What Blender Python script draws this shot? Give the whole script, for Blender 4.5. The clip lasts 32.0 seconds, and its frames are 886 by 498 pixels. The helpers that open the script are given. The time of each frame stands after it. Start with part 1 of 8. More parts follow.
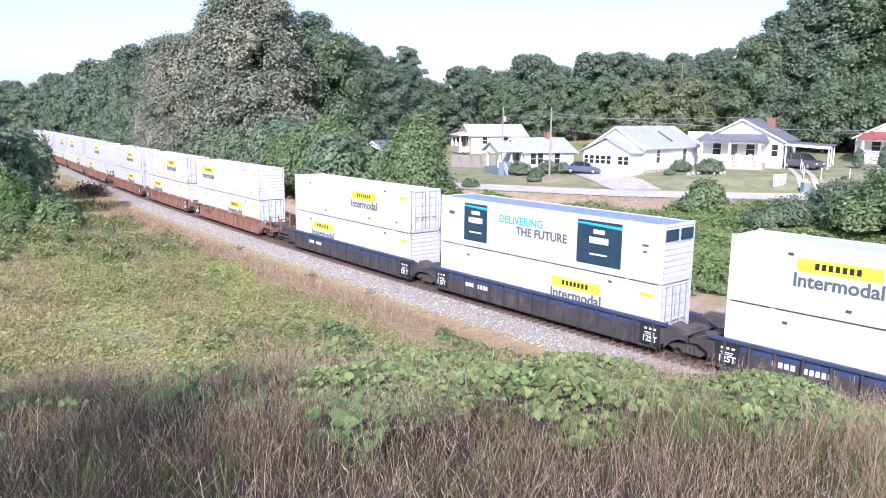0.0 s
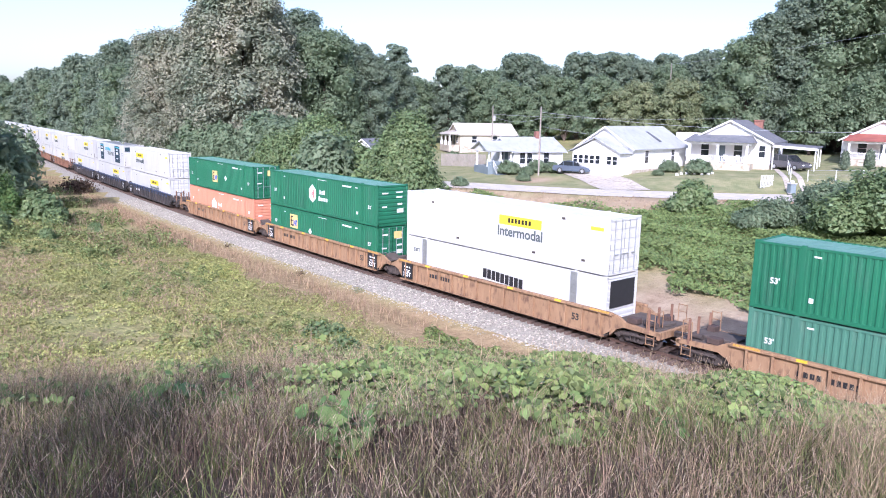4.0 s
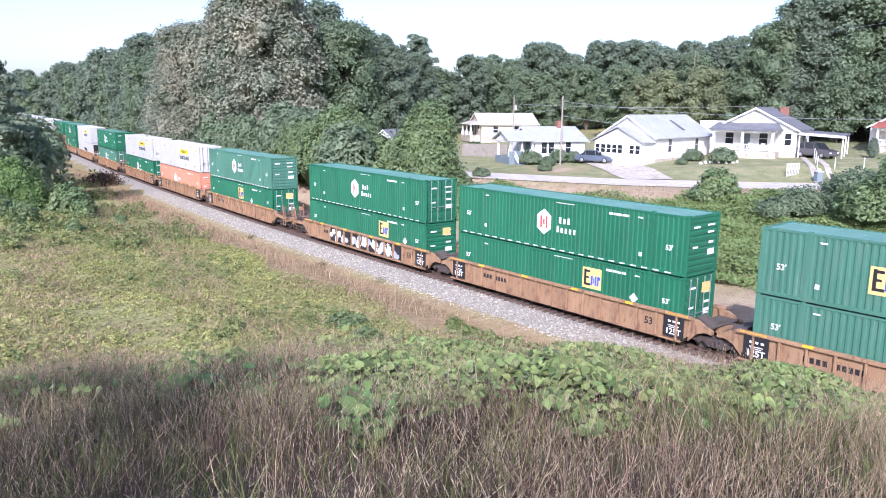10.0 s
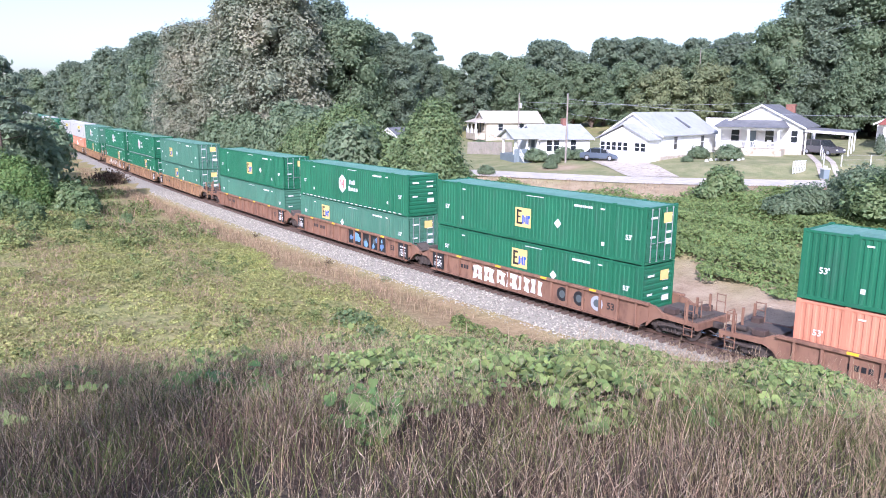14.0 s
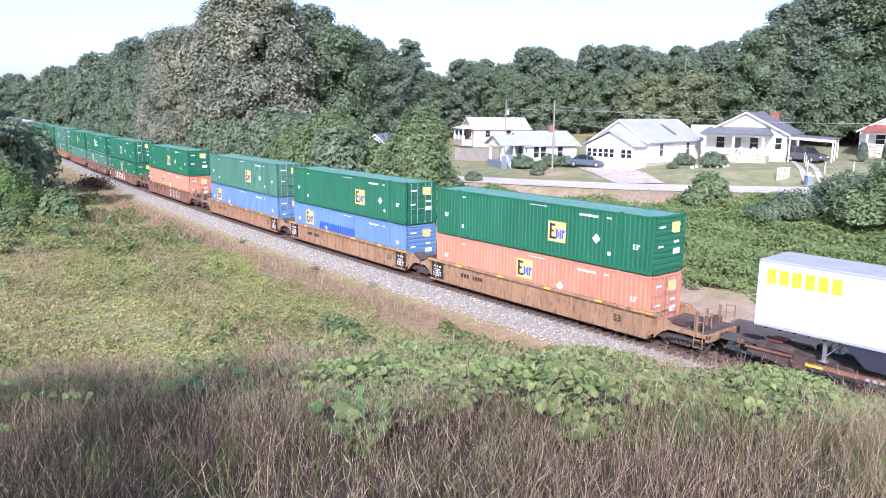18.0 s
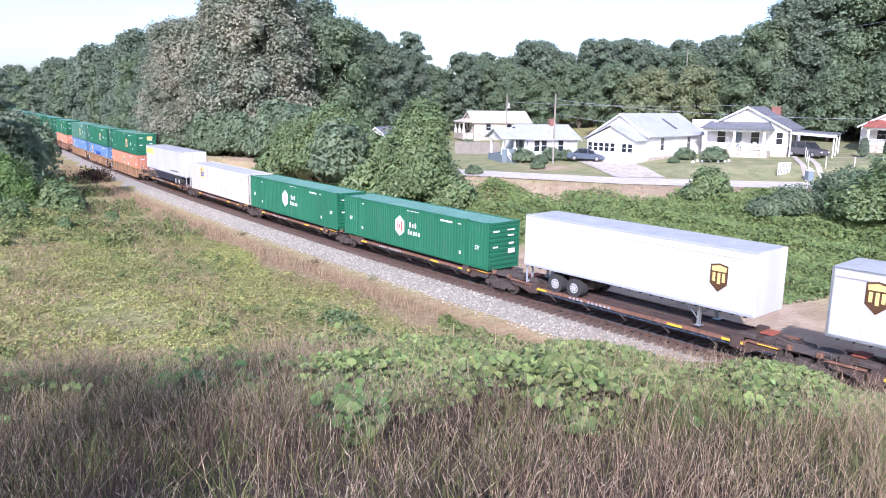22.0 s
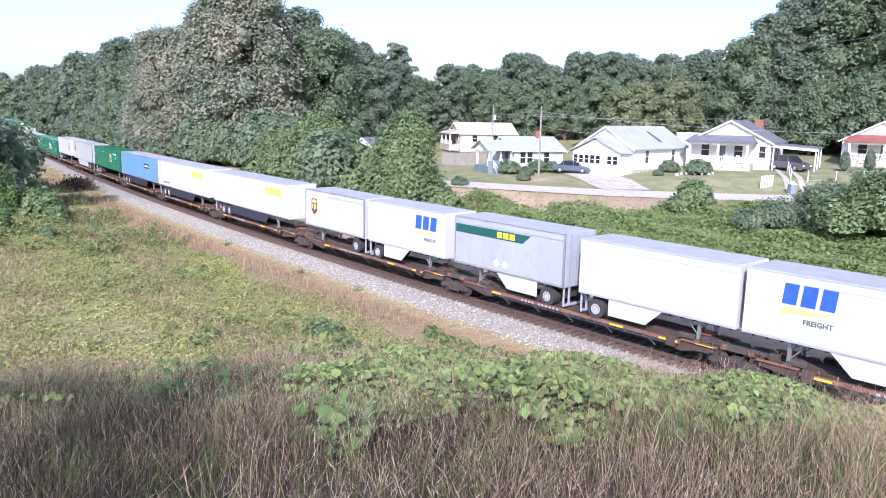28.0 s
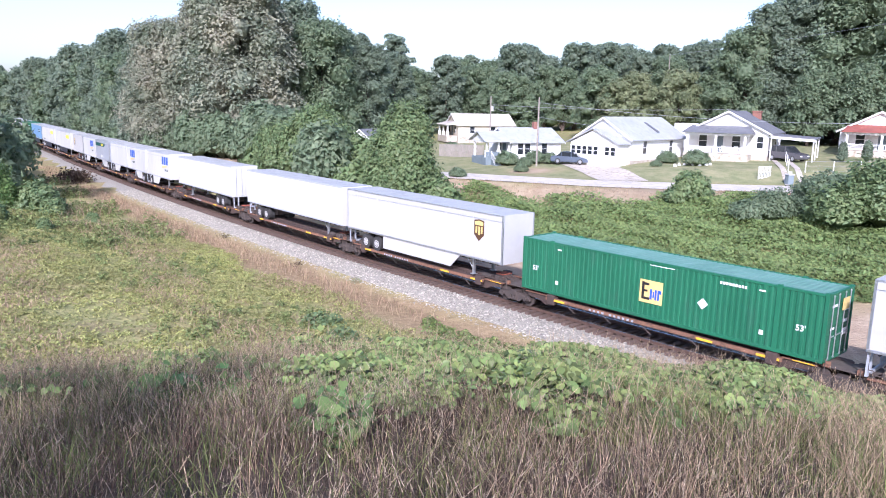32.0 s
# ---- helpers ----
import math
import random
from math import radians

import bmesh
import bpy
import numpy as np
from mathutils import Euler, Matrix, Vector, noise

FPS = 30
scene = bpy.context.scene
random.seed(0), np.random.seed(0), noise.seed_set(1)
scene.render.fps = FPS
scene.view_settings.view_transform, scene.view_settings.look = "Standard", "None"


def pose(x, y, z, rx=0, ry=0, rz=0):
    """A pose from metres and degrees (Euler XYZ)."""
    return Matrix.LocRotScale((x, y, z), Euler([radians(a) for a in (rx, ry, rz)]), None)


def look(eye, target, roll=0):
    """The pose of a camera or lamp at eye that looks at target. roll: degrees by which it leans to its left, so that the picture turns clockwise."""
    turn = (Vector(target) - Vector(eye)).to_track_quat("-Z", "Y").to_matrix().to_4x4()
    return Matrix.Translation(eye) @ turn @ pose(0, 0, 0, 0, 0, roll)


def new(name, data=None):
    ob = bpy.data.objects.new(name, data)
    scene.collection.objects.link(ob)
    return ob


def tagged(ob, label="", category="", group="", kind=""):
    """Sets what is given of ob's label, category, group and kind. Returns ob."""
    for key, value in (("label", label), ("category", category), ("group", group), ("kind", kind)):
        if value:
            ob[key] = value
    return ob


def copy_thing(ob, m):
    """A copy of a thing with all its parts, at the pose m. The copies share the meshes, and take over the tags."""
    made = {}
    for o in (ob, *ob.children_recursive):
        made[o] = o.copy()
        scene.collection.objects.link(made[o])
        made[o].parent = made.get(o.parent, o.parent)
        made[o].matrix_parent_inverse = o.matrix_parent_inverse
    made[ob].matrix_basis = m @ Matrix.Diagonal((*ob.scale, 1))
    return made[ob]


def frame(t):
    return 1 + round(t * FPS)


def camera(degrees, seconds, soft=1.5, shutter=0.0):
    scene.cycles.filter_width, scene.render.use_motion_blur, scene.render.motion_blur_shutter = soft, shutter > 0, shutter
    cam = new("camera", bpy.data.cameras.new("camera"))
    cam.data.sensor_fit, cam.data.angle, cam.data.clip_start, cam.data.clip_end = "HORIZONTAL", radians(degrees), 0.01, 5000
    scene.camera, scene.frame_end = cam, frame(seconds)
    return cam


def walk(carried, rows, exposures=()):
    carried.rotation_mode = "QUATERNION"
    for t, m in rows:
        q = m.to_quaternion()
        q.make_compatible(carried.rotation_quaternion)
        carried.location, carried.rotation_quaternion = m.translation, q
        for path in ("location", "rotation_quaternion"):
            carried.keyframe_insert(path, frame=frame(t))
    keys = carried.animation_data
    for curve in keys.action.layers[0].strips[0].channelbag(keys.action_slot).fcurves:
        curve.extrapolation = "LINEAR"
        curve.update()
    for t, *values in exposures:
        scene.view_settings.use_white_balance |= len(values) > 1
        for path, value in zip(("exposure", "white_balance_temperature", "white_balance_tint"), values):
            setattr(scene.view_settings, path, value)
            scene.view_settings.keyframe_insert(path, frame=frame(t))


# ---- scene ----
cam = camera(61.33, 32.0, soft=1.0)

EYE_HEIGHT = 11.03  # above the rail heads
PATH = [  # seconds, pitch, roll, yaw
    (0, -10.14, -0.60, 0.00), (0.5, -10.20, -0.54, -0.47), (1, -9.97, -0.70, -0.39), (1.5, -9.99, -0.75, -0.40), (2, -10.15, -0.66, -0.33),
    (2.5, -10.02, -0.88, -0.35), (3, -10.13, -0.77, -0.36), (3.5, -10.14, -0.97, -0.71), (5.5, -10.61, -1.56, -0.42),
    (6, -10.53, -1.77, -0.25), (6.5, -10.66, -1.42, -0.33), (7, -10.36, -1.54, -0.32), (7.5, -10.56, -1.32, -0.60),
    (8, -10.91, -1.14, -0.37), (8.5, -10.68, -0.98, 0.20), (9, -11.01, -1.20, -0.02), (9.5, -10.67, -1.07, 0.71), (10, -10.98, -0.59, 0.80),
    (10.5, -11.42, -0.42, 0.91), (11, -11.42, -0.24, 1.13), (11.5, -11.44, -0.23, 1.66), (12, -11.20, -0.22, 1.76),
    (12.5, -11.10, -0.38, 1.72), (13, -11.07, -0.34, 1.61), (13.5, -11.08, -0.49, 1.35), (14, -11.13, -0.43, 1.17),
    (14.5, -10.99, -0.52, 0.89), (16.5, -10.58, -0.46, 0.53), (17, -10.58, -0.46, 0.48), (17.5, -10.53, -0.44, 0.36),
    (18, -10.65, -0.60, 0.21), (18.5, -10.61, -0.69, 0.25), (19, -10.61, -0.68, 0.21), (19.5, -10.56, -0.66, 0.13),
    (20, -10.84, -0.72, 0.53), (20.5, -10.73, -0.79, 1.21), (21, -10.99, -0.79, 0.48), (21.5, -11.02, -0.98, 0.41),
    (22, -11.15, -0.86, 0.27), (22.5, -11.39, -0.78, -0.15), (23, -11.43, -0.88, -0.18), (23.5, -11.40, -0.93, -0.13),
    (24, -11.31, -0.89, -0.45), (24.5, -11.25, -0.95, -0.63), (25, -11.33, -0.87, -0.78), (25.5, -11.23, -1.01, -0.84),
    (27.5, -10.34, -1.16, -1.21), (28, -10.30, -1.33, -0.75), (28.5, -10.46, -1.41, -0.69), (29, -10.40, -1.42, -0.68),
    (29.5, -10.37, -1.63, -0.55), (30, -10.56, -1.31, -0.48), (30.5, -10.76, -1.04, -0.66), (31, -10.67, -0.85, -0.91),
    (31.5, -11.05, -1.08, -0.82), (32, -10.94, -1.19, -0.94),
]
walk(cam, [(t, pose(0, 0, EYE_HEIGHT, 90 + p, r, y)) for t, p, r, y in PATH],
     exposures=[(0, 1.05, 5700, 24), (32, 1.05, 5700, 24)])

# ---- light ----
SUN_ELEV, SUN_AZ = radians(34), radians(189)  # azimuth clockwise from +y
world = bpy.data.worlds.new("sky_world")
scene.world = world
world.use_nodes = True
wn = world.node_tree.nodes
sky = wn.new("ShaderNodeTexSky")
sky.sky_type, sky.sun_disc = "NISHITA", False
sky.sun_elevation, sky.sun_rotation = SUN_ELEV, SUN_AZ
sky.air_density, sky.dust_density, sky.ozone_density = 1.0, 1.9, 2.2
world.node_tree.links.new(sky.outputs[0], wn["Background"].inputs[0])
wn["Background"].inputs[1].default_value = 0.134
sun_data = bpy.data.lights.new("sun", "SUN")
sun_data.energy, sun_data.angle, sun_data.color = 3.2, radians(1.2), (1.0, 0.965, 0.92)
sun = new("sun", sun_data)
sun_from = Vector((math.sin(SUN_AZ) * math.cos(SUN_ELEV), math.cos(SUN_AZ) * math.cos(SUN_ELEV), math.sin(SUN_ELEV)))
sun.matrix_world = look(sun_from * 200, (0, 0, 0))


# ---- materials ----
MATS = {}


def mat(name, col, col2=None, rough=0.7, metal=0.0, scale=3.0, bump=0.0, bscale=40.0, detail=5.0, stain=None, stain_amt=0.5, stretch=(1, 1, 1), leaf=0.0, island=False, spec=0.4, vary=(0.8, 1.2)):
    """A weathered surface: two colours by coarse noise, fine grain, optional stains, relief."""
    if name in MATS:
        return MATS[name]
    m = bpy.data.materials.new(name)
    m.use_nodes = True
    n, l = m.node_tree.nodes, m.node_tree.links
    b = n["Principled BSDF"]
    b.inputs["Roughness"].default_value = rough
    b.inputs["Metallic"].default_value = metal
    b.inputs["Specular IOR Level"].default_value = spec
    tc, mp, ad, oi = n.new("ShaderNodeTexCoord"), n.new("ShaderNodeMapping"), n.new("ShaderNodeVectorMath"), n.new("ShaderNodeObjectInfo")
    mp.inputs["Scale"].default_value = stretch
    sc = n.new("ShaderNodeVectorMath")
    sc.operation = "SCALE"
    sc.inputs[0].default_value, ad.operation = (57, 31, 83), "ADD"
    l.new(oi.outputs["Random"], sc.inputs["Scale"])
    l.new(tc.outputs["Object"], mp.inputs[0])
    l.new(mp.outputs[0], ad.inputs[0])
    l.new(sc.outputs[0], ad.inputs[1])
    col2 = col2 or tuple(c * 0.8 for c in col)
    nz = n.new("ShaderNodeTexNoise")
    nz.inputs["Scale"].default_value, nz.inputs["Detail"].default_value, nz.inputs["Roughness"].default_value = scale, detail, 0.65
    l.new(ad.outputs[0], nz.inputs["Vector"])
    rp = n.new("ShaderNodeValToRGB")
    rp.color_ramp.elements[0].position, rp.color_ramp.elements[1].position = 0.32, 0.68
    rp.color_ramp.elements[0].color, rp.color_ramp.elements[1].color = (*col2, 1), (*col, 1)
    l.new(nz.outputs["Fac"], rp.inputs[0])
    out = rp.outputs[0]
    if island:
        ge, hv = n.new("ShaderNodeNewGeometry"), n.new("ShaderNodeHueSaturation")
        mr = n.new("ShaderNodeMapRange")
        mr.inputs["To Min"].default_value, mr.inputs["To Max"].default_value = vary
        l.new(ge.outputs["Random Per Island"], mr.inputs[0])
        l.new(mr.outputs[0], hv.inputs["Value"])
        mh = n.new("ShaderNodeMapRange")
        mh.inputs["To Min"].default_value, mh.inputs["To Max"].default_value = 0.478, 0.522
        wl = n.new("ShaderNodeTexWhiteNoise")
        wl.noise_dimensions = "1D"
        l.new(ge.outputs["Random Per Island"], wl.inputs["W"])
        l.new(wl.outputs["Value"], mh.inputs[0])
        l.new(mh.outputs[0], hv.inputs["Hue"])
        l.new(out, hv.inputs["Color"])
        out = hv.outputs[0]
    if stain:
        sn, sr, mx = n.new("ShaderNodeTexNoise"), n.new("ShaderNodeValToRGB"), n.new("ShaderNodeMix")
        sn.inputs["Scale"].default_value, sn.inputs["Detail"].default_value = scale * 3.7, 6
        l.new(ad.outputs[0], sn.inputs["Vector"])
        sr.color_ramp.elements[0].position, sr.color_ramp.elements[1].position = 0.52, 0.72
        sr.color_ramp.elements[1].color = (stain_amt,) * 3 + (1,)
        l.new(sn.outputs["Fac"], sr.inputs[0])
        mx.data_type = "RGBA"
        l.new(sr.outputs[0], mx.inputs["Factor"])
        l.new(out, mx.inputs["A"])
        mx.inputs["B"].default_value = (*stain, 1)
        out = mx.outputs["Result"]
    l.new(out, b.inputs["Base Color"])
    if bump:
        bn, bp = n.new("ShaderNodeTexNoise"), n.new("ShaderNodeBump")
        bn.inputs["Scale"].default_value, bn.inputs["Detail"].default_value = bscale, 4
        l.new(ad.outputs[0], bn.inputs["Vector"])
        l.new(bn.outputs["Fac"], bp.inputs["Height"])
        bp.inputs["Strength"].default_value, bp.inputs["Distance"].default_value = bump, 0.05
        l.new(bp.outputs[0], b.inputs["Normal"])
    if leaf:
        tr, ms = n.new("ShaderNodeBsdfTranslucent"), n.new("ShaderNodeMixShader")
        l.new(out, tr.inputs[0])
        ms.inputs[0].default_value = leaf
        l.new(b.outputs[0], ms.inputs[1])
        l.new(tr.outputs[0], ms.inputs[2])
        l.new(ms.outputs[0], n["Material Output"].inputs[0])
    MATS[name] = m
    return m


WHITE = mat("white_paint", (0.575, 0.575, 0.56), (0.50, 0.50, 0.488), rough=0.45, scale=0.5, stain=(0.42, 0.38, 0.33), stain_amt=0.25, stretch=(1, 1, 0.25))
OFFWHITE = mat("stained_white_paint", (0.56, 0.535, 0.475), (0.49, 0.465, 0.41), rough=0.6, scale=0.5, stain=(0.26, 0.22, 0.17), stain_amt=0.55, stretch=(1.6, 1, 0.2))
GREEN = mat("green_paint", (0.017, 0.148, 0.076), (0.013, 0.116, 0.060), rough=0.5, scale=0.6, stain=(0.05, 0.12, 0.09), stain_amt=0.35, stretch=(1, 1, 0.25))
GREEN_PALE = mat("faded_green_paint", (0.062, 0.185, 0.128), (0.052, 0.15, 0.105), rough=0.6, scale=0.6, stain=(0.14, 0.2, 0.16), stain_amt=0.35, stretch=(1, 1, 0.25))
# green roofs: fading plus sun and grazing sheen, put into a paler colour
ROOF_GREEN = mat("sheen_green_roof", (0.14, 0.285, 0.225), (0.095, 0.22, 0.165), rough=0.55, scale=0.7, stain=(0.2, 0.3, 0.26), stain_amt=0.5)
ORANGE = mat("faded_orange_paint", (0.60, 0.25, 0.16), (0.52, 0.21, 0.13), rough=0.6, scale=0.5, stain=(0.34, 0.12, 0.07), stain_amt=0.4, stretch=(1, 1, 0.25))
BLUE = mat("blue_paint", (0.135, 0.24, 0.42), (0.105, 0.195, 0.355), rough=0.5, scale=0.6, stain=(0.10, 0.14, 0.25), stain_amt=0.35, stretch=(1, 1, 0.25))
SKYBLUE = mat("sky_blue_paint", (0.17, 0.335, 0.56), (0.145, 0.30, 0.51), rough=0.4, scale=0.5, stain=(0.25, 0.35, 0.42), stain_amt=0.3, stretch=(1, 1, 0.25))
GREY = mat("grey_paint", (0.38, 0.40, 0.44), (0.34, 0.36, 0.40), rough=0.4, scale=0.5, stain=(0.25, 0.25, 0.26), stain_amt=0.3)
PALEGREY = mat("pale_grey_paint", (0.51, 0.505, 0.505), (0.46, 0.455, 0.455), rough=0.4, scale=0.5, stain=(0.4, 0.4, 0.4), stain_amt=0.25)
ALU = mat("aluminium", (0.55, 0.57, 0.60), (0.45, 0.47, 0.5), rough=0.38, metal=0.75, scale=2.0, stain=(0.3, 0.3, 0.3), stain_amt=0.4)
ROOFALU = mat("trailer_roof_sheet", (0.44, 0.445, 0.44), (0.36, 0.365, 0.36), rough=0.6, metal=0.15, scale=1.0, stain=(0.3, 0.3, 0.28), stain_amt=0.4)
ROOFGREY = mat("weathered_roof_sheet", (0.40, 0.41, 0.40), (0.32, 0.33, 0.32), rough=0.7, scale=1.0, stain=(0.2, 0.2, 0.18), stain_amt=0.5)
WELL_YELLOW = mat("well_car_yellow", (0.355, 0.22, 0.125), (0.255, 0.15, 0.085), rough=0.85, scale=1.3, stain=(0.13, 0.072, 0.048), stain_amt=0.9, stretch=(1, 1, 0.35), bump=0.35)
WELL_BROWN = mat("well_car_rust", (0.265, 0.145, 0.095), (0.19, 0.10, 0.068), rough=0.8, scale=0.8, stain=(0.10, 0.055, 0.04), stain_amt=0.7, stretch=(1, 1, 0.4), bump=0.1)
WELL_BLACK = mat("well_car_black", (0.055, 0.05, 0.05), (0.04, 0.036, 0.036), rough=0.7, scale=0.8, stain=(0.14, 0.11, 0.095), stain_amt=0.5, stretch=(1, 1, 0.4), bump=0.1)
SPINE = mat("spine_car_oxide", (0.092, 0.060, 0.050), (0.062, 0.042, 0.037), rough=0.85, scale=1.2, stain=(0.045, 0.035, 0.03), stain_amt=0.6, bump=0.1)
STEEL_DARK = mat("grimy_steel", (0.085, 0.066, 0.058), (0.05, 0.041, 0.037), rough=0.75, scale=3, stain=(0.10, 0.06, 0.045), stain_amt=0.5, bump=0.1)
DECK = mat("platform_plate", (0.12, 0.095, 0.082), (0.085, 0.07, 0.06), rough=0.8, metal=0.1, scale=2, stain=(0.06, 0.05, 0.045), stain_amt=0.5)
YELLOW = mat("marker_yellow", (0.85, 0.50, 0.03), (0.7, 0.40, 0.03), rough=0.6, scale=4, stain=(0.3, 0.2, 0.1), stain_amt=0.4)
BLACK = mat("black_paint", (0.025, 0.025, 0.027), (0.018, 0.018, 0.02), rough=0.5, scale=3)
LETTER_WHITE = mat("letter_white", (0.8, 0.8, 0.8), (0.68, 0.68, 0.68), rough=0.6, scale=5)
LETTER_GREY = mat("letter_grey", (0.10, 0.125, 0.13), (0.08, 0.095, 0.10), rough=0.6, scale=5)
LOGO_YELLOW = mat("logo_yellow", (0.87, 0.68, 0.04), (0.80, 0.60, 0.04), rough=0.5, scale=4)
LOGO_GOLD = mat("logo_gold", (0.74, 0.55, 0.22), (0.66, 0.47, 0.18), rough=0.5, scale=4)
LOGO_NAVY = mat("logo_navy", (0.012, 0.034, 0.055), (0.02, 0.05, 0.07), rough=0.65, scale=2)
LOGO_BLUE = mat("logo_blue", (0.04, 0.12, 0.48), (0.03, 0.09, 0.4), rough=0.5, scale=4)
LOGO_CYAN = mat("logo_cyan", (0.03, 0.42, 0.55), (0.03, 0.36, 0.48), rough=0.5, scale=4)
LOGO_RED = mat("logo_red", (0.55, 0.06, 0.05), (0.45, 0.05, 0.04), rough=0.5, scale=4)
LOGO_BROWN = mat("logo_brown", (0.10, 0.05, 0.025), (0.08, 0.04, 0.02), rough=0.5, scale=4)
STRIPE_BLUE = mat("stripe_blue", (0.040, 0.062, 0.125), (0.03, 0.045, 0.09), rough=0.6, scale=2, stain=(0.1, 0.1, 0.12), stain_amt=0.5)
TEAL = mat("stripe_teal", (0.015, 0.10, 0.09), (0.012, 0.08, 0.07), rough=0.5, scale=2)
SKIRT_DARK = mat("dark_skirt", (0.035, 0.038, 0.055), (0.028, 0.03, 0.045), rough=0.5, scale=2)
RUBBER = mat("tyre_rubber", (0.035, 0.035, 0.037), (0.05, 0.047, 0.045), rough=0.9, scale=6)
RED_LAMP = mat("red_plastic", (0.45, 0.03, 0.02), rough=0.4, scale=5)
GLASS_DARK = mat("dark_window_glass", (0.02, 0.025, 0.03), (0.03, 0.035, 0.04), rough=0.08, scale=1, spec=0.8)


# ---- mesh helpers ----
def part(name, bm, material, parent=None, label="", smooth=False):
    """Links a bmesh as one mesh object under a thing or part."""
    me = bpy.data.meshes.new(name)
    if smooth:
        for f in bm.faces:
            f.smooth = True
    bm.to_mesh(me)
    bm.free()
    return linked(name, me, material, parent, label)


def linked(name, me, material=None, parent=None, label=""):
    if material and not me.materials:
        me.materials.append(material)
    ob = new(name, me)
    if parent:
        ob.parent = parent
    if label:
        ob["label"] = label
    return ob


def box(bm, x0, y0, z0, x1, y1, z1, bevel=0.0):
    r = bmesh.ops.create_cube(bm, size=1, matrix=Matrix.Translation(((x0 + x1) / 2, (y0 + y1) / 2, (z0 + z1) / 2)) @ Matrix.Diagonal((abs(x1 - x0), abs(y1 - y0), abs(z1 - z0), 1)))
    if bevel:
        bmesh.ops.bevel(bm, geom=list({e for v in r["verts"] for e in v.link_edges}), offset=bevel, segments=1, affect="EDGES")
    return bm


def cyl(bm, p, q, r1, r2=None, seg=10):
    p, q = Vector(p), Vector(q)
    d = q - p
    m = Matrix.Translation((p + q) / 2) @ d.to_track_quat("Z", "Y").to_matrix().to_4x4()
    bmesh.ops.create_cone(bm, cap_ends=True, segments=seg, radius1=r1, radius2=r1 if r2 is None else r2, depth=d.length, matrix=m)
    return bm


def prism(bm, pts, axis, a, b):
    """Extrudes a polygon given in the two other axes from a to b along axis ('x' or 'y')."""
    def v(p, k):
        return bm.verts.new((k, p[0], p[1]) if axis == "x" else (p[0], k, p[1]))
    A, B = [v(p, a) for p in pts], [v(p, b) for p in pts]
    n = len(pts)
    bm.faces.new(A), bm.faces.new(B[::-1])
    for i in range(n):
        bm.faces.new((A[i], B[i], B[(i + 1) % n], A[(i + 1) % n]))
    bmesh.ops.recalc_face_normals(bm, faces=bm.faces)
    return bm


def B():
    return bmesh.new()


TEXTS = {}


def text_mesh(words, size, depth=0.004):
    """Mesh of a word in the built-in font, standing in the xz plane, centred, front towards -y."""
    key = (words, size)
    if key not in TEXTS:
        cu = bpy.data.curves.new("word", "FONT")
        cu.body, cu.size, cu.extrude, cu.align_x, cu.align_y, cu.resolution_u = words, size, depth, "CENTER", "CENTER", 3
        cu.offset = 0.022 * size
        ob = new("word", cu)
        me = bpy.data.meshes.new_from_object(ob.evaluated_get(bpy.context.evaluated_depsgraph_get()))
        me.transform(pose(0, 0, 0, 90))
        bpy.data.objects.remove(ob)
        bpy.data.curves.remove(cu)
        TEXTS[key] = me
    return TEXTS[key].copy()


def lettering(parent, words, size, x, y, z, material, label="", rz=0.0):
    me = text_mesh(words, size)
    me.transform(pose(x, y, z, 0, 0, rz))
    return linked("lettering", me, material, parent, label or f"painted word {words}")


# ---- the line of the track ----
def bend(u):
    return -1.51e-3 + 1.031e-5 * min(max(u, 0.0), FAR_BEND)


FAR_BEND = 146.0
U_MIN, U_MAX = -800, 960
_h = {0: radians(-49.72)}
_p = {0: (7.0, 40.4)}
for k in range(0, U_MAX):
    _h[k + 1] = _h[k] + bend(k + 0.5)
    a = (_h[k] + _h[k + 1]) / 2
    _p[k + 1] = (_p[k][0] - math.cos(a), _p[k][1] - math.sin(a))
for k in range(0, U_MIN, -1):
    _h[k - 1] = _h[k] - (bend(k - 0.5) if k > -60 else 0.0)
    a = (_h[k] + _h[k - 1]) / 2
    _p[k - 1] = (_p[k][0] + math.cos(a), _p[k][1] + math.sin(a))


def on_track(u, d=0.0):
    """Place and heading u metres up the line, d metres to its far side."""
    k = math.floor(u)
    f = u - k
    x, y = (_p[k][i] * (1 - f) + _p[k + 1][i] * f for i in (0, 1))
    h = _h[k] * (1 - f) + _h[k + 1] * f
    return x - math.sin(h) * d, y + math.cos(h) * d, h


TRK = np.array([(*_p[k], _h[k]) for k in range(U_MIN, U_MAX + 1)])


def to_track(x, y):
    """u and d of points in the plan (arrays)."""
    x, y = np.asarray(x, float), np.asarray(y, float)
    sh = x.shape
    x, y = x.ravel(), y.ravel()
    u, d = np.empty(len(x)), np.empty(len(x))
    for i in range(0, len(x), 4000):
        q = slice(i, i + 4000)
        best = np.argmin((x[q, None] - TRK[None, ::4, 0]) ** 2 + (y[q, None] - TRK[None, ::4, 1]) ** 2, axis=1) * 4
        t = TRK[best]
        al = (x[q] - t[:, 0]) * np.cos(t[:, 2]) + (y[q] - t[:, 1]) * np.sin(t[:, 2])
        u[q] = U_MIN + best - al
        d[q] = -(x[q] - t[:, 0]) * np.sin(t[:, 2]) + (y[q] - t[:, 1]) * np.cos(t[:, 2])
    return u.reshape(sh), d.reshape(sh)


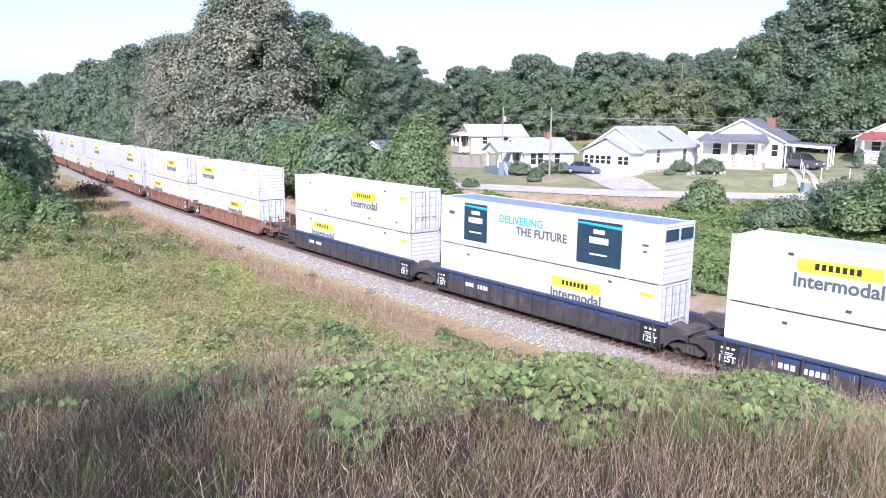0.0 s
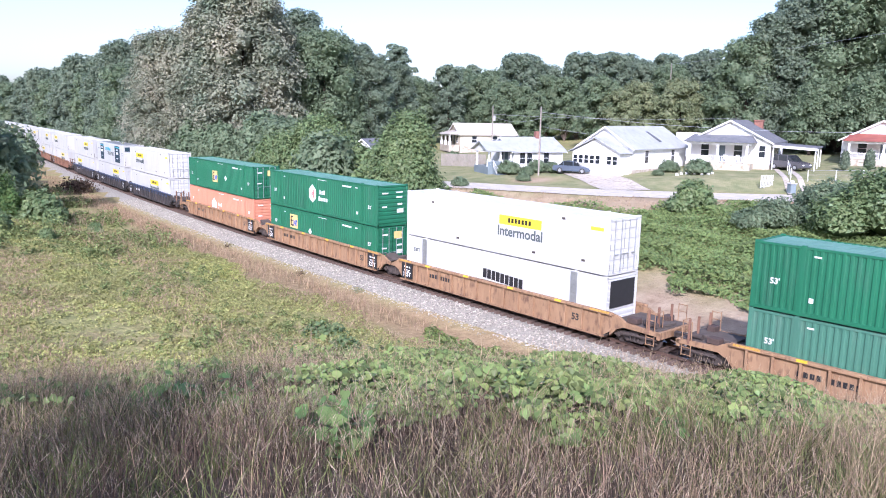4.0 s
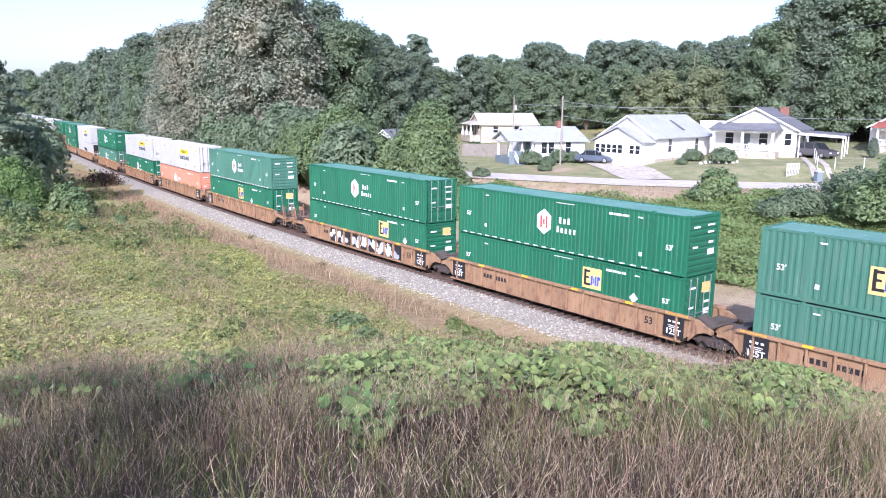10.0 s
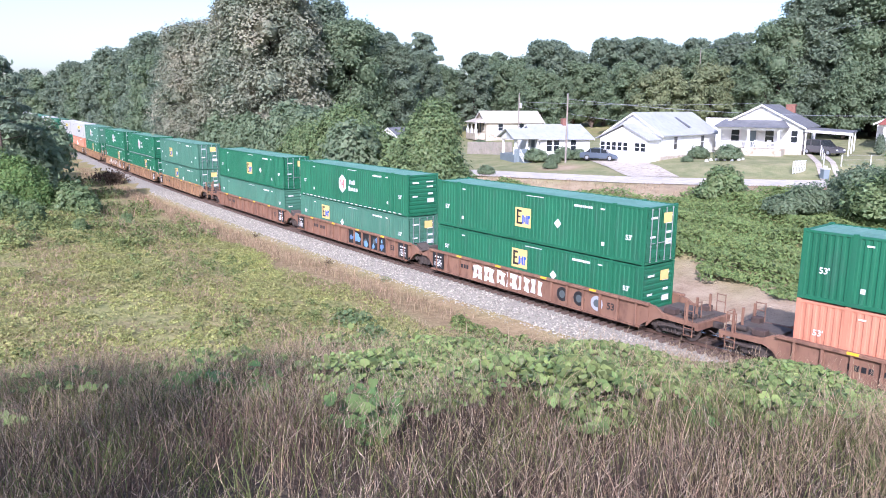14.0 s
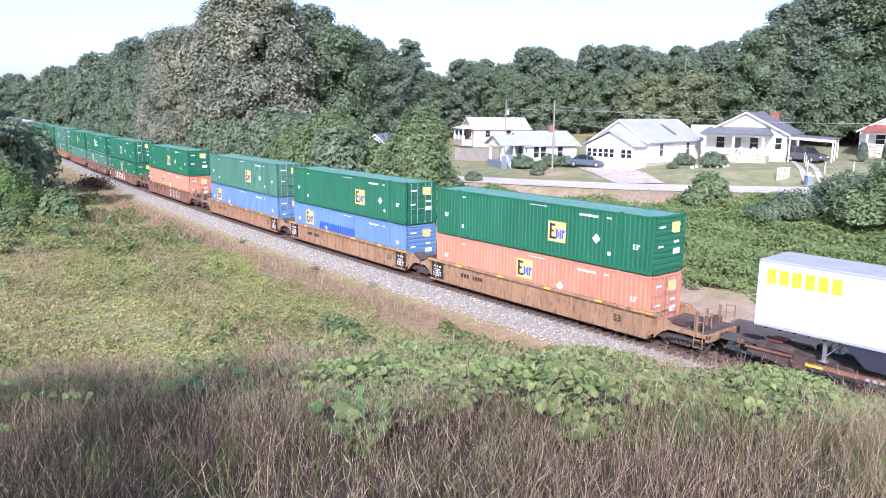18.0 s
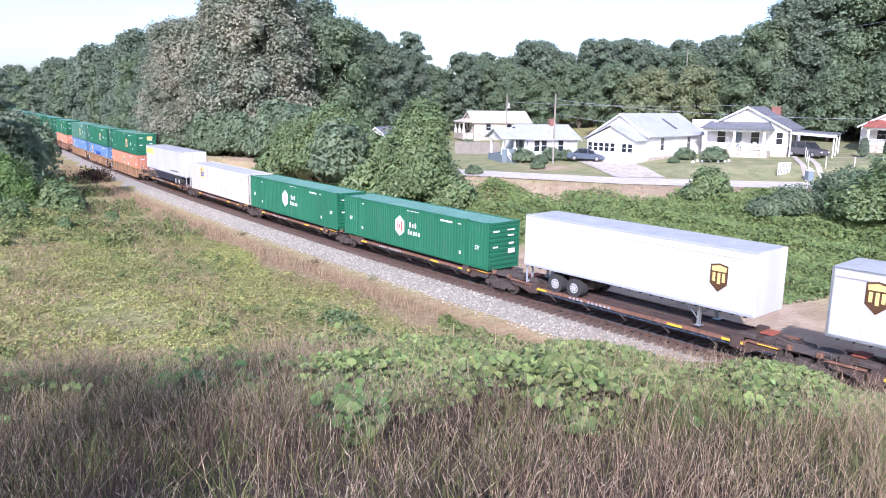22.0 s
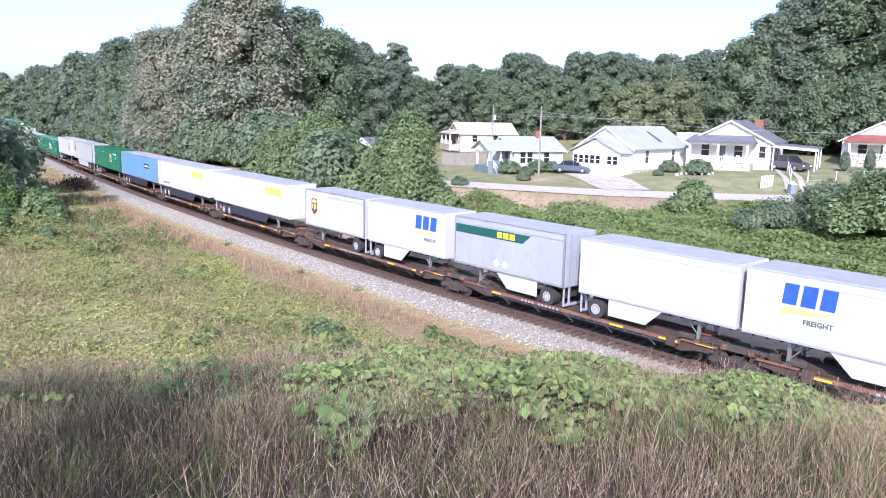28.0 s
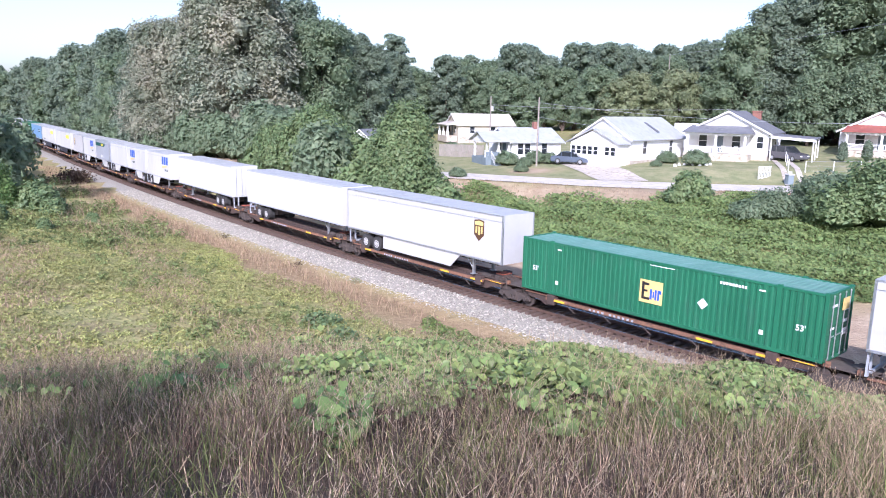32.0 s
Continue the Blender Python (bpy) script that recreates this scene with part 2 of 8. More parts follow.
def road_y(x):
    return np.interp(x, [-160, -60, -20, 1, 17, 32, 60, 160], [190, 118, 93, 82, 75.5, 73.5, 73, 80])


def ground(x, y):
    """Height of the ground sheet (arrays)."""
    x, y = np.asarray(x, float), np.asarray(y, float)
    u, d = to_track(x, y)
    near = np.interp(-d, [0, 2.2, 4.7, 8, 14, 24, 45, 90, 300], [-0.3, -0.42, -0.8, -0.5, 0.1, 1.0, 2.2, 4, 6])
    far = np.interp(d, [0, 2.2, 4.5, 8, 12, 17, 23, 28, 45, 60, 90, 160, 400], [-0.3, -0.42, -0.8, -0.2, 0.4, 1.4, 2.5, 3.3, 4.5, 5.1, 6.2, 8.5, 11])
    z = np.where(d < 0, near, far)
    r = np.hypot(x, np.maximum(y, 0) + 0.0 * x)
    hill = 8.58 - 0.0136 * np.minimum(r, 60) ** 2 + 0.12 * np.sin(x * 0.9) * np.cos(y * 0.7)
    cap = z + 0.55 * np.maximum(-d - 6, 0)
    z = np.maximum(z, np.minimum(hill, cap))
    lumps = 0.13 * np.sin(x * 0.83 + 1.7 * np.sin(y * 0.31)) * np.cos(y * 0.71 + 0.9 * np.sin(x * 0.27)) + 0.07 * np.sin(x * 1.9 - y * 1.3)
    z = z + lumps * np.clip((-d - 7) / 3, 0, 1) * np.clip((r - 12) / 4, 0, 1)
    ry = np.abs(y - road_y(x) - 0.0)
    w = np.clip((9 - ry) / 5, 0, 1) * (d > 5)
    return z * (1 - w) + 3.5 * w


def gz(x, y):
    return float(ground(np.array([x]), np.array([y]))[0])


# ---- ground, ballast, rails ----
def sheet(name, xs, ys, zf, material):
    X, Y = np.meshgrid(xs, ys)
    Z = zf(X, Y)
    nx, ny = len(xs), len(ys)
    idx = np.arange(nx * ny).reshape(ny, nx)
    faces = np.stack([idx[:-1, :-1], idx[:-1, 1:], idx[1:, 1:], idx[1:, :-1]], -1).reshape(-1, 4)
    me = bpy.data.meshes.new(name)
    me.from_pydata(np.stack([X, Y, Z], -1).reshape(-1, 3).tolist(), [], faces.tolist())
    me.polygons.foreach_set("use_smooth", [True] * len(me.polygons))
    return linked(name, me, material)


def ground_material():
    """Soil, mown lawn, dry grass and bare clay, laid by the kind of ground."""
    m = bpy.data.materials.new("ground_cover")
    m.use_nodes = True
    n, l = m.node_tree.nodes, m.node_tree.links
    b = n["Principled BSDF"]
    b.inputs["Roughness"].default_value = 0.95
    b.inputs["Specular IOR Level"].default_value = 0.1
    ge = n.new("ShaderNodeNewGeometry")
    at = n.new("ShaderNodeAttribute")
    at.attribute_name = "cover"
    sp = n.new("ShaderNodeSeparateColor")
    l.new(at.outputs["Color"], sp.inputs[0])

    def noise_col(scale, a, c, lo=0.35, hi=0.65):
        nz, rp = n.new("ShaderNodeTexNoise"), n.new("ShaderNodeValToRGB")
        nz.inputs["Scale"].default_value, nz.inputs["Detail"].default_value, nz.inputs["Roughness"].default_value = scale, 8, 0.7
        l.new(ge.outputs["Position"], nz.inputs["Vector"])
        rp.color_ramp.elements[0].position, rp.color_ramp.elements[1].position = lo, hi
        rp.color_ramp.elements[0].color, rp.color_ramp.elements[1].color = (*a, 1), (*c, 1)
        l.new(nz.outputs["Fac"], rp.inputs[0])
        return rp.outputs[0]

    def mixed(f, a, c):
        mx = n.new("ShaderNodeMix")
        mx.data_type = "RGBA"
        l.new(f, mx.inputs["Factor"])
        l.new(a, mx.inputs["A"])
        l.new(c, mx.inputs["B"])
        return mx.outputs["Result"]

    weeds = noise_col(1.4, (0.20, 0.21, 0.08), (0.37, 0.34, 0.15))
    lawn = noise_col(0.5, (0.175, 0.20, 0.095), (0.32, 0.295, 0.17))
    clay = noise_col(0.6, (0.30, 0.215, 0.145), (0.45, 0.35, 0.25))
    dry = noise_col(2.0, (0.24, 0.17, 0.095), (0.40, 0.29, 0.17))
    tan = noise_col(3.0, (0.25, 0.19, 0.10), (0.40, 0.31, 0.18))
    spread = noise_col(0.22, (0, 0, 0), (1, 1, 1), 0.48, 0.66)
    weeds = mixed(spread, weeds, tan)
    c = mixed(sp.outputs[0], weeds, clay)
    c = mixed(sp.outputs[1], c, lawn)
    c = mixed(sp.outputs[2], c, dry)
    # dark brown near the viewer: grass thatch with the gaps' shade put in
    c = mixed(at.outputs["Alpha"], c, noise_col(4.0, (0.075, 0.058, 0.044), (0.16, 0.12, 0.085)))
    l.new(c, b.inputs["Base Color"])
    bn, bp = n.new("ShaderNodeTexNoise"), n.new("ShaderNodeBump")
    bn.inputs["Scale"].default_value, bn.inputs["Detail"].default_value = 6, 8
    l.new(ge.outputs["Position"], bn.inputs["Vector"])
    l.new(bn.outputs["Fac"], bp.inputs["Height"])
    bp.inputs["Strength"].default_value, bp.inputs["Distance"].default_value = 0.8, 0.15
    l.new(bp.outputs[0], b.inputs["Normal"])
    return m


def axis_steps(*spans):
    out = []
    for a, b, s in spans:
        out += list(np.arange(a, b, s))
    return np.array(out + [spans[-1][1]])


def make_ground():
    xs = axis_steps((-2500, -400, 150), (-400, -120, 20), (-120, -40, 4), (-40, 45, 0.8), (45, 130, 4), (130, 400, 20), (400, 2500, 150))
    ys = axis_steps((-2500, -400, 150), (-400, -60, 20), (-60, -6, 4), (-6, 100, 0.8), (100, 180, 4), (180, 600, 20), (600, 4000, 200))
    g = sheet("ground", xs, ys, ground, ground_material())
    tagged(g, "grassy hillside, railway cutting and house lots, weeds, clay and lawn", "ground", kind="structure")
    co = np.empty(len(g.data.vertices) * 3)
    g.data.vertices.foreach_get("co", co)
    x, y = co[0::3], co[1::3]
    u, d = to_track(x, y)
    wob = 1.2 * np.sin(x * 0.35 + y * 0.22) + 0.8 * np.sin(x * 0.9 - y * 0.6)
    clay = np.clip(1.2 - np.abs(d - 8.0 + wob) / 5.0, 0, 1) * (d > 3)
    verge = np.clip(1.3 - np.abs(y - road_y(x) + 6.6 + 0.5 * wob) / 3.6, 0, 1) * (d > 12) * (x > -6) * 0.9
    clay = np.maximum(clay, verge)
    clay = np.maximum(clay, np.clip(1.6 - np.hypot((x - 12.2) / 3.2, (y - 87.0) / 2.6) + 0.12 * wob, 0, 1))
    lawn = np.clip((y - road_y(x) - 3.4) / 1.0, 0, 1) * (d > 20) * (y < 135) * np.clip((x + 6) / 6, 0, 1) * (1 - np.clip(1.6 - np.hypot((x - 12.2) / 3.2, (y - 87.0) / 2.6) + 0.12 * wob, 0, 1))
    dry = np.clip(1.7 - np.abs(d + 5.7 + 0.3 * wob) / 1.9, 0, 1)
    col = np.ones((len(x), 4))
    col[:, 0], col[:, 1], col[:, 2] = clay, lawn, dry
    col[:, 3] = np.clip((11 - np.hypot(x, y) + 0.6 * wob) / 3, 0, 1)  # thatch under the tall grass, darkened near the viewer for shade between blades
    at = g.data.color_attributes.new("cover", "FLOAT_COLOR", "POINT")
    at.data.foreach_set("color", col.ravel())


make_ground()

BALLAST = mat("ballast_stone", (0.38, 0.35, 0.295), (0.24, 0.22, 0.185), rough=0.95, scale=9.0, detail=3, stain=(0.18, 0.15, 0.12), stain_amt=0.5, bump=1.0, bscale=14)
TIE = mat("creosoted_tie", (0.155, 0.105, 0.082), (0.10, 0.07, 0.057), rough=0.9, scale=3, stain=(0.06, 0.045, 0.04), stain_amt=0.5, bump=0.3)
RAIL_RUST = mat("rail_steel", (0.16, 0.10, 0.075), (0.11, 0.07, 0.055), rough=0.6, metal=0.4, scale=2)
RAIL_HEAD = mat("polished_rail_head", (0.55, 0.54, 0.53), rough=0.25, metal=0.9, scale=2)


def ribbon(name, us, section, material, parent=None, label=""):
    """A strip of constant cross-section (d, z) along the track."""
    v, f = [], []
    n = len(section)
    for u in us:
        x, y, h = on_track(u)
        v += [(x - math.sin(h) * d, y + math.cos(h) * d, z) for d, z in section]
    for i in range(len(us) - 1):
        for j in range(n - 1):
            f.append((i * n + j, (i + 1) * n + j, (i + 1) * n + j + 1, i * n + j + 1))
    me = bpy.data.meshes.new(name)
    me.from_pydata(v, [], f)
    return linked(name, me, material, parent, label)


def stones(name, n, seed, place, size, material, parent=None, label=""):
    """Many small broken stones, joined: each a squashed irregular octahedron."""
    rng = np.random.default_rng(seed)
    c = place(rng, n)
    base = np.array([(1, 0, 0), (-1, 0, 0), (0, 1, 0), (0, -1, 0), (0, 0, 1), (0, 0, -1)], float)
    v = base[None] * (0.6 + 0.8 * rng.random((n, 6, 1))) * (size[0] + (size[1] - size[0]) * rng.random((n, 1, 1)))
    a = rng.random(n) * 6.28
    ca, sa = np.cos(a)[:, None], np.sin(a)[:, None]
    v = np.stack([v[..., 0] * ca - v[..., 1] * sa, v[..., 0] * sa + v[..., 1] * ca, v[..., 2] * 0.7], -1) + c[:, None, :]
    tri = np.array([(0, 2, 4), (2, 1, 4), (1, 3, 4), (3, 0, 4), (2, 0, 5), (1, 2, 5), (3, 1, 5), (0, 3, 5)])
    f = tri[None] + 6 * np.arange(n)[:, None, None]
    return raw_mesh(name, v.reshape(-1, 3), f.reshape(-1, 3), material, parent, label)


def raw_mesh(name, verts, faces, material, parent=None, label="", smooth=False):
    """Fast mesh from arrays; all faces have the same count of corners."""
    me = bpy.data.meshes.new(name)
    k = faces.shape[1]
    me.vertices.add(len(verts))
    me.vertices.foreach_set("co", np.ascontiguousarray(verts, dtype=np.float32).ravel())
    me.loops.add(faces.size)
    me.loops.foreach_set("vertex_index", np.ascontiguousarray(faces, dtype=np.int32).ravel())
    me.polygons.add(len(faces))
    me.polygons.foreach_set("loop_start", np.arange(0, faces.size, k, dtype=np.int32))
    me.polygons.foreach_set("loop_total", np.full(len(faces), k, dtype=np.int32))
    if smooth:
        me.polygons.foreach_set("use_smooth", np.ones(len(faces), dtype=bool))
    me.update(calc_edges=True)
    return linked(name, me, material, parent, label)


def make_track():
    us = [*range(U_MIN + 2, -60, 20), *range(-60, 220, 4), *range(220, U_MAX - 2, 20)]
    bed = ribbon("ballast_bed", us, [(-5.0, -0.95), (-2.3, -0.36), (-1.6, -0.31), (1.6, -0.31), (2.3, -0.36), (4.4, -0.95)], BALLAST)
    tagged(bed, "pale grey crushed-stone ballast bed under the rails", "ballast", kind="structure")
    def place(rng, n):
        u = rng.random(n) ** 1.5 * 95 - 24
        d = -1.25 - rng.random(n) ** 0.9 * 3.55
        p = np.array([on_track(a, b)[:2] for a, b in zip(u, d)])
        z = np.interp(-d, [1.6, 2.3, 5.0], [-0.31, -0.36, -0.95]) + np.where(d > -1.55, -0.03, 0.01)
        return np.c_[p, z]
    st = stones("ballast_stones", 18000, 5, place, (0.03, 0.085), mat("ballast_pieces", (0.42, 0.385, 0.32), (0.31, 0.285, 0.235), rough=0.95, scale=4, island=True, vary=(0.5, 1.42)), bed)
    st["kind"] = "stuff"
    stain = ribbon("stained_ballast", us, [(-1.2, -0.322), (-1.1, -0.290), (1.1, -0.290), (1.2, -0.322)], mat("oil_stained_ballast", (0.20, 0.14, 0.105), (0.11, 0.08, 0.064), rough=0.95, scale=7, bump=1.0, bscale=14), bed, "rust-brown stained ballast between the ties")
    track = new("railway_track")
    tagged(track, "single railway track with rusty rails on timber ties", "track", kind="structure")
    for s, nm in ((-1, "rail"), (1, "rail")):
        c = s * 0.755
        ribbon(nm, us, [(c - 0.07, -0.16), (c - 0.02, -0.14), (c - 0.02, -0.04), (c - 0.035, -0.035), (c - 0.035, -0.004), (c + 0.035, -0.004), (c + 0.035, -0.035), (c + 0.02, -0.04), (c + 0.02, -0.14), (c + 0.07, -0.16)], RAIL_RUST, track)
        ribbon("rail_head", us, [(c - 0.03, 0.0), (c + 0.03, 0.0)], RAIL_HEAD, track, "rail head polished by wheels")
    bm = box(B(), -0.125, -1.46, -0.36, 0.125, 1.46, -0.165, 0.012)
    tie = bpy.data.meshes.new("tie")
    bm.to_mesh(tie)
    bm.free()
    rng = random.Random(3)
    for i in range(290):
        x, y, h = on_track(-28 + i * 0.52)
        t = linked("tie", tie, TIE, track)
        t.matrix_basis = Matrix.Translation((x, y, rng.uniform(-0.012, 0.012))) @ Euler((0, 0, h + rng.uniform(-0.02, 0.02))).to_matrix().to_4x4()


make_track()


# ---- the train ----
def travel(t):
    return 20.94 * t + 0.0079 * t * t


RUNNING = []  # (thing, metres up the line at the clip's start, height)


def car_part(key, build, material, parent, name, label=""):
    """Parts that repeat share one mesh."""
    if key not in SHARED:
        bm = B()
        build(bm)
        me = bpy.data.meshes.new(name)
        bm.to_mesh(me)
        bm.free()
        me.materials.append(material)
        SHARED[key] = me
    ob = new(name, SHARED[key])
    ob.parent = parent
    if label:
        ob["label"] = label
    return ob


SHARED = {}


def profile_wall(bm, prof, y, z0, z1, out):
    """An upright panel in the plane y whose section (x, depth) runs along it; out is -1 or 1."""
    lo = [bm.verts.new((px, y + out * py, z0)) for px, py in prof]
    hi = [bm.verts.new((px, y + out * py, z1)) for px, py in prof]
    for i in range(len(prof) - 1):
        q = (lo[i], lo[i + 1], hi[i + 1], hi[i])
        bm.faces.new(q if out < 0 else q[::-1])


def ribbed_wall(bm, x0, x1, y, z0, z1, out, pitch=0.28, depth=0.036):
    n = max(1, round((x1 - x0) / pitch))
    w = (x1 - x0) / n
    prof = []
    for i in range(n):
        a = x0 + i * w
        prof += [(a, 0), (a + 0.36 * w, 0), (a + 0.50 * w, -depth), (a + 0.86 * w, -depth)]
    profile_wall(bm, prof + [(x1, 0)], y, z0, z1, out)


def plate_wall(bm, x0, x1, y, z0, z1, out, n):
    """Smooth plates with narrow seams."""
    w = (x1 - x0) / n
    prof = [(x0, 0)]
    for i in range(1, n):
        a = x0 + i * w
        prof += [(a - 0.02, 0), (a - 0.012, -0.014), (a + 0.012, -0.014), (a + 0.02, 0)]
    profile_wall(bm, prof + [(x1, 0)], y, z0, z1, out)


def level_wall(bm, x, e, y0, y1, z0, z1, n, depth=0.03):
    """An end panel in the plane x with level ribs."""
    h = (z1 - z0) / n
    prof = [(z0, -depth)]
    for i in range(n):
        a = z0 + i * h
        prof += [(a + 0.12 * h, -depth), (a + 0.24 * h, 0), (a + 0.76 * h, 0), (a + 0.88 * h, -depth)]
    prof.append((z1, -depth))
    A = [bm.verts.new((x + e * d, y0, z)) for z, d in prof]
    C = [bm.verts.new((x + e * d, y1, z)) for z, d in prof]
    for i in range(len(prof) - 1):
        bm.faces.new((A[i], C[i], C[i + 1], A[i + 1]))
    bmesh.ops.recalc_face_normals(bm, faces=bm.faces)


L2, W2 = 8.075, 1.295


def frame_posts(bm, h):
    for s in (-1, 1):
        for x0, x1 in ((-L2, -L2 + 0.16), (-6.18, -5.98), (5.98, 6.18), (L2 - 0.16, L2)):
            box(bm, x0, s * W2, 0.0, x1, s * (W2 - 0.12), h, 0.01)
        box(bm, -L2, s * (W2 - 0.004), 0, L2, s * (W2 - 0.13), 0.16, 0.01)
        box(bm, -L2, s * (W2 - 0.004), h - 0.11, L2, s * (W2 - 0.13), h - 0.004, 0.01)
    for e in (-1, 1):
        box(bm, e * L2, -W2 + 0.16, 0, e * (L2 - 0.14), W2 - 0.16, 0.15)
        box(bm, e * L2, -W2 + 0.16, h - 0.12, e * (L2 - 0.14), W2 - 0.16, h - 0.006)


def castings(bm, h):
    for e in (-1, 1):
        for x in (L2 - 0.09, 6.08):
            for s in (-1, 1):
                for z in (0.06, h - 0.025):
                    box(bm, e * x - 0.09, s * (W2 - 0.08) - 0.085, z - 0.065, e * x + 0.09, s * (W2 - 0.08) + 0.087, z + 0.065, 0.01)


def door_leaf(bm, h, e, s):
    x = e * (L2 - 0.02)
    level_wall(bm, x, e, s * 0.015, s * 1.13, 0.16, h - 0.13, 5, 0.02)


def door_bar(bm, h, e, y):
    x = e * (L2 + 0.02)
    cyl(bm, (x, y, 0.1), (x, y, h - 0.06), 0.024, seg=6)
    for z in (0.12, 0.9, h - 0.12):
        box(bm, x - 0.02, y - 0.05, z - 0.03, x + 0.02, y + 0.05, z + 0.03)
    box(bm, x, y - 0.02, 1.02, x + e * 0.04, y + 0.3 * (1 if y < 0 else -1), 1.06)


def front_end(bm, h, e):
    """A closed end with level ribs."""
    level_wall(bm, e * (L2 - 0.02), e, -1.14, 1.14, 0.16, h - 0.13, 9)


def container(c, z, paint, style="ribbed", door_right=True, roof=None, logo=None, faded=0.0):
    """A 53-foot container, origin at the middle of its floor, +x towards the tail of the train."""
    h = 2.84
    pn = paint.name
    t = new("shipping_container")
    words = {"white_paint": "white", "stained_white_paint": "stained off-white", "green_paint": "dark green", "faded_green_paint": "faded green", "faded_orange_paint": "faded orange", "blue_paint": "blue"}[pn]
    skin = "corrugated steel" if style == "ribbed" else "smooth plate-sided"
    what = {"emp": "a gold square emblem", "hub": "a white hexagon emblem", "hub_inc": "a white house-shaped emblem", "inter": "a yellow name panel", "reefer": "navy panels and a slogan", "prime": "black lettering", None: "no emblem"}[logo]
    tagged(t, f"{words} {skin} container with {what}", "container", group="containers on the train")
    car_part(("frame", pn), lambda bm: (frame_posts(bm, h), castings(bm, h)), paint, t, "frame")
    for s, nm in ((-1, "side_wall"), (1, "side_wall")):
        if style == "ribbed":
            def sides(bm, s=s):
                ribbed_wall(bm, -L2 + 0.14, L2 - 0.14, s * (W2 - 0.012), 0.14, h - 0.1, s)
        else:
            def sides(bm, s=s):
                plate_wall(bm, -L2 + 0.14, L2 - 0.14, s * (W2 - 0.008), 0.14, h - 0.1, s, 13)
        car_part(("side", style, pn, s), sides, paint, t, nm)
    rm = roof or (ROOF_GREEN if paint in (GREEN, GREEN_PALE) else paint)
    def top(bm):
        n = 56
        pr = []
        for i in range(n):
            a, w = -L2 + 0.12 + i * (2 * L2 - 0.24) / n, (2 * L2 - 0.24) / n
            pr += [(a, h - 0.04), (a + 0.3 * w, h - 0.04), (a + 0.45 * w, h - 0.026), (a + 0.85 * w, h - 0.026)]
        pr.append((L2 - 0.12, h - 0.04))
        A, C = ([bm.verts.new((px, yy, pz)) for px, pz in pr] for yy in (-W2 + 0.11, W2 - 0.11))
        for i in range(len(pr) - 1):
            bm.faces.new((A[i], A[i + 1], C[i + 1], C[i]))
    car_part(("roof", rm.name), top, rm, t, "roof")
    e = 1 if door_right else -1
    for s in (-1, 1):
        car_part(("door", pn, e, s), lambda bm, s=s: door_leaf(bm, h, e, s), paint, t, "door")
    for y in (-0.85, -0.32, 0.32, 0.85):
        car_part(("bar", e, y), lambda bm, y=y: door_bar(bm, h, e, y), ALU, t, "locking_bar", "galvanised locking bar")
    car_part(("front", pn, e), lambda bm: front_end(bm, h, -e), paint, t, "end_wall")
    car_part(("floor",), lambda bm: box(bm, -L2 + 0.14, -W2 + 0.1, 0.03, L2 - 0.14, W2 - 0.1, 0.1), STEEL_DARK, t, "floor")
    y = -W2 - 0.006
    if style == "ribbed":
        for x in (-7.1, 7.1):
            me = text_mesh("53'", 0.35)
            me.transform(pose(x, y, 1.25))
            key = ("53", x)
            SHARED.setdefault(key, me)
            if not SHARED[key].materials:
                SHARED[key].materials.append(LETTER_WHITE)
            o = new("lettering", SHARED[key])
            o.parent = t
            o["label"] = "painted figures 53'"
            o.location.z = 0.0 if z > 1 else 0.32
        def marks(bm):
            for x, zz, w, hh in ((-5.5, 2.45, 0.28, 0.07), (5.4, 2.45, 0.28, 0.07), (-5.6, 0.6, 0.18, 0.2), (5.5, 0.6, 0.18, 0.2), (0.6, 2.63, 1.3, 0.035)):
                box(bm, x - w / 2, y, zz, x + w / 2, y + 0.012, zz + hh)
            for k in range(9):
                box(bm, 3.5 + k * 0.14, y, 2.42, 3.5 + k * 0.14 + 0.1, y + 0.012, 2.54)
        car_part(("marks", 1 if logo != "emp" else 2), marks, LETTER_WHITE, t, "marking", "white painted markings")["kind"] = "stuff"
        def endmarks(bm):
            x = L2 + 0.012
            for yy, zz, w, hh in ((-0.9, 2.25, 0.5, 0.1), (0.25, 2.3, 0.6, 0.08), (0.3, 1.95, 0.5, 0.1), (0.35, 0.9, 0.55, 0.28), (-0.9, 1.3, 0.4, 0.1), (0.4, 1.45, 0.4, 0.12)):
                box(bm, x - 0.012, yy, zz, x + 0.004, yy + w, zz + hh)
        car_part(("endmarks",), endmarks, LETTER_WHITE, t, "end_marking", "white painted door markings")["kind"] = "stuff"
    if logo == "emp":
        emp_logo(t, faded or -1.0, y, 1.35 if z > 1 else 1.85)
    elif logo == "hub":
        hexagon(t, -0.9, y, 1.5, 0.62)
    elif logo == "hub_inc":
        hexagon(t, -1.3, y, 1.35, 0.62, True)
    elif logo == "inter":
        x0 = faded or 2.4
        flat(t, "name_panel", [(x0 - 1.6, 1.72), (x0 + 1.6, 1.72), (x0 + 1.6, 2.25), (x0 - 1.6, 2.25)], y, LOGO_YELLOW, "yellow name panel")
        bars(t, [(x0 - 0.9 + k * 0.26, 1.86, 0.17, 0.26) for k in range(7)], y - 0.004, BLACK, "dark lettering bars")
        key = ("word_i", x0)
        if key not in SHARED:
            me = text_mesh("Intermodal", 0.78)
            me.transform(pose(x0, y, 1.33))
            me.materials.append(LETTER_GREY)
            SHARED[key] = me
        o = new("lettering", SHARED[key])
        o.parent = t
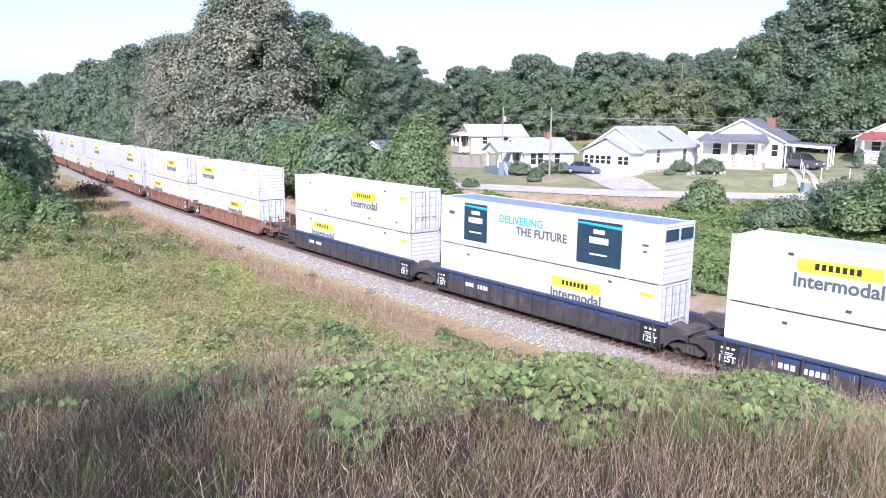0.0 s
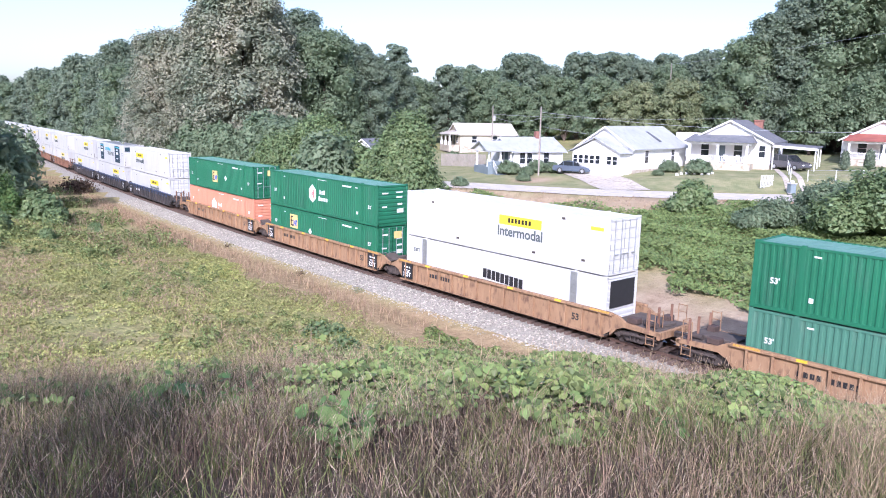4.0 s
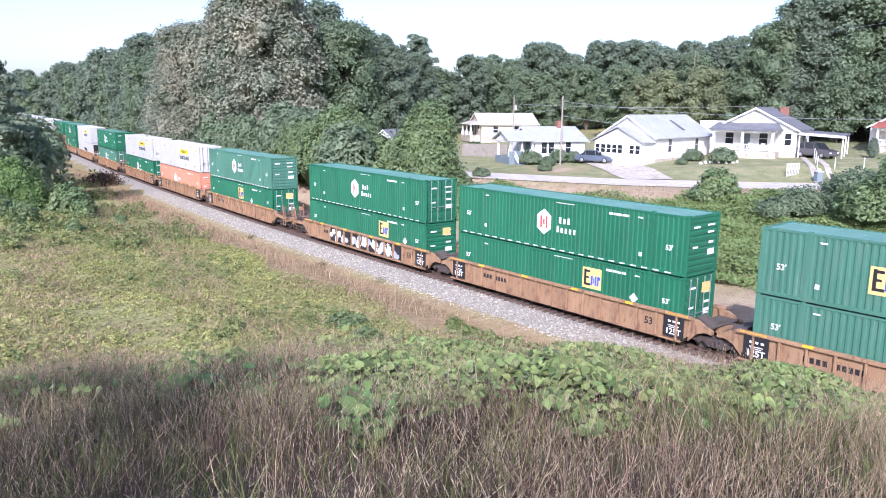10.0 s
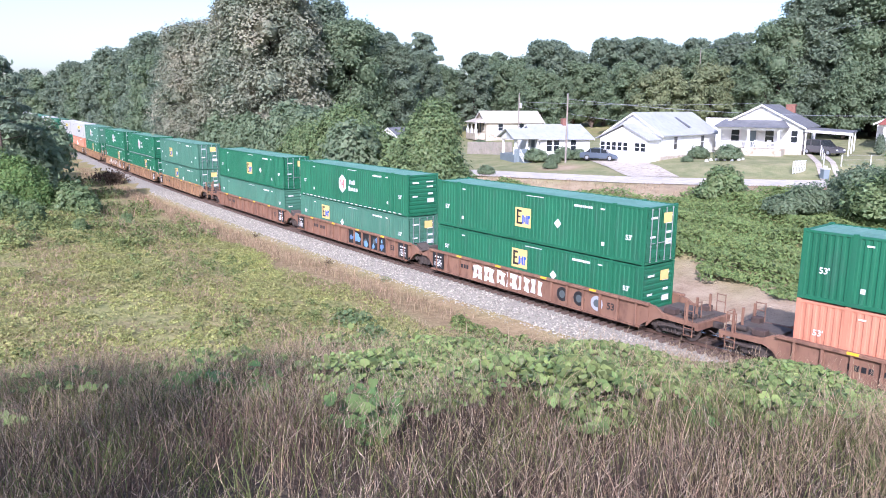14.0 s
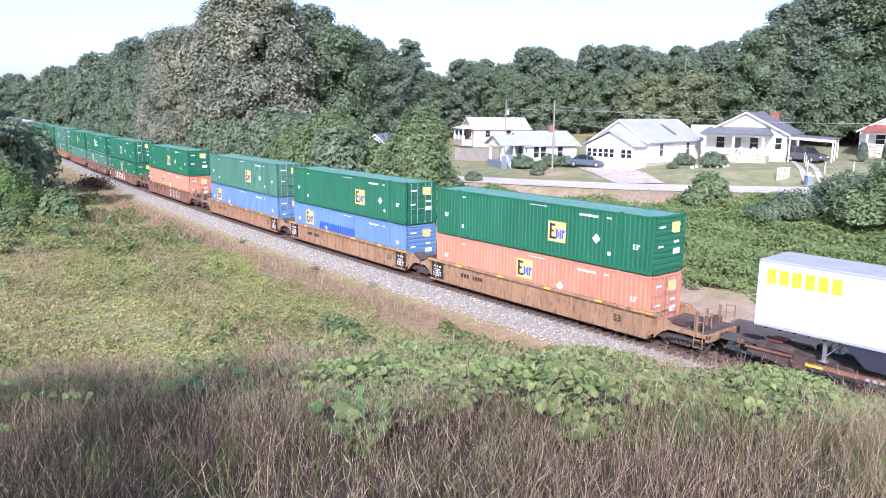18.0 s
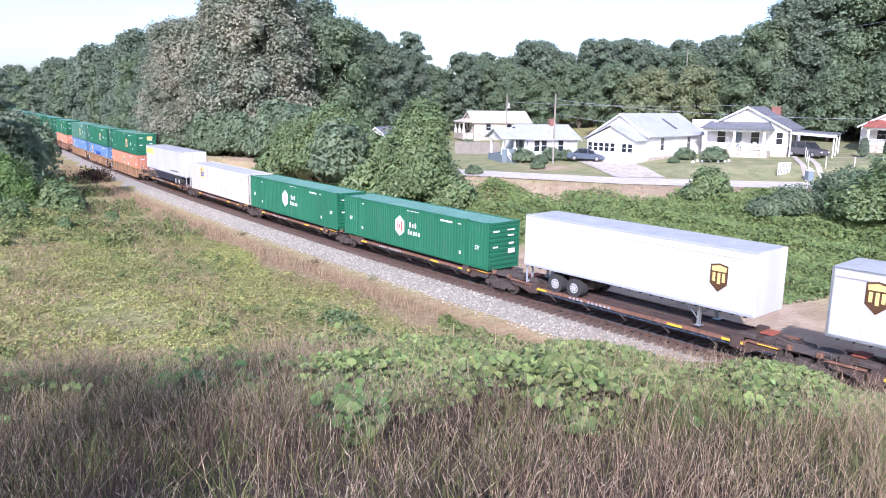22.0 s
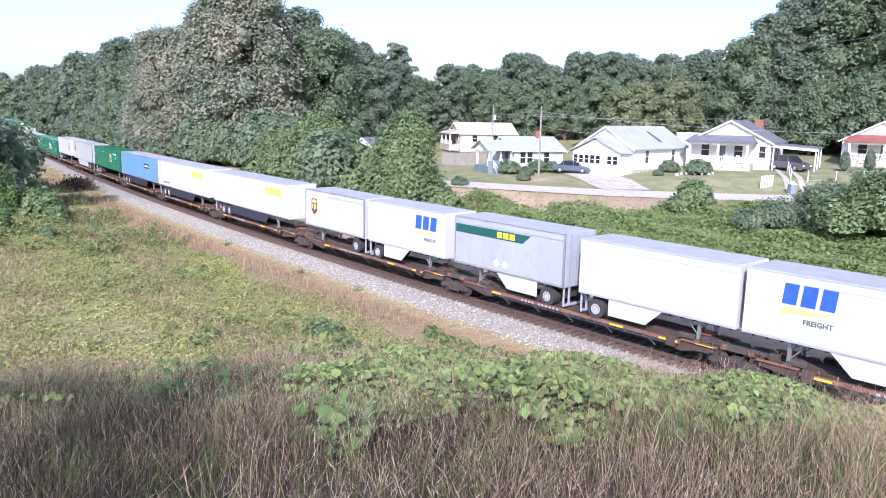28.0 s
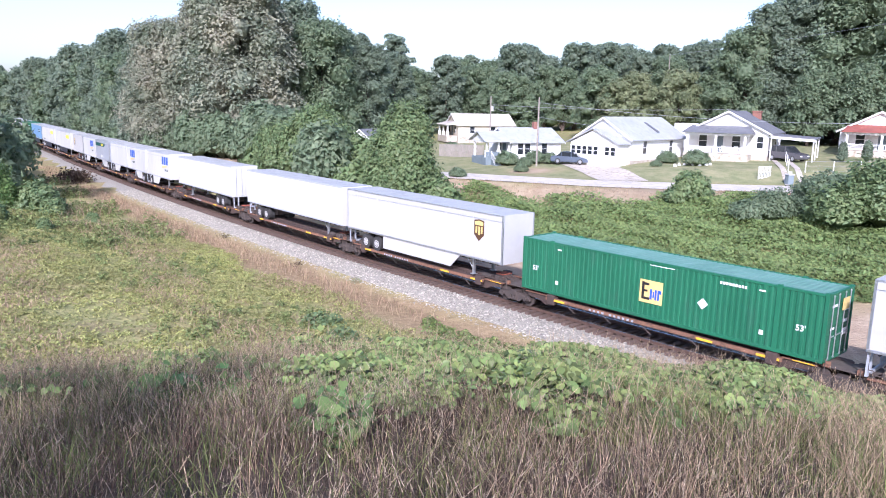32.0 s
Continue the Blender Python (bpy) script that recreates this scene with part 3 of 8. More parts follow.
        o["label"] = "grey painted word Intermodal"
        flat(t, "badge", [(6.9, 2.2), (7.7, 2.2), (7.7, 2.38), (6.9, 2.38)], y, LOGO_YELLOW, "small yellow badge")
        def bits(bm):
            for x, zz in ((-5.6, 2.3), (5.0, 2.5), (-3.2, 0.35), (3.0, 0.4), (6.4, 0.5)):
                box(bm, x, y, zz, x + 0.22, y + 0.012, zz + 0.12)
        car_part(("bits",), bits, STEEL_DARK, t, "fittings", "small dark fittings")["kind"] = "stuff"
    elif logo == "reefer":
        for x0, x1 in ((-5.9, -3.9), (2.9, 5.7)):
            flat(t, "emblem_panel", [(x0, 0.35), (x1, 0.35), (x1, 2.6), (x0, 2.6)], y, LOGO_NAVY, "navy emblem panel")
            m = (x0 + x1) / 2
            bars(t, [(m - 0.6, 1.45, 1.2, 0.32), (m - 0.35, 1.95, 0.7, 0.22), (m - 0.55, 0.85, 1.1, 0.08)], y - 0.004, LETTER_WHITE, "white emblem bars")
            flat(t, "stripe", [(x0, 2.4), (x1, 2.3), (x1, 2.45), (x0, 2.5)], y - 0.004, LOGO_CYAN, "cyan stripe")
        lettering(t, "DELIVERING", 0.62, -1.2, y, 1.95, LOGO_CYAN)
        lettering(t, "THE FUTURE", 0.66, 0.35, y, 1.38, LETTER_GREY)
        bars(t, [(6.9, 1.7, 0.35, 0.12), (-7.3, 1.8, 0.5, 0.2), (6.95, 1.4, 0.25, 0.1)], y, LETTER_GREY, "grey markings")
        def em(bm):
            for a in (-1.15, 0.1):
                box(bm, L2 + 0.02, a, 2.05, L2 + 0.05, a + 1.0, 2.6)
        car_part(("reefer_end",), em, LOGO_NAVY, t, "door_emblem", "navy door emblem")
    elif logo == "prime":
        bars(t, [(-0.8 + k * 0.36, 1.3 - 0.02 * k, 0.3, 0.55) for k in range(9)], y, BLACK, "black name bars")
        lettering(t, "INTERMODAL", 0.55, 0.3, y, 0.95, LETTER_GREY)
        lettering(t, "53FT", 0.3, -7.0, y, 2.0, LETTER_GREY)
        def posts(bm):
            for x in (-6.2, 6.0):
                box(bm, x - 0.25, y, 0.1, x + 0.2, y + 0.02, h - 0.05)
        car_part(("prime_posts",), posts, ALU, t, "lift_posts", "bare metal lifting posts")
        def unit(bm):
            box(bm, L2, -1.0, 1.2, L2 + 0.05, 1.0, 2.6, 0.02)
        car_part(("unit",), unit, BLACK, t, "cooling_unit", "black cooling unit grille")
    RUNNING.append((t, c, z))
    return t


def flat(parent, name, pts, y, material, label=""):
    """A thin painted panel on a side wall, given as an outline in x and z."""
    key = (name, tuple(pts), y, material.name)
    return car_part(key, lambda bm: prism(bm, pts, "y", y, y + 0.016), material, parent, name, label)


def bars(parent, rows, y, material, label):
    def build(bm):
        for x, z, w, hh in rows:
            box(bm, x, y, z, x + w, y + 0.012, z + hh)
    ob = car_part(("bars", tuple(rows), y, material.name), build, material, parent, "lettering", label)
    if len(rows) > 1:
        ob["kind"] = "stuff"
    return ob


def emp_logo(t, x, y, z, placard=True):
    flat(t, "emblem_panel", [(x - 0.62, z - 0.55), (x + 0.62, z - 0.55), (x + 0.62, z + 0.55), (x - 0.62, z + 0.55)], y, LOGO_GOLD, "gold square emblem")
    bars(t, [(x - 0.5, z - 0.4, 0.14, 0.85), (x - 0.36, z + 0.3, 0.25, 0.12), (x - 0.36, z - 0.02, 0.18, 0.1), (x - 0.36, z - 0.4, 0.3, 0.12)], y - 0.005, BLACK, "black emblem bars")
    bars(t, [(x - 0.05, z - 0.35, 0.12, 0.5), (x + 0.11, z - 0.25, 0.08, 0.3), (x + 0.22, z - 0.35, 0.1, 0.5), (x + 0.36, z - 0.35, 0.1, 0.5), (x + 0.46, z - 0.02, 0.1, 0.16)], y - 0.005, LOGO_BLUE, "blue emblem bars")
    px = x + 2.4 if x < 4 else x - 2.4
    if placard:
        flat(t, "placard", [(px, 1.35), (px + 0.26, 1.09), (px + 0.52, 1.35), (px + 0.26, 1.61)], y, LETTER_WHITE, "white diamond placard")
    def em(bm):
        box(bm, L2 + 0.02, 0.1, 2.0, L2 + 0.045, 0.75, 2.5)
    car_part(("emp_end",), em, LOGO_GOLD, t, "end_emblem", "gold emblem on the end")


def hexagon(t, x, y, z, r, house=False):
    pts = [(x + r * 0.95 * math.cos(a), z + r * 1.15 * math.sin(a)) for a in (math.pi / 6 + k * math.pi / 3 for k in range(6))]
    if house:
        pts = [(x - 0.6, z - 0.6), (x + 0.6, z - 0.6), (x + 0.6, z + 0.35), (x, z + 0.75), (x - 0.6, z + 0.35)]
    flat(t, "emblem", pts, y, LETTER_WHITE, "white emblem")
    if not house:
        bars(t, [(x - 0.26, z - 0.34, 0.12, 0.66), (x + 0.0 - 0.06, z - 0.14, 0.12, 0.28), (x + 0.14, z - 0.34, 0.12, 0.66)], y - 0.005, LOGO_RED, "red emblem bars")
    bars(t, [(x + 1.1 + k * 0.30, z + 0.04, 0.15, 0.34 if k != 1 else 0.26) for k in range(3)] + [(x + 0.95 + k * 0.29, z - 0.46, 0.15, 0.34 if k == 0 else 0.26) for k in range(5)], y, LETTER_WHITE, "white name bars")


# rolling gear
def truck_frame(bm):
    for s in (-1, 1):
        prism(bm, [(-1.25, 0.38), (-1.05, 0.62), (-0.5, 0.70), (0.5, 0.70), (1.05, 0.62), (1.25, 0.38), (1.0, 0.34), (0.7, 0.42), (0.45, 0.22), (-0.45, 0.22), (-0.7, 0.42), (-1.0, 0.34)], "y", s * 0.95, s * 1.09)
        for x in (-0.89, 0.89):
            cyl(bm, (x, s * 1.06, 0.44), (x, s * 1.16, 0.44), 0.12, seg=8)
        for k in (-0.22, 0, 0.22):
            cyl(bm, (k, s * 1.1, 0.28), (k, s * 1.1, 0.56), 0.07, seg=6)
    box(bm, -0.25, -1.15, 0.5, 0.25, 1.15, 0.78, 0.03)


def wheelset(bm, x):
    for s in (-1, 1):
        cyl(bm, (x, s * 0.70, 0.455), (x, s * 0.82, 0.455), 0.455, seg=20)
        cyl(bm, (x, s * 0.82, 0.455), (x, s * 0.85, 0.455), 0.2, seg=12)
    cyl(bm, (x, -0.7, 0.455), (x, 0.7, 0.455), 0.09, seg=8)


def truck(parent, x):
    f = car_part(("truck", x), lambda bm: (truck_frame(bm), bmesh.ops.translate(bm, verts=bm.verts, vec=(x, 0, 0))), STEEL_DARK, parent, "truck", "grimy cast-steel truck frame")
    for a in (-0.89, 0.89):
        car_part(("ws", x, a), lambda bm, a=a: wheelset(bm, x + a), STEEL_DARK, f, "wheelset")


def well_car(c, paint, left, right, stripe=False, graffiti=0):
    """One platform of a well car; left and right are 'coupler' or 'joint' (shared truck kept by the right-hand side)."""
    t = new("well_car")
    words = {"well_car_yellow": "dirty orange-yellow", "well_car_rust": "rust-brown", "well_car_black": "grimy black"}[paint.name]
    tagged(t, f"{words} steel container well car with ribbed sides{', blue sill stripe' if stripe else ''}", "rail car", group="cars of the train")
    pn = paint.name
    for s in (-1, 1):
        def sill(bm, s=s):
            y = s * 1.42
            prism(bm, [(-8.6, 0.62), (-8.0, 0.2), (8.0, 0.2), (8.6, 0.62), (8.6, 1.38), (-8.6, 1.38)], "y", y, y - s * 0.03)
            box(bm, -8.6, y + s * 0.05, 0.16, 8.1, y - s * 0.10, 0.24)
        def rib(bm, s=s):
            y = s * 1.42
            box(bm, -0.055, y + s * 0.13, 0.24, 0.055, y, 1.38, 0.012)
        def chord(bm, s=s):
            y = s * 1.42
            box(bm, -8.65, y + s * 0.15, 1.38, 8.65, y - s * 0.08, 1.52, 0.015)
        car_part(("sill", pn, s), sill, paint, t, "side_sill")
        for k in range(15):
            car_part(("rib", pn, s), rib, paint, t, "rib").location.x = -7.9 + k * 15.8 / 14
        car_part(("chord", pn if not stripe else "b", s), chord, paint if not stripe else STRIPE_BLUE, t, "top_chord", "blue-striped top chord" if stripe else "")
    car_part(("wfloor", pn), lambda bm: box(bm, -8.2, -1.38, 0.22, 8.2, 1.38, 0.32), STEEL_DARK, t, "well_floor")
    if stripe:
        car_part(("stripe",), lambda bm: box(bm, -7.6, -1.425, 1.06, 7.6, -1.445, 1.36), STRIPE_BLUE, t, "sill_stripe", "scuffed blue stripe")
    for e, kind in ((-1, left), (1, right)):
        far = 11.3 if kind == "coupler" else 9.65
        def end(bm, e=e, kind=kind, far=far):
            prof = [(8.45, 0.3), (8.45, 1.44), (8.9, 1.4), (9.35, 1.16), (far, 1.06), (far, 0.88), (9.25, 0.9), (8.85, 0.72)]
            prof = [(e * a, z) for a, z in (prof if e > 0 else prof[::-1])]
            for s in (-1, 1):
                prism(bm, prof, "y", s * 1.22, s * 1.38)
            box(bm, e * 8.45, -0.42, 0.75, e * far, 0.42, 1.02)
            if kind == "coupler":
                box(bm, e * 11.12, -1.38, 0.72, e * 11.3, 1.38, 1.08, 0.02)
        if kind == "coupler":
            car_part(("brake", e), lambda bm, e=e: cyl(bm, (e * 10.2, -0.95, 1.28), (e * 10.9, -0.95, 1.28), 0.13, seg=10), STEEL_DARK, t, "brake_cylinder", "grimy brake cylinder")
            car_part(("bbox", e), lambda bm, e=e: box(bm, e * 9.3, -1.2, 1.14, e * 9.9, -0.75, 1.42, 0.03), SPINE, t, "valve_box")
            car_part(("bbox2", e), lambda bm, e=e: box(bm, e * 10.3, 0.3, 1.14, e * 10.7, 0.8, 1.5, 0.03), SPINE, t, "valve_box")
            car_part(("bpipe", e), lambda bm, e=e: cyl(bm, (e * 9.3, -1.32, 0.6), (e * 11.1, -1.32, 0.66), 0.04, seg=6), STEEL_DARK, t, "brake_pipe")
            for y in (-1.36, -0.55, 0.55):
                car_part(("stake", e, y), lambda bm, e=e, y=y: box(bm, e * 10.62, y - 0.05, 0.95, e * 10.72, y + 0.05, 2.1, 0.01), paint, t, "stanchion")
        def deck(bm, e=e, far=far):
            box(bm, e * 8.5, -1.2, 1.06, e * (far - 0.15), 1.2, 1.12)
            box(bm, e * 8.9, -0.5, 1.12, e * (far - 0.3), 0.5, 1.26, 0.02)
        car_part(("wend", pn, e, kind), end, paint, t, "end_frame")
        car_part(("wdeck", e, kind), deck, DECK, t, "end_platform", "scuffed steel end platform")
        if kind == "coupler":
            truck(t, e * 9.75)
            def coup(bm, e=e):
                box(bm, e * 11.2, -0.14, 0.68, e * 11.72, 0.14, 0.98, 0.04)
                cyl(bm, (e * 11.3, -0.4, 0.6), (e * 11.75, -0.35, 0.45), 0.035, seg=6)
            car_part(("coup", e), coup, STEEL_DARK, t, "coupler")
            for side in (-1, 1):
                y = 1.36 * side
                bits = [((x, y, 0.35), (x, y, 2.0), "ladder_rail") for x in (10.55, 11.0)] + [((10.55, y, z), (11.0, y, z), "rung") for z in (0.4, 0.75, 1.6, 1.95)]
                if side < 0:
                    bits += [((11.0, -1.36, 1.98), (11.0, -0.7, 1.98), "hand_rail"), ((11.0, -0.7, 1.2), (11.0, -0.7, 1.98), "hand_rail")]
                for p, q, nm in bits:
                    car_part(("ladder", e, p, q, pn), lambda bm, p=p, q=q: cyl(bm, (e * p[0], p[1], p[2]), (e * q[0], q[1], q[2]), 0.023, seg=6), paint, t, nm)
        elif e > 0:
            truck(t, e * 9.78)
        if paint is WELL_YELLOW:
            car_part(("flash", e), lambda bm, e=e: box(bm, e * 7.3, -1.574, 1.44, e * 8.5, -1.50, 1.526), mat("worn_yellow_paint", (0.58, 0.33, 0.06), (0.45, 0.25, 0.07), rough=0.8, scale=3, stain=(0.2, 0.11, 0.06), stain_amt=0.9), t, "chord_marking", "worn yellow paint on the top chord")
        # black stencil board by a joint
        if kind == "joint":
            def plates(bm, e=e):
                prism(bm, [(e * 8.55, 1.15), (e * 9.5, 1.05), (e * 9.5, 1.1), (e * 8.55, 1.42)], "y", -0.9, -0.1)
            car_part(("bplate", e), plates, DECK, t, "bridge_plate", "bare steel bridge plate")
            x0 = e * 7.75
            car_part(("board", e), lambda bm: box(bm, x0 - 0.55, -1.50, 0.35, x0 + 0.55, -1.525, 1.42), BLACK, t, "stencil_board", "black stencilled data board")
            key = ("125T", e)
            if key not in SHARED:
                me = text_mesh("125T", 0.40)
                me.transform(pose(x0, -1.53, 0.6))
                me.materials.append(LETTER_WHITE)
                SHARED[key] = me
            o = new("lettering", SHARED[key])
            o.parent = t
            o["label"] = "white stencilled figures 125T"
            bars(t, [(x0 - 0.3, 1.05, 0.14, 0.1), (x0 - 0.05, 1.05, 0.14, 0.1), (x0 + 0.2, 1.05, 0.14, 0.1), (x0 - 0.3, 0.88, 0.6, 0.04), (x0 - 0.25, 0.8, 0.5, 0.03)], -1.53, LETTER_WHITE, "white stencil bars")
            bars(t, [(e * 7.75 - 0.3, 1.40, 0.5, 0.09)], -1.55, YELLOW, "yellow reflector strip")
    bars(t, [(x, 1.41, 0.42, 0.07) for x in (-6.0, -2.4, 2.6, 6.1)], -1.548, YELLOW, "yellow reflector strips")
    if not stripe:
        key = ("53b", pn)
        if key not in SHARED:
            me = text_mesh("53", 0.5)
            me.transform(pose(6.3, -1.428, 0.8))
            me.materials.append(BLACK)
            SHARED[key] = me
        o = new("lettering", SHARED[key])
        o.parent = t
        o["label"] = "painted figures 53"
    bars(t, [(-5.8 + k * 0.26, 0.78, 0.18, 0.24) for k in range(4)] + [(-4.5 + k * 0.24, 0.78, 0.16, 0.24) for k in range(5)], -1.43, BLACK if not stripe else LETTER_WHITE, "stencilled number bars")
    if graffiti:
        rng = random.Random(graffiti)
        cols = {1: (PALEGREY, BLACK), 2: (SKYBLUE, BLACK), 3: (LETTER_WHITE, BLACK), 4: (LETTER_WHITE, LOGO_RED), 5: (GREY, PALEGREY)}[graffiti]
        x0, x1 = {1: (-4.6, 5.4), 2: (0.2, 5.4), 3: (-4.4, 1.6), 4: (-5.2, -1.6), 5: (0.6, 5.0)}[graffiti]
        if graffiti in (1, 2):
            flat(t, "paint_patch", [(x0, 0.3), (x1, 0.3), (x1, 1.3), (x0, 1.3)], -1.428, cols[1], "black sprayed background")
        if graffiti in (1, 2):
            # jagged overlapping sprayed patches
            tones = (LETTER_WHITE, PALEGREY, GREY, LETTER_WHITE, PALEGREY, SKIRT_DARK) if graffiti == 1 else (SKYBLUE, BLUE, SKYBLUE, LETTER_GREY)
            for k in range(54 if graffiti == 1 else 14):
                a, z, r = rng.uniform(x0 + 0.3, x1 - 0.3), rng.uniform(0.5, 1.08), rng.uniform(0.16, 0.42)
                m = rng.randrange(5, 9)
                pts = [(min(x1, max(x0, a + r * rng.uniform(0.5, 1.1) * math.cos(q * 6.283 / m))), min(1.3, max(0.3, z + r * rng.uniform(0.5, 1.1) * math.sin(q * 6.283 / m)))) for q in range(m)]
                flat(t, "sprayed_shape", pts, -1.436 - 0.0008 * k, tones[k % len(tones)], "jagged sprayed patch")
        else:
            n = int((x1 - x0) / 0.95)
            for k in range(n):
                a = x0 + k * (x1 - x0) / n
                w = (x1 - x0) / n - 0.1
                j = [rng.uniform(-0.07, 0.07) for _ in range(8)]
                pts = [(a, 0.36 + j[0]), (a + w * 0.45, 0.40 + j[1]), (a + w + j[2], 0.34), (a + w * 0.86, 0.78 + j[3]), (a + w + j[4], 1.14 + j[5]), (a + w * 0.5, 1.22), (a + 0.02, 1.2 + j[6]), (a + 0.12, 0.8 + j[7])]
                flat(t, "sprayed_shape", pts, -1.436, cols[0], "chunky sprayed block")
                b = a + w * (0.5 + 0.4 * j[1])
                flat(t, "sprayed_mark", [(b - 0.11, 0.68), (b + 0.08, 0.62), (b + 0.11, 0.9 + j[2]), (b - 0.06, 0.96)], -1.444, paint, "unpainted gap")
                flat(t, "sprayed_mark", [(a + w * 0.3, 0.34), (a + w * 0.6, 0.34), (a + w * 0.5, 0.52 + j[3])], -1.444, paint, "unpainted notch")
    if graffiti == 3:
        for x, mt in ((3.0, BLACK), (4.2, BLACK), (5.4, GREY)):
            flat(t, "sprayed_disc", [(x + 0.4 * math.cos(q * 0.524), 0.8 + 0.4 * math.sin(q * 0.524)) for q in range(12)], -1.432, mt, "round sprayed medallion")
            flat(t, "sprayed_ring", [(x + 0.22 * math.cos(q * 0.785), 0.8 + 0.22 * math.sin(q * 0.785)) for q in range(8)], -1.437, LETTER_GREY, "inner ring of the medallion")
    if paint is not WELL_BLACK:
        for x in (-5.6, -2.0, 1.7, 5.2):
            car_part(("chordflag", x), lambda bm, x=x: box(bm, x - 0.22, -1.578, 1.425, x + 0.22, -1.50, 1.5265), YELLOW, t, "reflector", "yellow reflector on the top chord")
    RUNNING.append((t, c, 0.0))


EDGE_RUST = mat("rusty_orange_edge", (0.25, 0.125, 0.078), (0.16, 0.082, 0.055), rough=0.85, scale=1.6, stain=(0.06, 0.04, 0.03), stain_amt=0.9, bump=0.15)
HITCH_RED = mat("faded_red_steel", (0.36, 0.10, 0.06), (0.25, 0.07, 0.045), rough=0.7, scale=3, stain=(0.08, 0.05, 0.04), stain_amt=0.7)


def spine_car(c, half_l, half_r):
    """One platform of a spine car: a central beam with outrigger shelves, origin over the rails; reaches half_l and half_r to its joints."""
    t = new("spine_car")
    tagged(t, "grimy oxide-red spine car with yellow-marked side shelves", "rail car", group="cars of the train")
    k = (round(half_l, 2), round(half_r, 2))
    car_part(("beam", k), lambda bm: (box(bm, -half_l + 0.3, -0.33, 0.55, half_r - 0.3, 0.33, 1.02, 0.02), box(bm, -half_l + 0.3, -0.5, 0.52, half_r - 0.3, 0.5, 0.56)), SPINE, t, "spine_beam")
    for s in (-1, 1):
        car_part(("shelf", s), lambda bm, s=s: (box(bm, -5.6, s * 0.70, 0.86, 5.8, s * 1.25, 0.90), box(bm, -6.3, s * 0.62, 0.84, 6.5, s * 0.70, 0.98)), SPINE, t, "side_shelf")
        car_part(("edge", s), lambda bm, s=s: (box(bm, -6.3, s * 1.25, 0.80, 6.5, s * 1.32, 0.95, 0.01), box(bm, -6.3, s * 1.16, 0.93, 6.5, s * 1.25, 0.96)), EDGE_RUST, t, "edge_rail", "rusty orange edge rail of the shelf")
        for x in (-6.0, -3.6, -1.2, 1.2, 3.6, 6.0):
            car_part(("bracket", s, x), lambda bm, s=s, x=x: prism(bm, [(s * 0.33, 0.56), (s * 1.26, 0.74), (s * 1.26, 0.86), (s * 0.33, 0.9)], "x", x - 0.06, x + 0.06), SPINE, t, "bracket")
        for x in (-4.9, -2.6, -0.3, 2.2, 4.7):
            car_part(("brace", s, x), lambda bm, s=s, x=x: cyl(bm, (x, s * 1.3, 0.8), (x + 0.45, s * 1.12, 0.38), 0.024, seg=5), DECK, t, "step_brace", "hanging step brace")
        for x in (-5.95, 6.05):
            car_part(("ped", s, x), lambda bm, s=s, x=x: box(bm, x - 0.25, s * 1.0, 0.6, x + 0.25, s * 1.34, 1.12, 0.02), SPINE, t, "pedestal")
        # deep side plates that narrow towards the joints
        for e, far in ((-1, half_l), (1, half_r)):
            pts = [(e * 6.3, 0.95), (e * (far - 1.0), 0.93), (e * (far - 1.0), 0.72), (e * (far - 1.9), 0.62), (e * 6.5, 0.42), (e * 6.0, 0.46)]
            car_part(("belly", s, e, round(far, 2)), lambda bm, s=s, pts=pts: prism(bm, pts, "y", s * 0.98, s * 1.04), SPINE, t, "side_plate", "dark tapering side plate")
            car_part(("bellytop", s, e, round(far, 2)), lambda bm, s=s, e=e, far=far: box(bm, e * 6.4, s * 0.9, 0.94, e * (far - 0.9), s * 1.14, 1.0, 0.01), EDGE_RUST, t, "edge_rail", "rusty top flange")
    bars(t, [(-6.1, 0.82, 1.1, 0.11)], -1.326, YELLOW, "yellow edge marking")
    bars(t, [(2.6, 0.82, 0.8, 0.11)], -1.326, YELLOW, "yellow edge marking")
    bars(t, [(5.4, 0.82, 1.0, 0.11)], -1.326, YELLOW, "yellow edge marking")
    bars(t, [(half_r - 1.9, 0.95, 0.9, 0.045)], -1.145, YELLOW, "yellow edge marking")
    bars(t, [(-3.4 + q * 0.26 + (0.2 if q > 3 else 0), 0.82, 0.13, 0.11) for q in range(10)], -1.326, GREY, "dull stencilled number bars")
    for x in (-half_l + 1.9, half_r - 1.9):
        h = car_part(("hitch", round(x, 2)), lambda bm, x=x: prism(bm, [(x - 0.5, 1.0), (x + 0.5, 1.0), (x + 0.3, 1.22), (x - 0.3, 1.22)], "y", -0.32, 0.32), SPINE, t, "hitch_stand")
        car_part(("hitchhead", round(x, 2)), lambda bm, x=x: box(bm, x - 0.3, -0.4, 1.22, x + 0.3, 0.4, 1.3, 0.03), HITCH_RED, h, "hitch_head", "faded red hitch plate")
        for s in (-1, 1):
            car_part(("strut", round(x, 2), s), lambda bm, x=x, s=s: cyl(bm, (x + 1.1, s * 0.25, 1.03), (x + 0.25, s * 0.25, 1.2), 0.05, seg=6), STEEL_DARK, h, "strut")
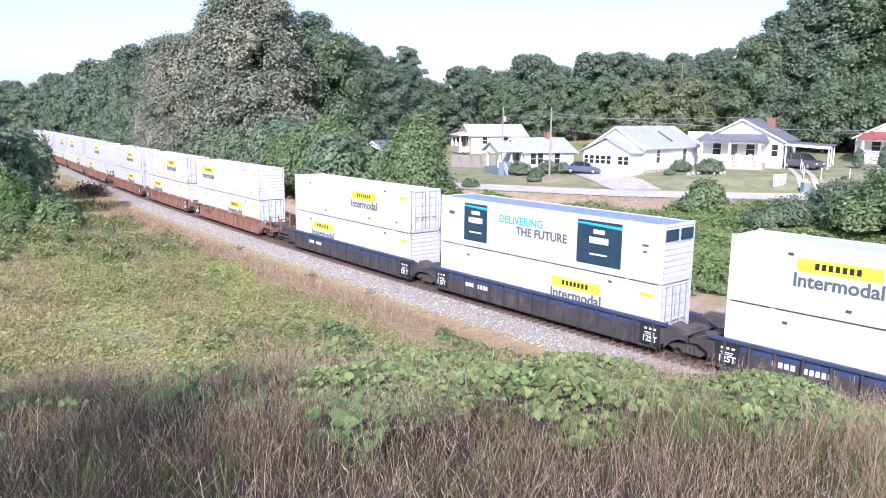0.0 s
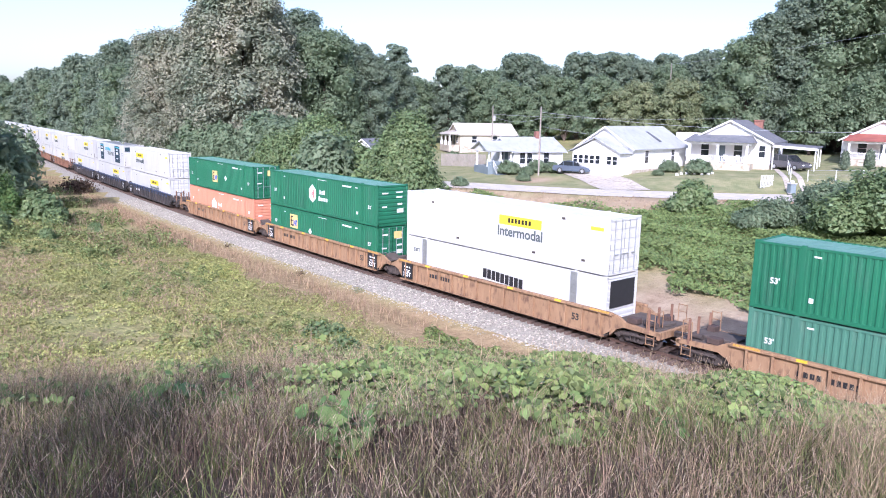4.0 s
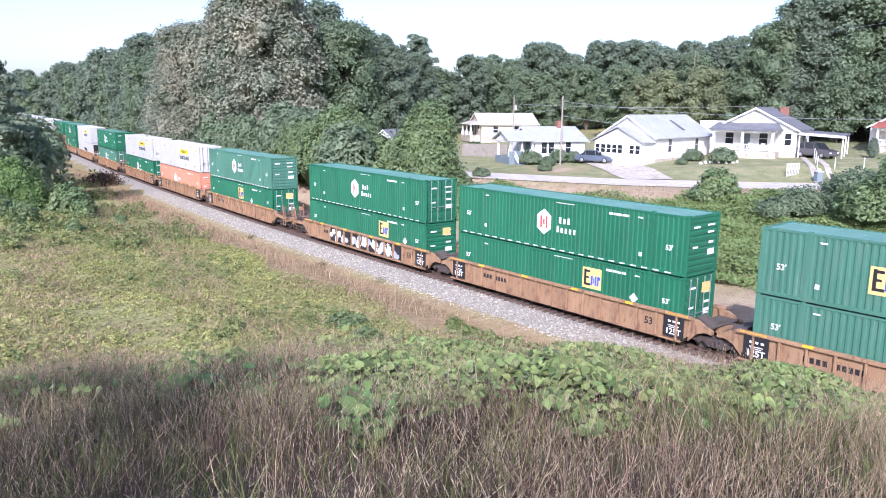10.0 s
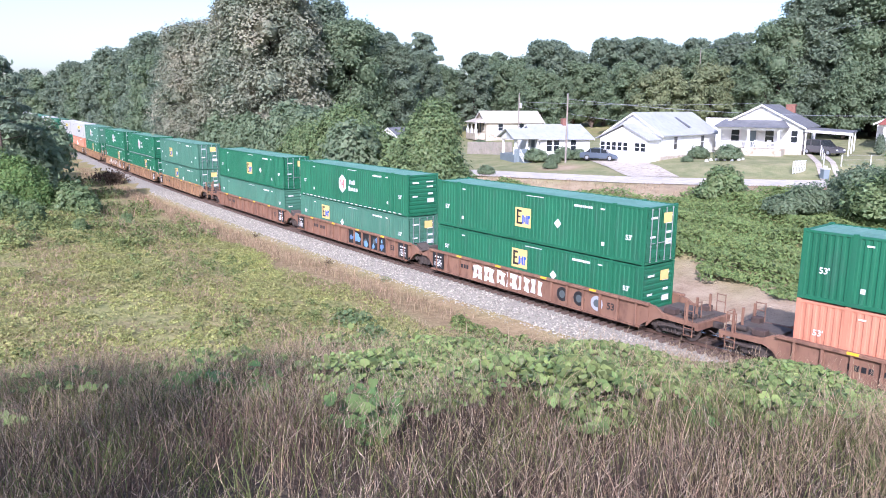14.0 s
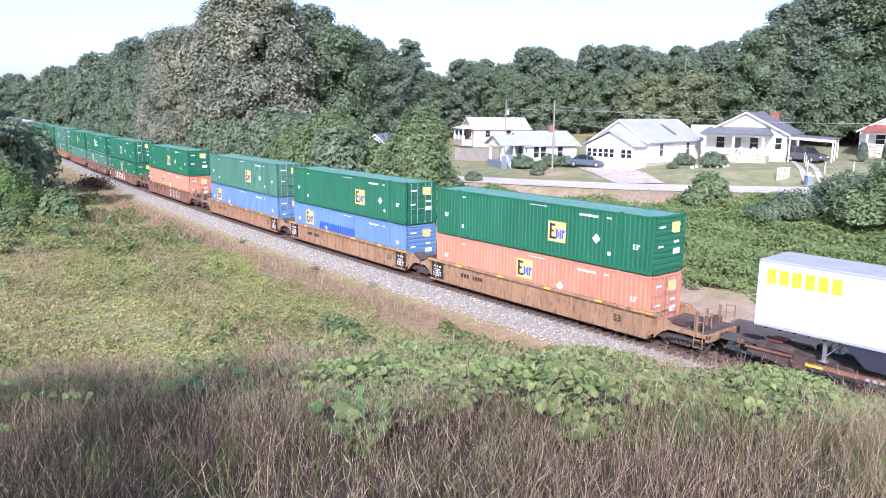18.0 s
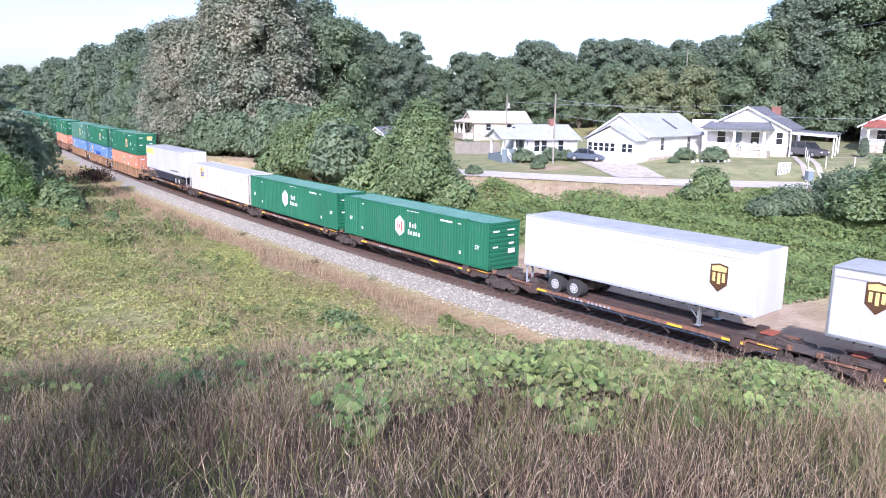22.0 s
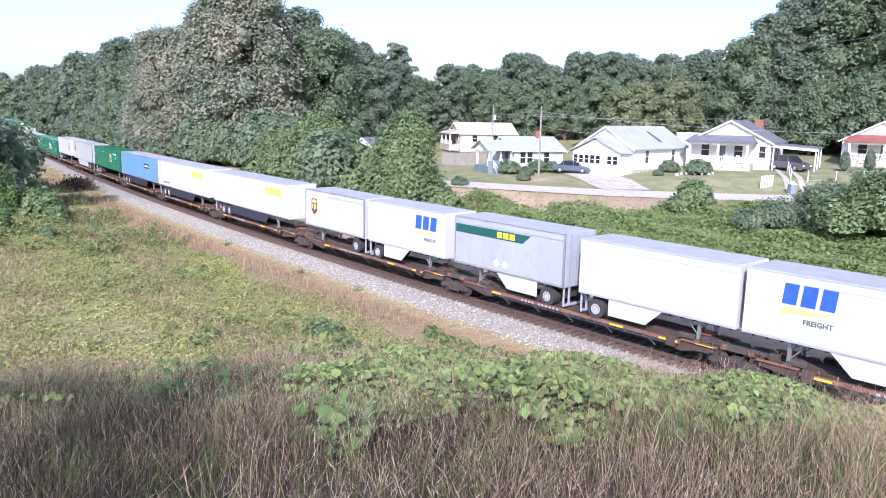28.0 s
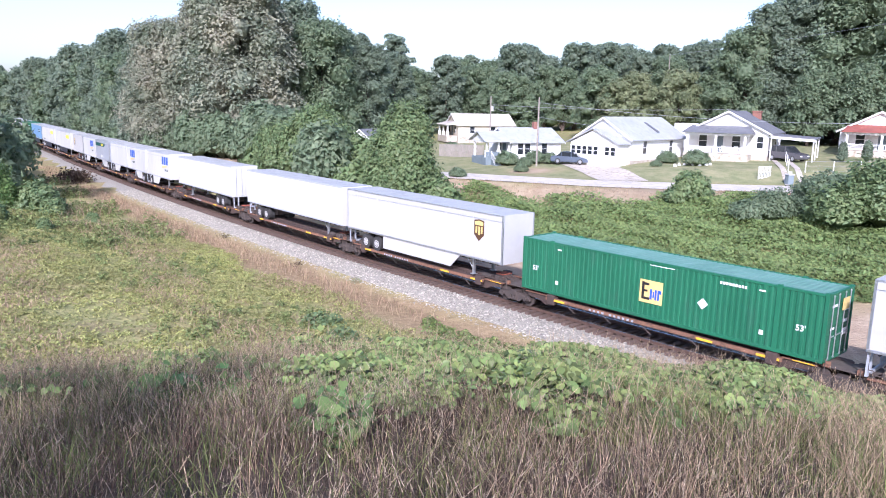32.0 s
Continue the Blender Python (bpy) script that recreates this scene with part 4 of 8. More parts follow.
    for e, far in ((-1, half_l), (1, half_r)):
        g = round(far, 2)
        x0, x1 = sorted((e * (far - 1.0), e * (far - 0.1)))
        car_part(("joint", e, g), lambda bm: (box(bm, x0, -0.62, 0.8, x1, 0.62, 1.02, 0.03), box(bm, x0 + 0.15, -0.85, 0.88, x1 - 0.15, 0.85, 0.98, 0.02)), SPINE, t, "end_casting")
        car_part(("tank", e, g), lambda bm: cyl(bm, (e * (far - 2.9), -0.74, 1.1), (e * (far - 2.1), -0.74, 1.1), 0.17, seg=10), STEEL_DARK, t, "air_tank", "grimy air reservoir")
        car_part(("valve", e, g), lambda bm: box(bm, e * (far - 1.75), -0.95, 1.0, e * (far - 1.35), -0.6, 1.3, 0.03), STEEL_DARK, t, "valve_box")
        car_part(("valve2", e, g), lambda bm: box(bm, e * (far - 0.75), -1.02, 0.98, e * (far - 0.5), -0.8, 1.2, 0.02), EDGE_RUST, t, "valve_box", "rusty valve box")
        car_part(("jpipe", e, g), lambda bm: (cyl(bm, (e * (far - 3.4), -1.0, 1.06), (e * (far - 0.9), -0.9, 1.12), 0.03, seg=5), cyl(bm, (e * (far - 0.9), -0.9, 1.12), (e * (far - 0.1), -0.55, 0.7), 0.03, seg=5)), STEEL_DARK, t, "brake_pipe")
        car_part(("grab", e, g), lambda bm: [cyl(bm, p, q, 0.018, seg=5) for p, q in (((e * (far - 1.1), -1.05, 0.7), (e * (far - 1.1), -1.05, 1.32)), ((e * (far - 1.1), -1.05, 1.32), (e * (far - 0.65), -1.05, 1.32)), ((e * (far - 0.65), -1.05, 1.32), (e * (far - 0.65), -1.05, 0.7)))], DECK, t, "grab_iron", "bent grab iron")
        car_part(("plate", e, g), lambda bm: prism(bm, [(-0.95, 0.99), (0.2, 1.0), (0.2, 1.03), (-0.95, 1.02)], "x", x0 - 0.5, x1 + 0.1), DECK, t, "bridge_plate", "scuffed steel plate over the joint")
    truck(t, half_r)
    RUNNING.append((t, c, 0.0))


def road_wheel(bm, x, y, r=0.5, w=0.24, s=-1):
    cyl(bm, (x, y, r), (x, y - s * w, r), r, seg=22)


def trailer(c, length, paint, wheels="right", skirt=None, tandem=True, top=4.95, roof=None, chassis=False, band=True):
    """A road trailer or a container on a road chassis, standing on a spine car; origin on the shelf at z 0.92."""
    t = new("semi_trailer")
    z0 = 0.92
    names = {"white_paint": "white", "sky_blue_paint": "sky-blue", "grey_paint": "grey", "pale_grey_paint": "pale grey", "green_paint": "green"}
    tagged(t, f"{names[paint.name]} box {'trailer' if length > 10 else 'pup trailer'} riding on a spine car", "trailer", group="trailers on the train")
    hl, w, zb, zt = length / 2, 1.29, 2.08 - z0, top - z0
    k = (round(length, 2), paint.name, round(top, 2))
    rm = roof or ROOFALU
    for s in (-1, 1):
        def side(bm, s=s):
            plate_wall(bm, -hl + 0.04, hl - 0.04, s * w, zb + 0.1, zt - 0.08, s, max(4, round(length / 1.22)))
        car_part(("tside", k, s), side, paint, t, "side_wall")
        rm2 = paint if chassis else ALU if paint is not WHITE else GREY
        car_part(("tlow", k, s), lambda bm, s=s: box(bm, -hl, s * (w + 0.012), zb, hl, s * (w - 0.07), zb + 0.12, 0.01), rm2, t, "bottom_rail", "metal bottom rail")
        car_part(("ttop", k, s), lambda bm, s=s: box(bm, -hl, s * (w + 0.012), zt - 0.1, hl, s * (w - 0.07), zt - 0.01, 0.01), rm2, t, "top_rail", "metal top rail")
        if band:
            car_part(("tband", k, s), lambda bm, s=s: box(bm, -hl + 0.06, s * (w + 0.008), zt - 0.42, hl - 0.06, s * (w - 0.01), zt - 0.385), rm2, t, "trim_strip", "narrow metal trim strip")
    car_part(("troof", k, rm.name), lambda bm: [box(bm, -hl + 0.04, -w + 0.05, zt - 0.05, hl - 0.04, w - 0.05, zt, 0.01)] + [box(bm, a, -w + 0.06, zt, a + 0.04, w - 0.06, zt + 0.008) for a in np.arange(-hl + 0.6, hl - 0.4, 1.2)], rm, t, "roof", "metal roof sheet")
    for e in (-1, 1):
        car_part(("tend", k, e), lambda bm, e=e: box(bm, e * hl, -w + 0.07, zb, e * (hl - 0.06), w - 0.07, zt - 0.02), paint, t, "end_wall")
        for s in (-1, 1):
            car_part(("tpost", k, e, s), lambda bm, e=e, s=s: box(bm, e * (hl + 0.014), s * (w + 0.008), zb, e * (hl - 0.1), s * (w - 0.10), zt - 0.02, 0.01), paint if chassis or paint is WHITE else ALU, t, "corner_post")
    e = 1 if wheels == "right" else -1
    for s in (-1, 1):
        car_part(("tdoor", k, e, s), lambda bm, s=s: box(bm, e * (hl + 0.03), s * 0.02, zb + 0.12, e * hl, s * 1.16, zt - 0.14, 0.01), paint, t, "rear_door")
        for y in (0.3, 0.85):
            car_part(("tbar", k, e, s, y), lambda bm, s=s, y=y: cyl(bm, (e * (hl + 0.05), s * y, zb + 0.1), (e * (hl + 0.05), s * y, zt - 0.1), 0.018, seg=6), ALU, t, "locking_bar", "galvanised locking bar")
    car_part(("tfloor", round(length, 2)), lambda bm: [box(bm, -hl + 0.05, -w + 0.1, zb + 0.02, hl - 0.05, w - 0.1, zb + 0.08)] + [box(bm, a, -w + 0.1, zb - 0.1, a + 0.08, w - 0.1, zb + 0.02) for a in np.arange(-hl + 0.4, hl - 0.3, 0.6)], STEEL_DARK, t, "floor_frame")
    ax = [hl - 2.3, hl - 3.6] if tandem else [hl - 1.1]
    bog = car_part(("tbogie", round(length, 2), e, tandem), lambda bm: [box(bm, e * (min(ax) - 0.7), -0.55, 0.45, e * (max(ax) + 0.7), 0.55, zb - 0.08)] + [cyl(bm, (e * a, -1.1, 0.5), (e * a, 1.1, 0.5), 0.07, seg=8) for a in ax], STEEL_DARK, t, "axle_frame")
    for a in ax:
        for s in (-1, 1):
            wh = car_part(("tyre", e * round(a, 2), s), lambda bm, a=a, s=s: (road_wheel(bm, e * a, s * 1.27, 0.5, 0.27, s), road_wheel(bm, e * a, s * 0.95, 0.5, 0.27, s)), RUBBER, bog, "tyre")
            car_part(("rim", e * round(a, 2), s), lambda bm, a=a, s=s: (cyl(bm, (e * a, s * 1.255, 0.5), (e * a, s * 1.278, 0.5), 0.27, seg=18), cyl(bm, (e * a, s * 1.27, 0.5), (e * a, s * 1.31, 0.5), 0.1, seg=10)), mat("wheel_rim_paint", (0.50, 0.50, 0.50), (0.36, 0.35, 0.34), rough=0.5, scale=6, stain=(0.15, 0.13, 0.12), stain_amt=0.8), bog, "rim", "dull white steel rim")
            car_part(("dish", e * round(a, 2), s), lambda bm, a=a, s=s: [cyl(bm, (e * a + 0.185 * math.cos(q * 0.785), s * 1.272, 0.5 + 0.185 * math.sin(q * 0.785)), (e * a + 0.185 * math.cos(q * 0.785), s * 1.2805, 0.5 + 0.185 * math.sin(q * 0.785)), 0.036, seg=6) for q in range(8)], BLACK, bog, "hand_hole_ring", "dark hand holes of the rim")
    def leg(bm, s):
        x = -e * (hl - 2.8 if tandem else hl - 1.9)
        for s in (s,):
            box(bm, x - 0.07, s * 0.75, 0.12, x + 0.07, s * 0.9, zb)
            box(bm, x - 0.16, s * 0.66, 0.1, x + 0.16, s * 0.98, 0.14)
            cyl(bm, (x, s * 0.8, 0.3), (x + e * 0.8, s * 0.8, zb), 0.03, seg=6)
        cyl(bm, (x, 0, 0.7), (x, s * 0.8, 0.7), 0.03, seg=6)
    for s in (-1, 1):
        car_part(("tleg", round(length, 2), e, tandem, s), lambda bm, s=s: leg(bm, s), ALU, t, "landing_leg", "metal landing leg")
    def bumper(bm):
        x = e * (hl - 0.06)
        box(bm, x - 0.06, -1.1, 0.02 + 0.1, x + 0.04, 1.1, 0.24)
        for s in (-1, 1):
            box(bm, x - 0.05, s * 0.6, 0.2, x + 0.03, s * 0.7, zb)
            box(bm, x - 0.05, s * 1.05, 0.2, x + 0.03, s * 1.12, zb)
    car_part(("tbump", round(length, 2), e), bumper, GREY, t, "rear_bumper", "pale rear underride bar")
    if not chassis:
        bars(t, [(-hl + 0.3 + k * 0.62, zb + 0.035, 0.13, 0.04) for k in range(int((length - 0.8) / 0.62))], -w - 0.022, GREY, "dull tape dashes")
    if skirt:
        x0, x1 = (-e * (hl - 3.6), e * (max(min(ax) - 0.75, 0.5)))
        if x0 > x1:
            x0, x1 = x1, x0
        for s in (-1, 1):
            car_part(("skirt", k, e, skirt.name, tandem, s), lambda bm, s=s: prism(bm, [(x0 + (0.9 if e > 0 else 0), 0.32), (x1 - (0.9 if e < 0 else 0), 0.32), (x1, zb), (x0, zb)], "y", s * 1.25, s * 1.22), skirt, t, "side_skirt", "aerodynamic side skirt")
    if chassis:
        def wall(bm):
            ribbed_wall(bm, -hl + 0.1, hl - 0.1, -w - 0.04, zb + 0.14, zt - 0.12, -1)
        car_part(("chw",), wall, paint, t, "corrugated_wall", "corrugated green side wall")
    RUNNING.append((t, c, z0))
    return t, -w - 0.012, zb


def make_train():
    WLOW, WTOP = 0.34, 3.25
    WH, GR, GP, OR, BL = WHITE, GREEN, GREEN_PALE, ORANGE, BLUE
    # platform: metres at start, well paint, left end, right end, lower and upper container (paint, style, emblem), graffiti
    P, R = "smooth", "ribbed"
    inter, interl = (WH, P, "inter", 2.4), (WH, P, "inter", -3.6)

    def emp(paint, x):
        return paint, R, "emp", x

    def hub(paint, inc=False):
        return paint, R, "hub_inc" if inc else "hub", 0

    CO, JO = "coupler", "joint"
    rows = [
        (206.2, WELL_BROWN, CO, JO, hub(GR), emp(GP, -1), 0), (186.7, WELL_BROWN, JO, JO, inter, interl, 0), (167.2, WELL_BROWN, JO, CO, inter, inter, 0),
        (145.7, WELL_BROWN, CO, JO, inter, inter, 0), (126.2, WELL_BROWN, JO, JO, inter, interl, 0), (106.7, WELL_BROWN, JO, CO, interl, inter, 0),
        (83.3, WELL_BROWN, CO, JO, inter, inter, 0), (63.7, WELL_BROWN, JO, JO, interl, inter, 0), (44.2, WELL_BROWN, JO, CO, inter, (WH, P, "inter", -4.6), 0),
        (20.7, WELL_BLACK, CO, JO, interl, inter, 0), (1.3, WELL_BLACK, JO, JO, (WH, P, "inter", 2.9), (WH, P, "reefer", 0), 0), (-18.1, WELL_BLACK, JO, CO, (WH, P, "inter", 2.2), (WH, P, "inter", -3.6), 0),
        (-41.1, WELL_YELLOW, CO, JO, hub(OR, True), emp(GR, -0.9), 0), (-60.7, WELL_YELLOW, JO, JO, emp(GR, -4.0), hub(GR), 0), (-80.2, WELL_YELLOW, JO, CO, (WH, P, "prime", 0), (WH, P, "inter", 2.0), 0),
        (-103.6, WELL_YELLOW, CO, CO, hub(GP), hub(GR), 0),
        (-127.2, WELL_YELLOW, CO, JO, hub(GR), inter, 0), (-146.8, WELL_YELLOW, JO, JO, hub(OR, True), (WH, P, "inter", 2.6), 0), (-166.5, WELL_YELLOW, JO, CO, emp(GR, 0.6), hub(GP), 0),
        (-190.1, WELL_YELLOW, CO, JO, emp(GR, 3.0), hub(GR), 1), (-209.6, WELL_YELLOW, JO, JO, emp(GR, 2.6), hub(GR), 0), (-229.1, WELL_YELLOW, JO, CO, emp(GP, 0.0), emp(GP, -3.1), 0),
        (-252.5, WELL_BROWN, CO, JO, (GP, R, None, 0), emp(GR, 0.2), 0), (-272.0, WELL_BROWN, JO, JO, emp(GP, -3.7), hub(GR), 2), (-291.5, WELL_BROWN, JO, CO, emp(GR, -0.5), emp(GR, -0.3), 3),
        (-315.1, WELL_BROWN, CO, CO, emp(OR, -1.8), emp(GR, 0.8), 5),
        (-338.6, WELL_YELLOW, CO, JO, emp(BL, -5.8), emp(GP, 1.8), 0), (-358.0, WELL_YELLOW, JO, JO, emp(BL, -5.4), emp(GR, 2.3), 0), (-377.5, WELL_YELLOW, JO, CO, emp(OR, -0.3), emp(GR, 2.0), 0),
    ]
    for i, (c, paint, le, ri, low, up, gr) in enumerate(rows):
        well_car(c, paint, le, ri, stripe=paint is WELL_BLACK, graffiti=gr)
        for z, (pt, st, lg, fd) in ((WLOW, low), (WTOP, up)):
            container(c, z, pt, st, door_right=(i * 7 + (z > 1) * 3) % 5 < 3, logo=lg, faded=fd, roof=ALU if lg == "reefer" else None)
            if z == WTOP and c in (-190.1, -209.6, -272.0, -166.5):
                bars(RUNNING[-1][0], [(-7.6 + k * 0.66, 0.05, 0.34, 0.06) for k in range(23)], -W2 - 0.008, LETTER_WHITE, "white reflective dashes")
            if c == -358.0 and z == WLOW:
                bars(RUNNING[-1][0], [(-3.7 + k * 0.28, 0.8, 0.17, 0.95) for k in range(19)], -W2 - 0.006, LOGO_BLUE, "dark blue repainted streak")
    # spine cars: joints half-way between their loads
    loads = [-398.7, -417.1, -434.0, -451.2, -469.0, -486.7, -504.8, -521.7, -538.7, -556.5, -576.0, -594.6, -612.8, -631.9, -650.8, -667.5, -685.1, -702.6]
    joints = [loads[0] + 9.3] + [(a + b) / 2 for a, b in zip(loads, loads[1:])] + [loads[-1] - 9.0]
    for i, c in enumerate(loads):
        spine_car(c, joints[i] - c, c - joints[i + 1])
    ZC = 1.16
    # box trailers and containers
    t, y, zb = trailer(-398.7, 15.95, WHITE, "right", SKIRT_DARK, band=False)
    bars(t, [(-7.6 + k * 0.52, 3.05 - 0.0 * k, 0.38, 0.62) for k in range(6)], y, LOGO_YELLOW, "yellow name bars")
    bars(t, [(2.4 + k * 0.2, 1.5, 0.14, 0.16) for k in range(16)], y, LETTER_GREY, "small grey lettering bars")
    container(-417.1, ZC, OFFWHITE, "smooth", door_right=True, roof=ROOFGREY, logo=None)
    emp_logo(RUNNING[-1][0], -4.3, -W2 - 0.006, 2.0)
    container(-434.0, ZC, GREEN, "ribbed", door_right=False, logo="hub")
    container(-451.2, ZC, GREEN, "ribbed", door_right=False, logo="hub")
    t, y, zb = trailer(-469.0, 13.5, WHITE, "left", None)
    shield(t, 5.0, y, 2.6)
    t, y, zb = trailer(-486.7, 16.0, PALEGREY, "right", PALEGREY)
    shield(t, -6.3, y, 3.0)
    t, y, zb = trailer(-504.8, 16.15, GREEN, "left", None, roof=GREEN, chassis=True, band=False)
    emp_logo(t, 2.5, y - 0.03, 2.75, False)
    lettering(t, "53'", 0.35, -7.0, y - 0.042, 2.9, LETTER_WHITE)
    bars(t, [(4.6 + k * 0.17, 3.3, 0.12, 0.14) for k in range(9)], y - 0.042, LETTER_WHITE, "white number bars")
    bars(t, [(-2.6 + k * 0.15, 3.45, 0.11, 0.06) for k in range(10)], y - 0.042, LETTER_WHITE, "small white lettering bars")
    lettering(t, "53'", 0.35, 5.6, y - 0.042, 2.85, LETTER_WHITE)
    for x, z in ((-5.6, 1.55), (-5.5, 3.5), (4.2, 3.3), (4.1, 1.6)):
        bars(t, [(x, z, 0.2, 0.16)], y - 0.042, LETTER_WHITE, "small white stencil")
    t, y, zb = trailer(-521.7, 16.0, SKYBLUE, "left", SKIRT_DARK, band=False)
    bars(t, [(3.0, 2.6, 2.3, 0.55)], y, LOGO_NAVY, "dark name plate")
    bars(t, [(3.2 + k * 0.24, 2.78, 0.16, 0.2) for k in range(8)], y - 0.005, LETTER_WHITE, "pale lettering bars")
    t, y, zb = trailer(-538.7, 16.0, WHITE, "left", SKIRT_DARK, band=False)
    bars(t, [(3.6 + k * 0.52, 2.9, 0.38, 0.62) for k in range(6)], y, LOGO_YELLOW, "yellow name bars")
    bars(t, [(-6.2 + k * 0.2, 1.55, 0.14, 0.16) for k in range(12)], y, LETTER_GREY, "small grey lettering bars")
    t, y, zb = trailer(-556.5, 16.0, WHITE, "left", SKIRT_DARK, band=False)
    bars(t, [(3.6 + k * 0.52, 2.9, 0.38, 0.62) for k in range(6)], y, LOGO_YELLOW, "yellow name bars")
    t, y, zb = trailer(-571.5, 8.4, PALEGREY, "right", None, tandem=False)
    shield(t, -2.8, y, 2.7)
    pups = ((-580.4, 8.3, WHITE, "left", 1.2), (-599.4, 8.5, WHITE, "left", None), (-608.1, 8.3, WHITE, "right", -2.6), (-617.4, 8.3, WHITE, "left", 1.4))
    for c, ln, pt, wh, lx in pups:
        t, y, zb = trailer(c, ln, pt, wh, WHITE, tandem=False, top=4.95)
        if lx is not None:
            for k in range(3):
                flat(t, "name_shape", [(lx + 0.75 * k, 2.75), (lx + 0.75 * k + 0.58, 2.75), (lx + 0.75 * k + 0.66, 3.62), (lx + 0.75 * k + 0.08, 3.62)], y, LOGO_BLUE, "blue name shape")
            flat(t, "swoosh", [(lx - 0.05, 2.3), (lx + 2.1, 2.55), (lx + 1.9, 2.62), (lx + 0.1, 2.6)], y, LOGO_GOLD, "orange swoosh")
            lettering(t, "FREIGHT", 0.3, lx + 1.5, y, 2.12, LETTER_GREY)
    t, y, zb = trailer(-589.8, 8.6, GREY, "right", WHITE, tandem=False, top=5.0)
    flat(t, "stripe", [(-4.2, 3.1), (1.3, 3.1), (1.9, 3.6), (-4.2, 3.6)], y, TEAL, "dark teal stripe")
    bars(t, [(-0.7, 3.18, 0.4, 0.34), (-0.2, 3.18, 0.4, 0.34), (0.3, 3.18, 0.4, 0.34)], y - 0.005, LOGO_YELLOW, "yellow name bars")
    for x in (-0.7, 0.0):
        flat(t, "placard", [(x - 0.25, 1.7), (x, 1.45), (x + 0.25, 1.7), (x, 1.95)], y, LETTER_WHITE, "white diamond placard")
    t, y, zb = trailer(-631.9, 14.6, WHITE, "right", None, band=False)
    bars(t, [(3.2, 1.35, 2.2, 0.3)], y, PALEGREY, "grey patch")
    t, y, zb = trailer(-650.8, 16.2, WHITE, "left", None, band=False)
    t, y, zb = trailer(-667.5, 15.9, PALEGREY, "left", PALEGREY)
    shield(t, 6.0, y, 2.9)
    container(-685.1, ZC, GREEN, "ribbed", door_right=True, logo="emp", faded=0.1)
    t, y, zb = trailer(-702.6, 15.9, PALEGREY, "left", PALEGREY)


def shield(t, x, y, z):
    flat(t, "shield", [(x - 0.42, z + 0.6), (x, z + 0.68), (x + 0.42, z + 0.6), (x + 0.42, z - 0.25), (x, z - 0.62), (x - 0.42, z - 0.25)], y, LOGO_BROWN, "brown shield emblem")
    flat(t, "shield_top", [(x - 0.34, z + 0.32), (x + 0.34, z + 0.32), (x + 0.36, z + 0.52), (x, z + 0.6), (x - 0.36, z + 0.52)], y - 0.005, LOGO_GOLD, "gold crest")
    bars(t, [(x - 0.3, z - 0.15, 0.14, 0.4), (x - 0.06, z - 0.25, 0.14, 0.5), (x + 0.16, z - 0.15, 0.14, 0.4)], y - 0.005, LOGO_GOLD, "gold emblem bars")


make_train()


# ---- road, houses, yards ----
ASPHALT = mat("pale_worn_asphalt", (0.58, 0.525, 0.45), (0.49, 0.44, 0.38), rough=0.95, scale=0.4, stain=(0.22, 0.21, 0.2), stain_amt=0.5, bump=0.2)
CONCRETE = mat("concrete", (0.52, 0.465, 0.40), (0.41, 0.36, 0.30), rough=0.95, scale=0.6, stain=(0.24, 0.19, 0.12), stain_amt=0.8)
SIDING = mat("white_siding", (0.80, 0.80, 0.79), (0.72, 0.72, 0.71), rough=0.7, scale=0.5, stain=(0.55, 0.53, 0.5), stain_amt=0.3)
CREAM = mat("cream_siding", (0.56, 0.51, 0.42), (0.48, 0.44, 0.36), rough=0.8, scale=0.5)
BLUEGREY = mat("blue_grey_boards", (0.19, 0.235, 0.26), (0.155, 0.195, 0.22), rough=0.8, scale=1)
ROOF_PALE = mat("pale_metal_roof", (0.49, 0.50, 0.51), (0.41, 0.42, 0.44), rough=0.55, metal=0.2, scale=0.5, stain=(0.28, 0.29, 0.30), stain_amt=0.4)
ROOF_DARK = mat("dark_shingles", (0.17, 0.175, 0.19), (0.12, 0.125, 0.135), rough=0.9, scale=0.8, stain=(0.25, 0.24, 0.24), stain_amt=0.4, bump=0.3)
ROOF_TAN = mat("tan_shingles", (0.50, 0.455, 0.40), (0.41, 0.37, 0.32), rough=0.9, scale=0.8, bump=0.3)
ROOF_RED = mat("red_porch_roof", (0.30, 0.095, 0.07), (0.22, 0.07, 0.055), rough=0.8, scale=0.8)
BRICK = mat("red_brick", (0.27, 0.13, 0.10), (0.20, 0.095, 0.075), rough=0.9, scale=4, bump=0.3)
WOOD_GREY = mat("weathered_wood", (0.33, 0.295, 0.26), (0.25, 0.22, 0.19), rough=0.9, scale=2, bump=0.2)
CAR_BLUE = mat("slate_blue_car_paint", (0.15, 0.185, 0.245), (0.135, 0.165, 0.22), rough=0.25, metal=0.4, scale=1)
CAR_DARK = mat("dark_car_paint", (0.15, 0.145, 0.16), (0.125, 0.12, 0.135), rough=0.25, metal=0.4, scale=1)
TARP = mat("green_tarpaulin", (0.05, 0.33, 0.25), (0.04, 0.26, 0.2), rough=0.6, scale=2)


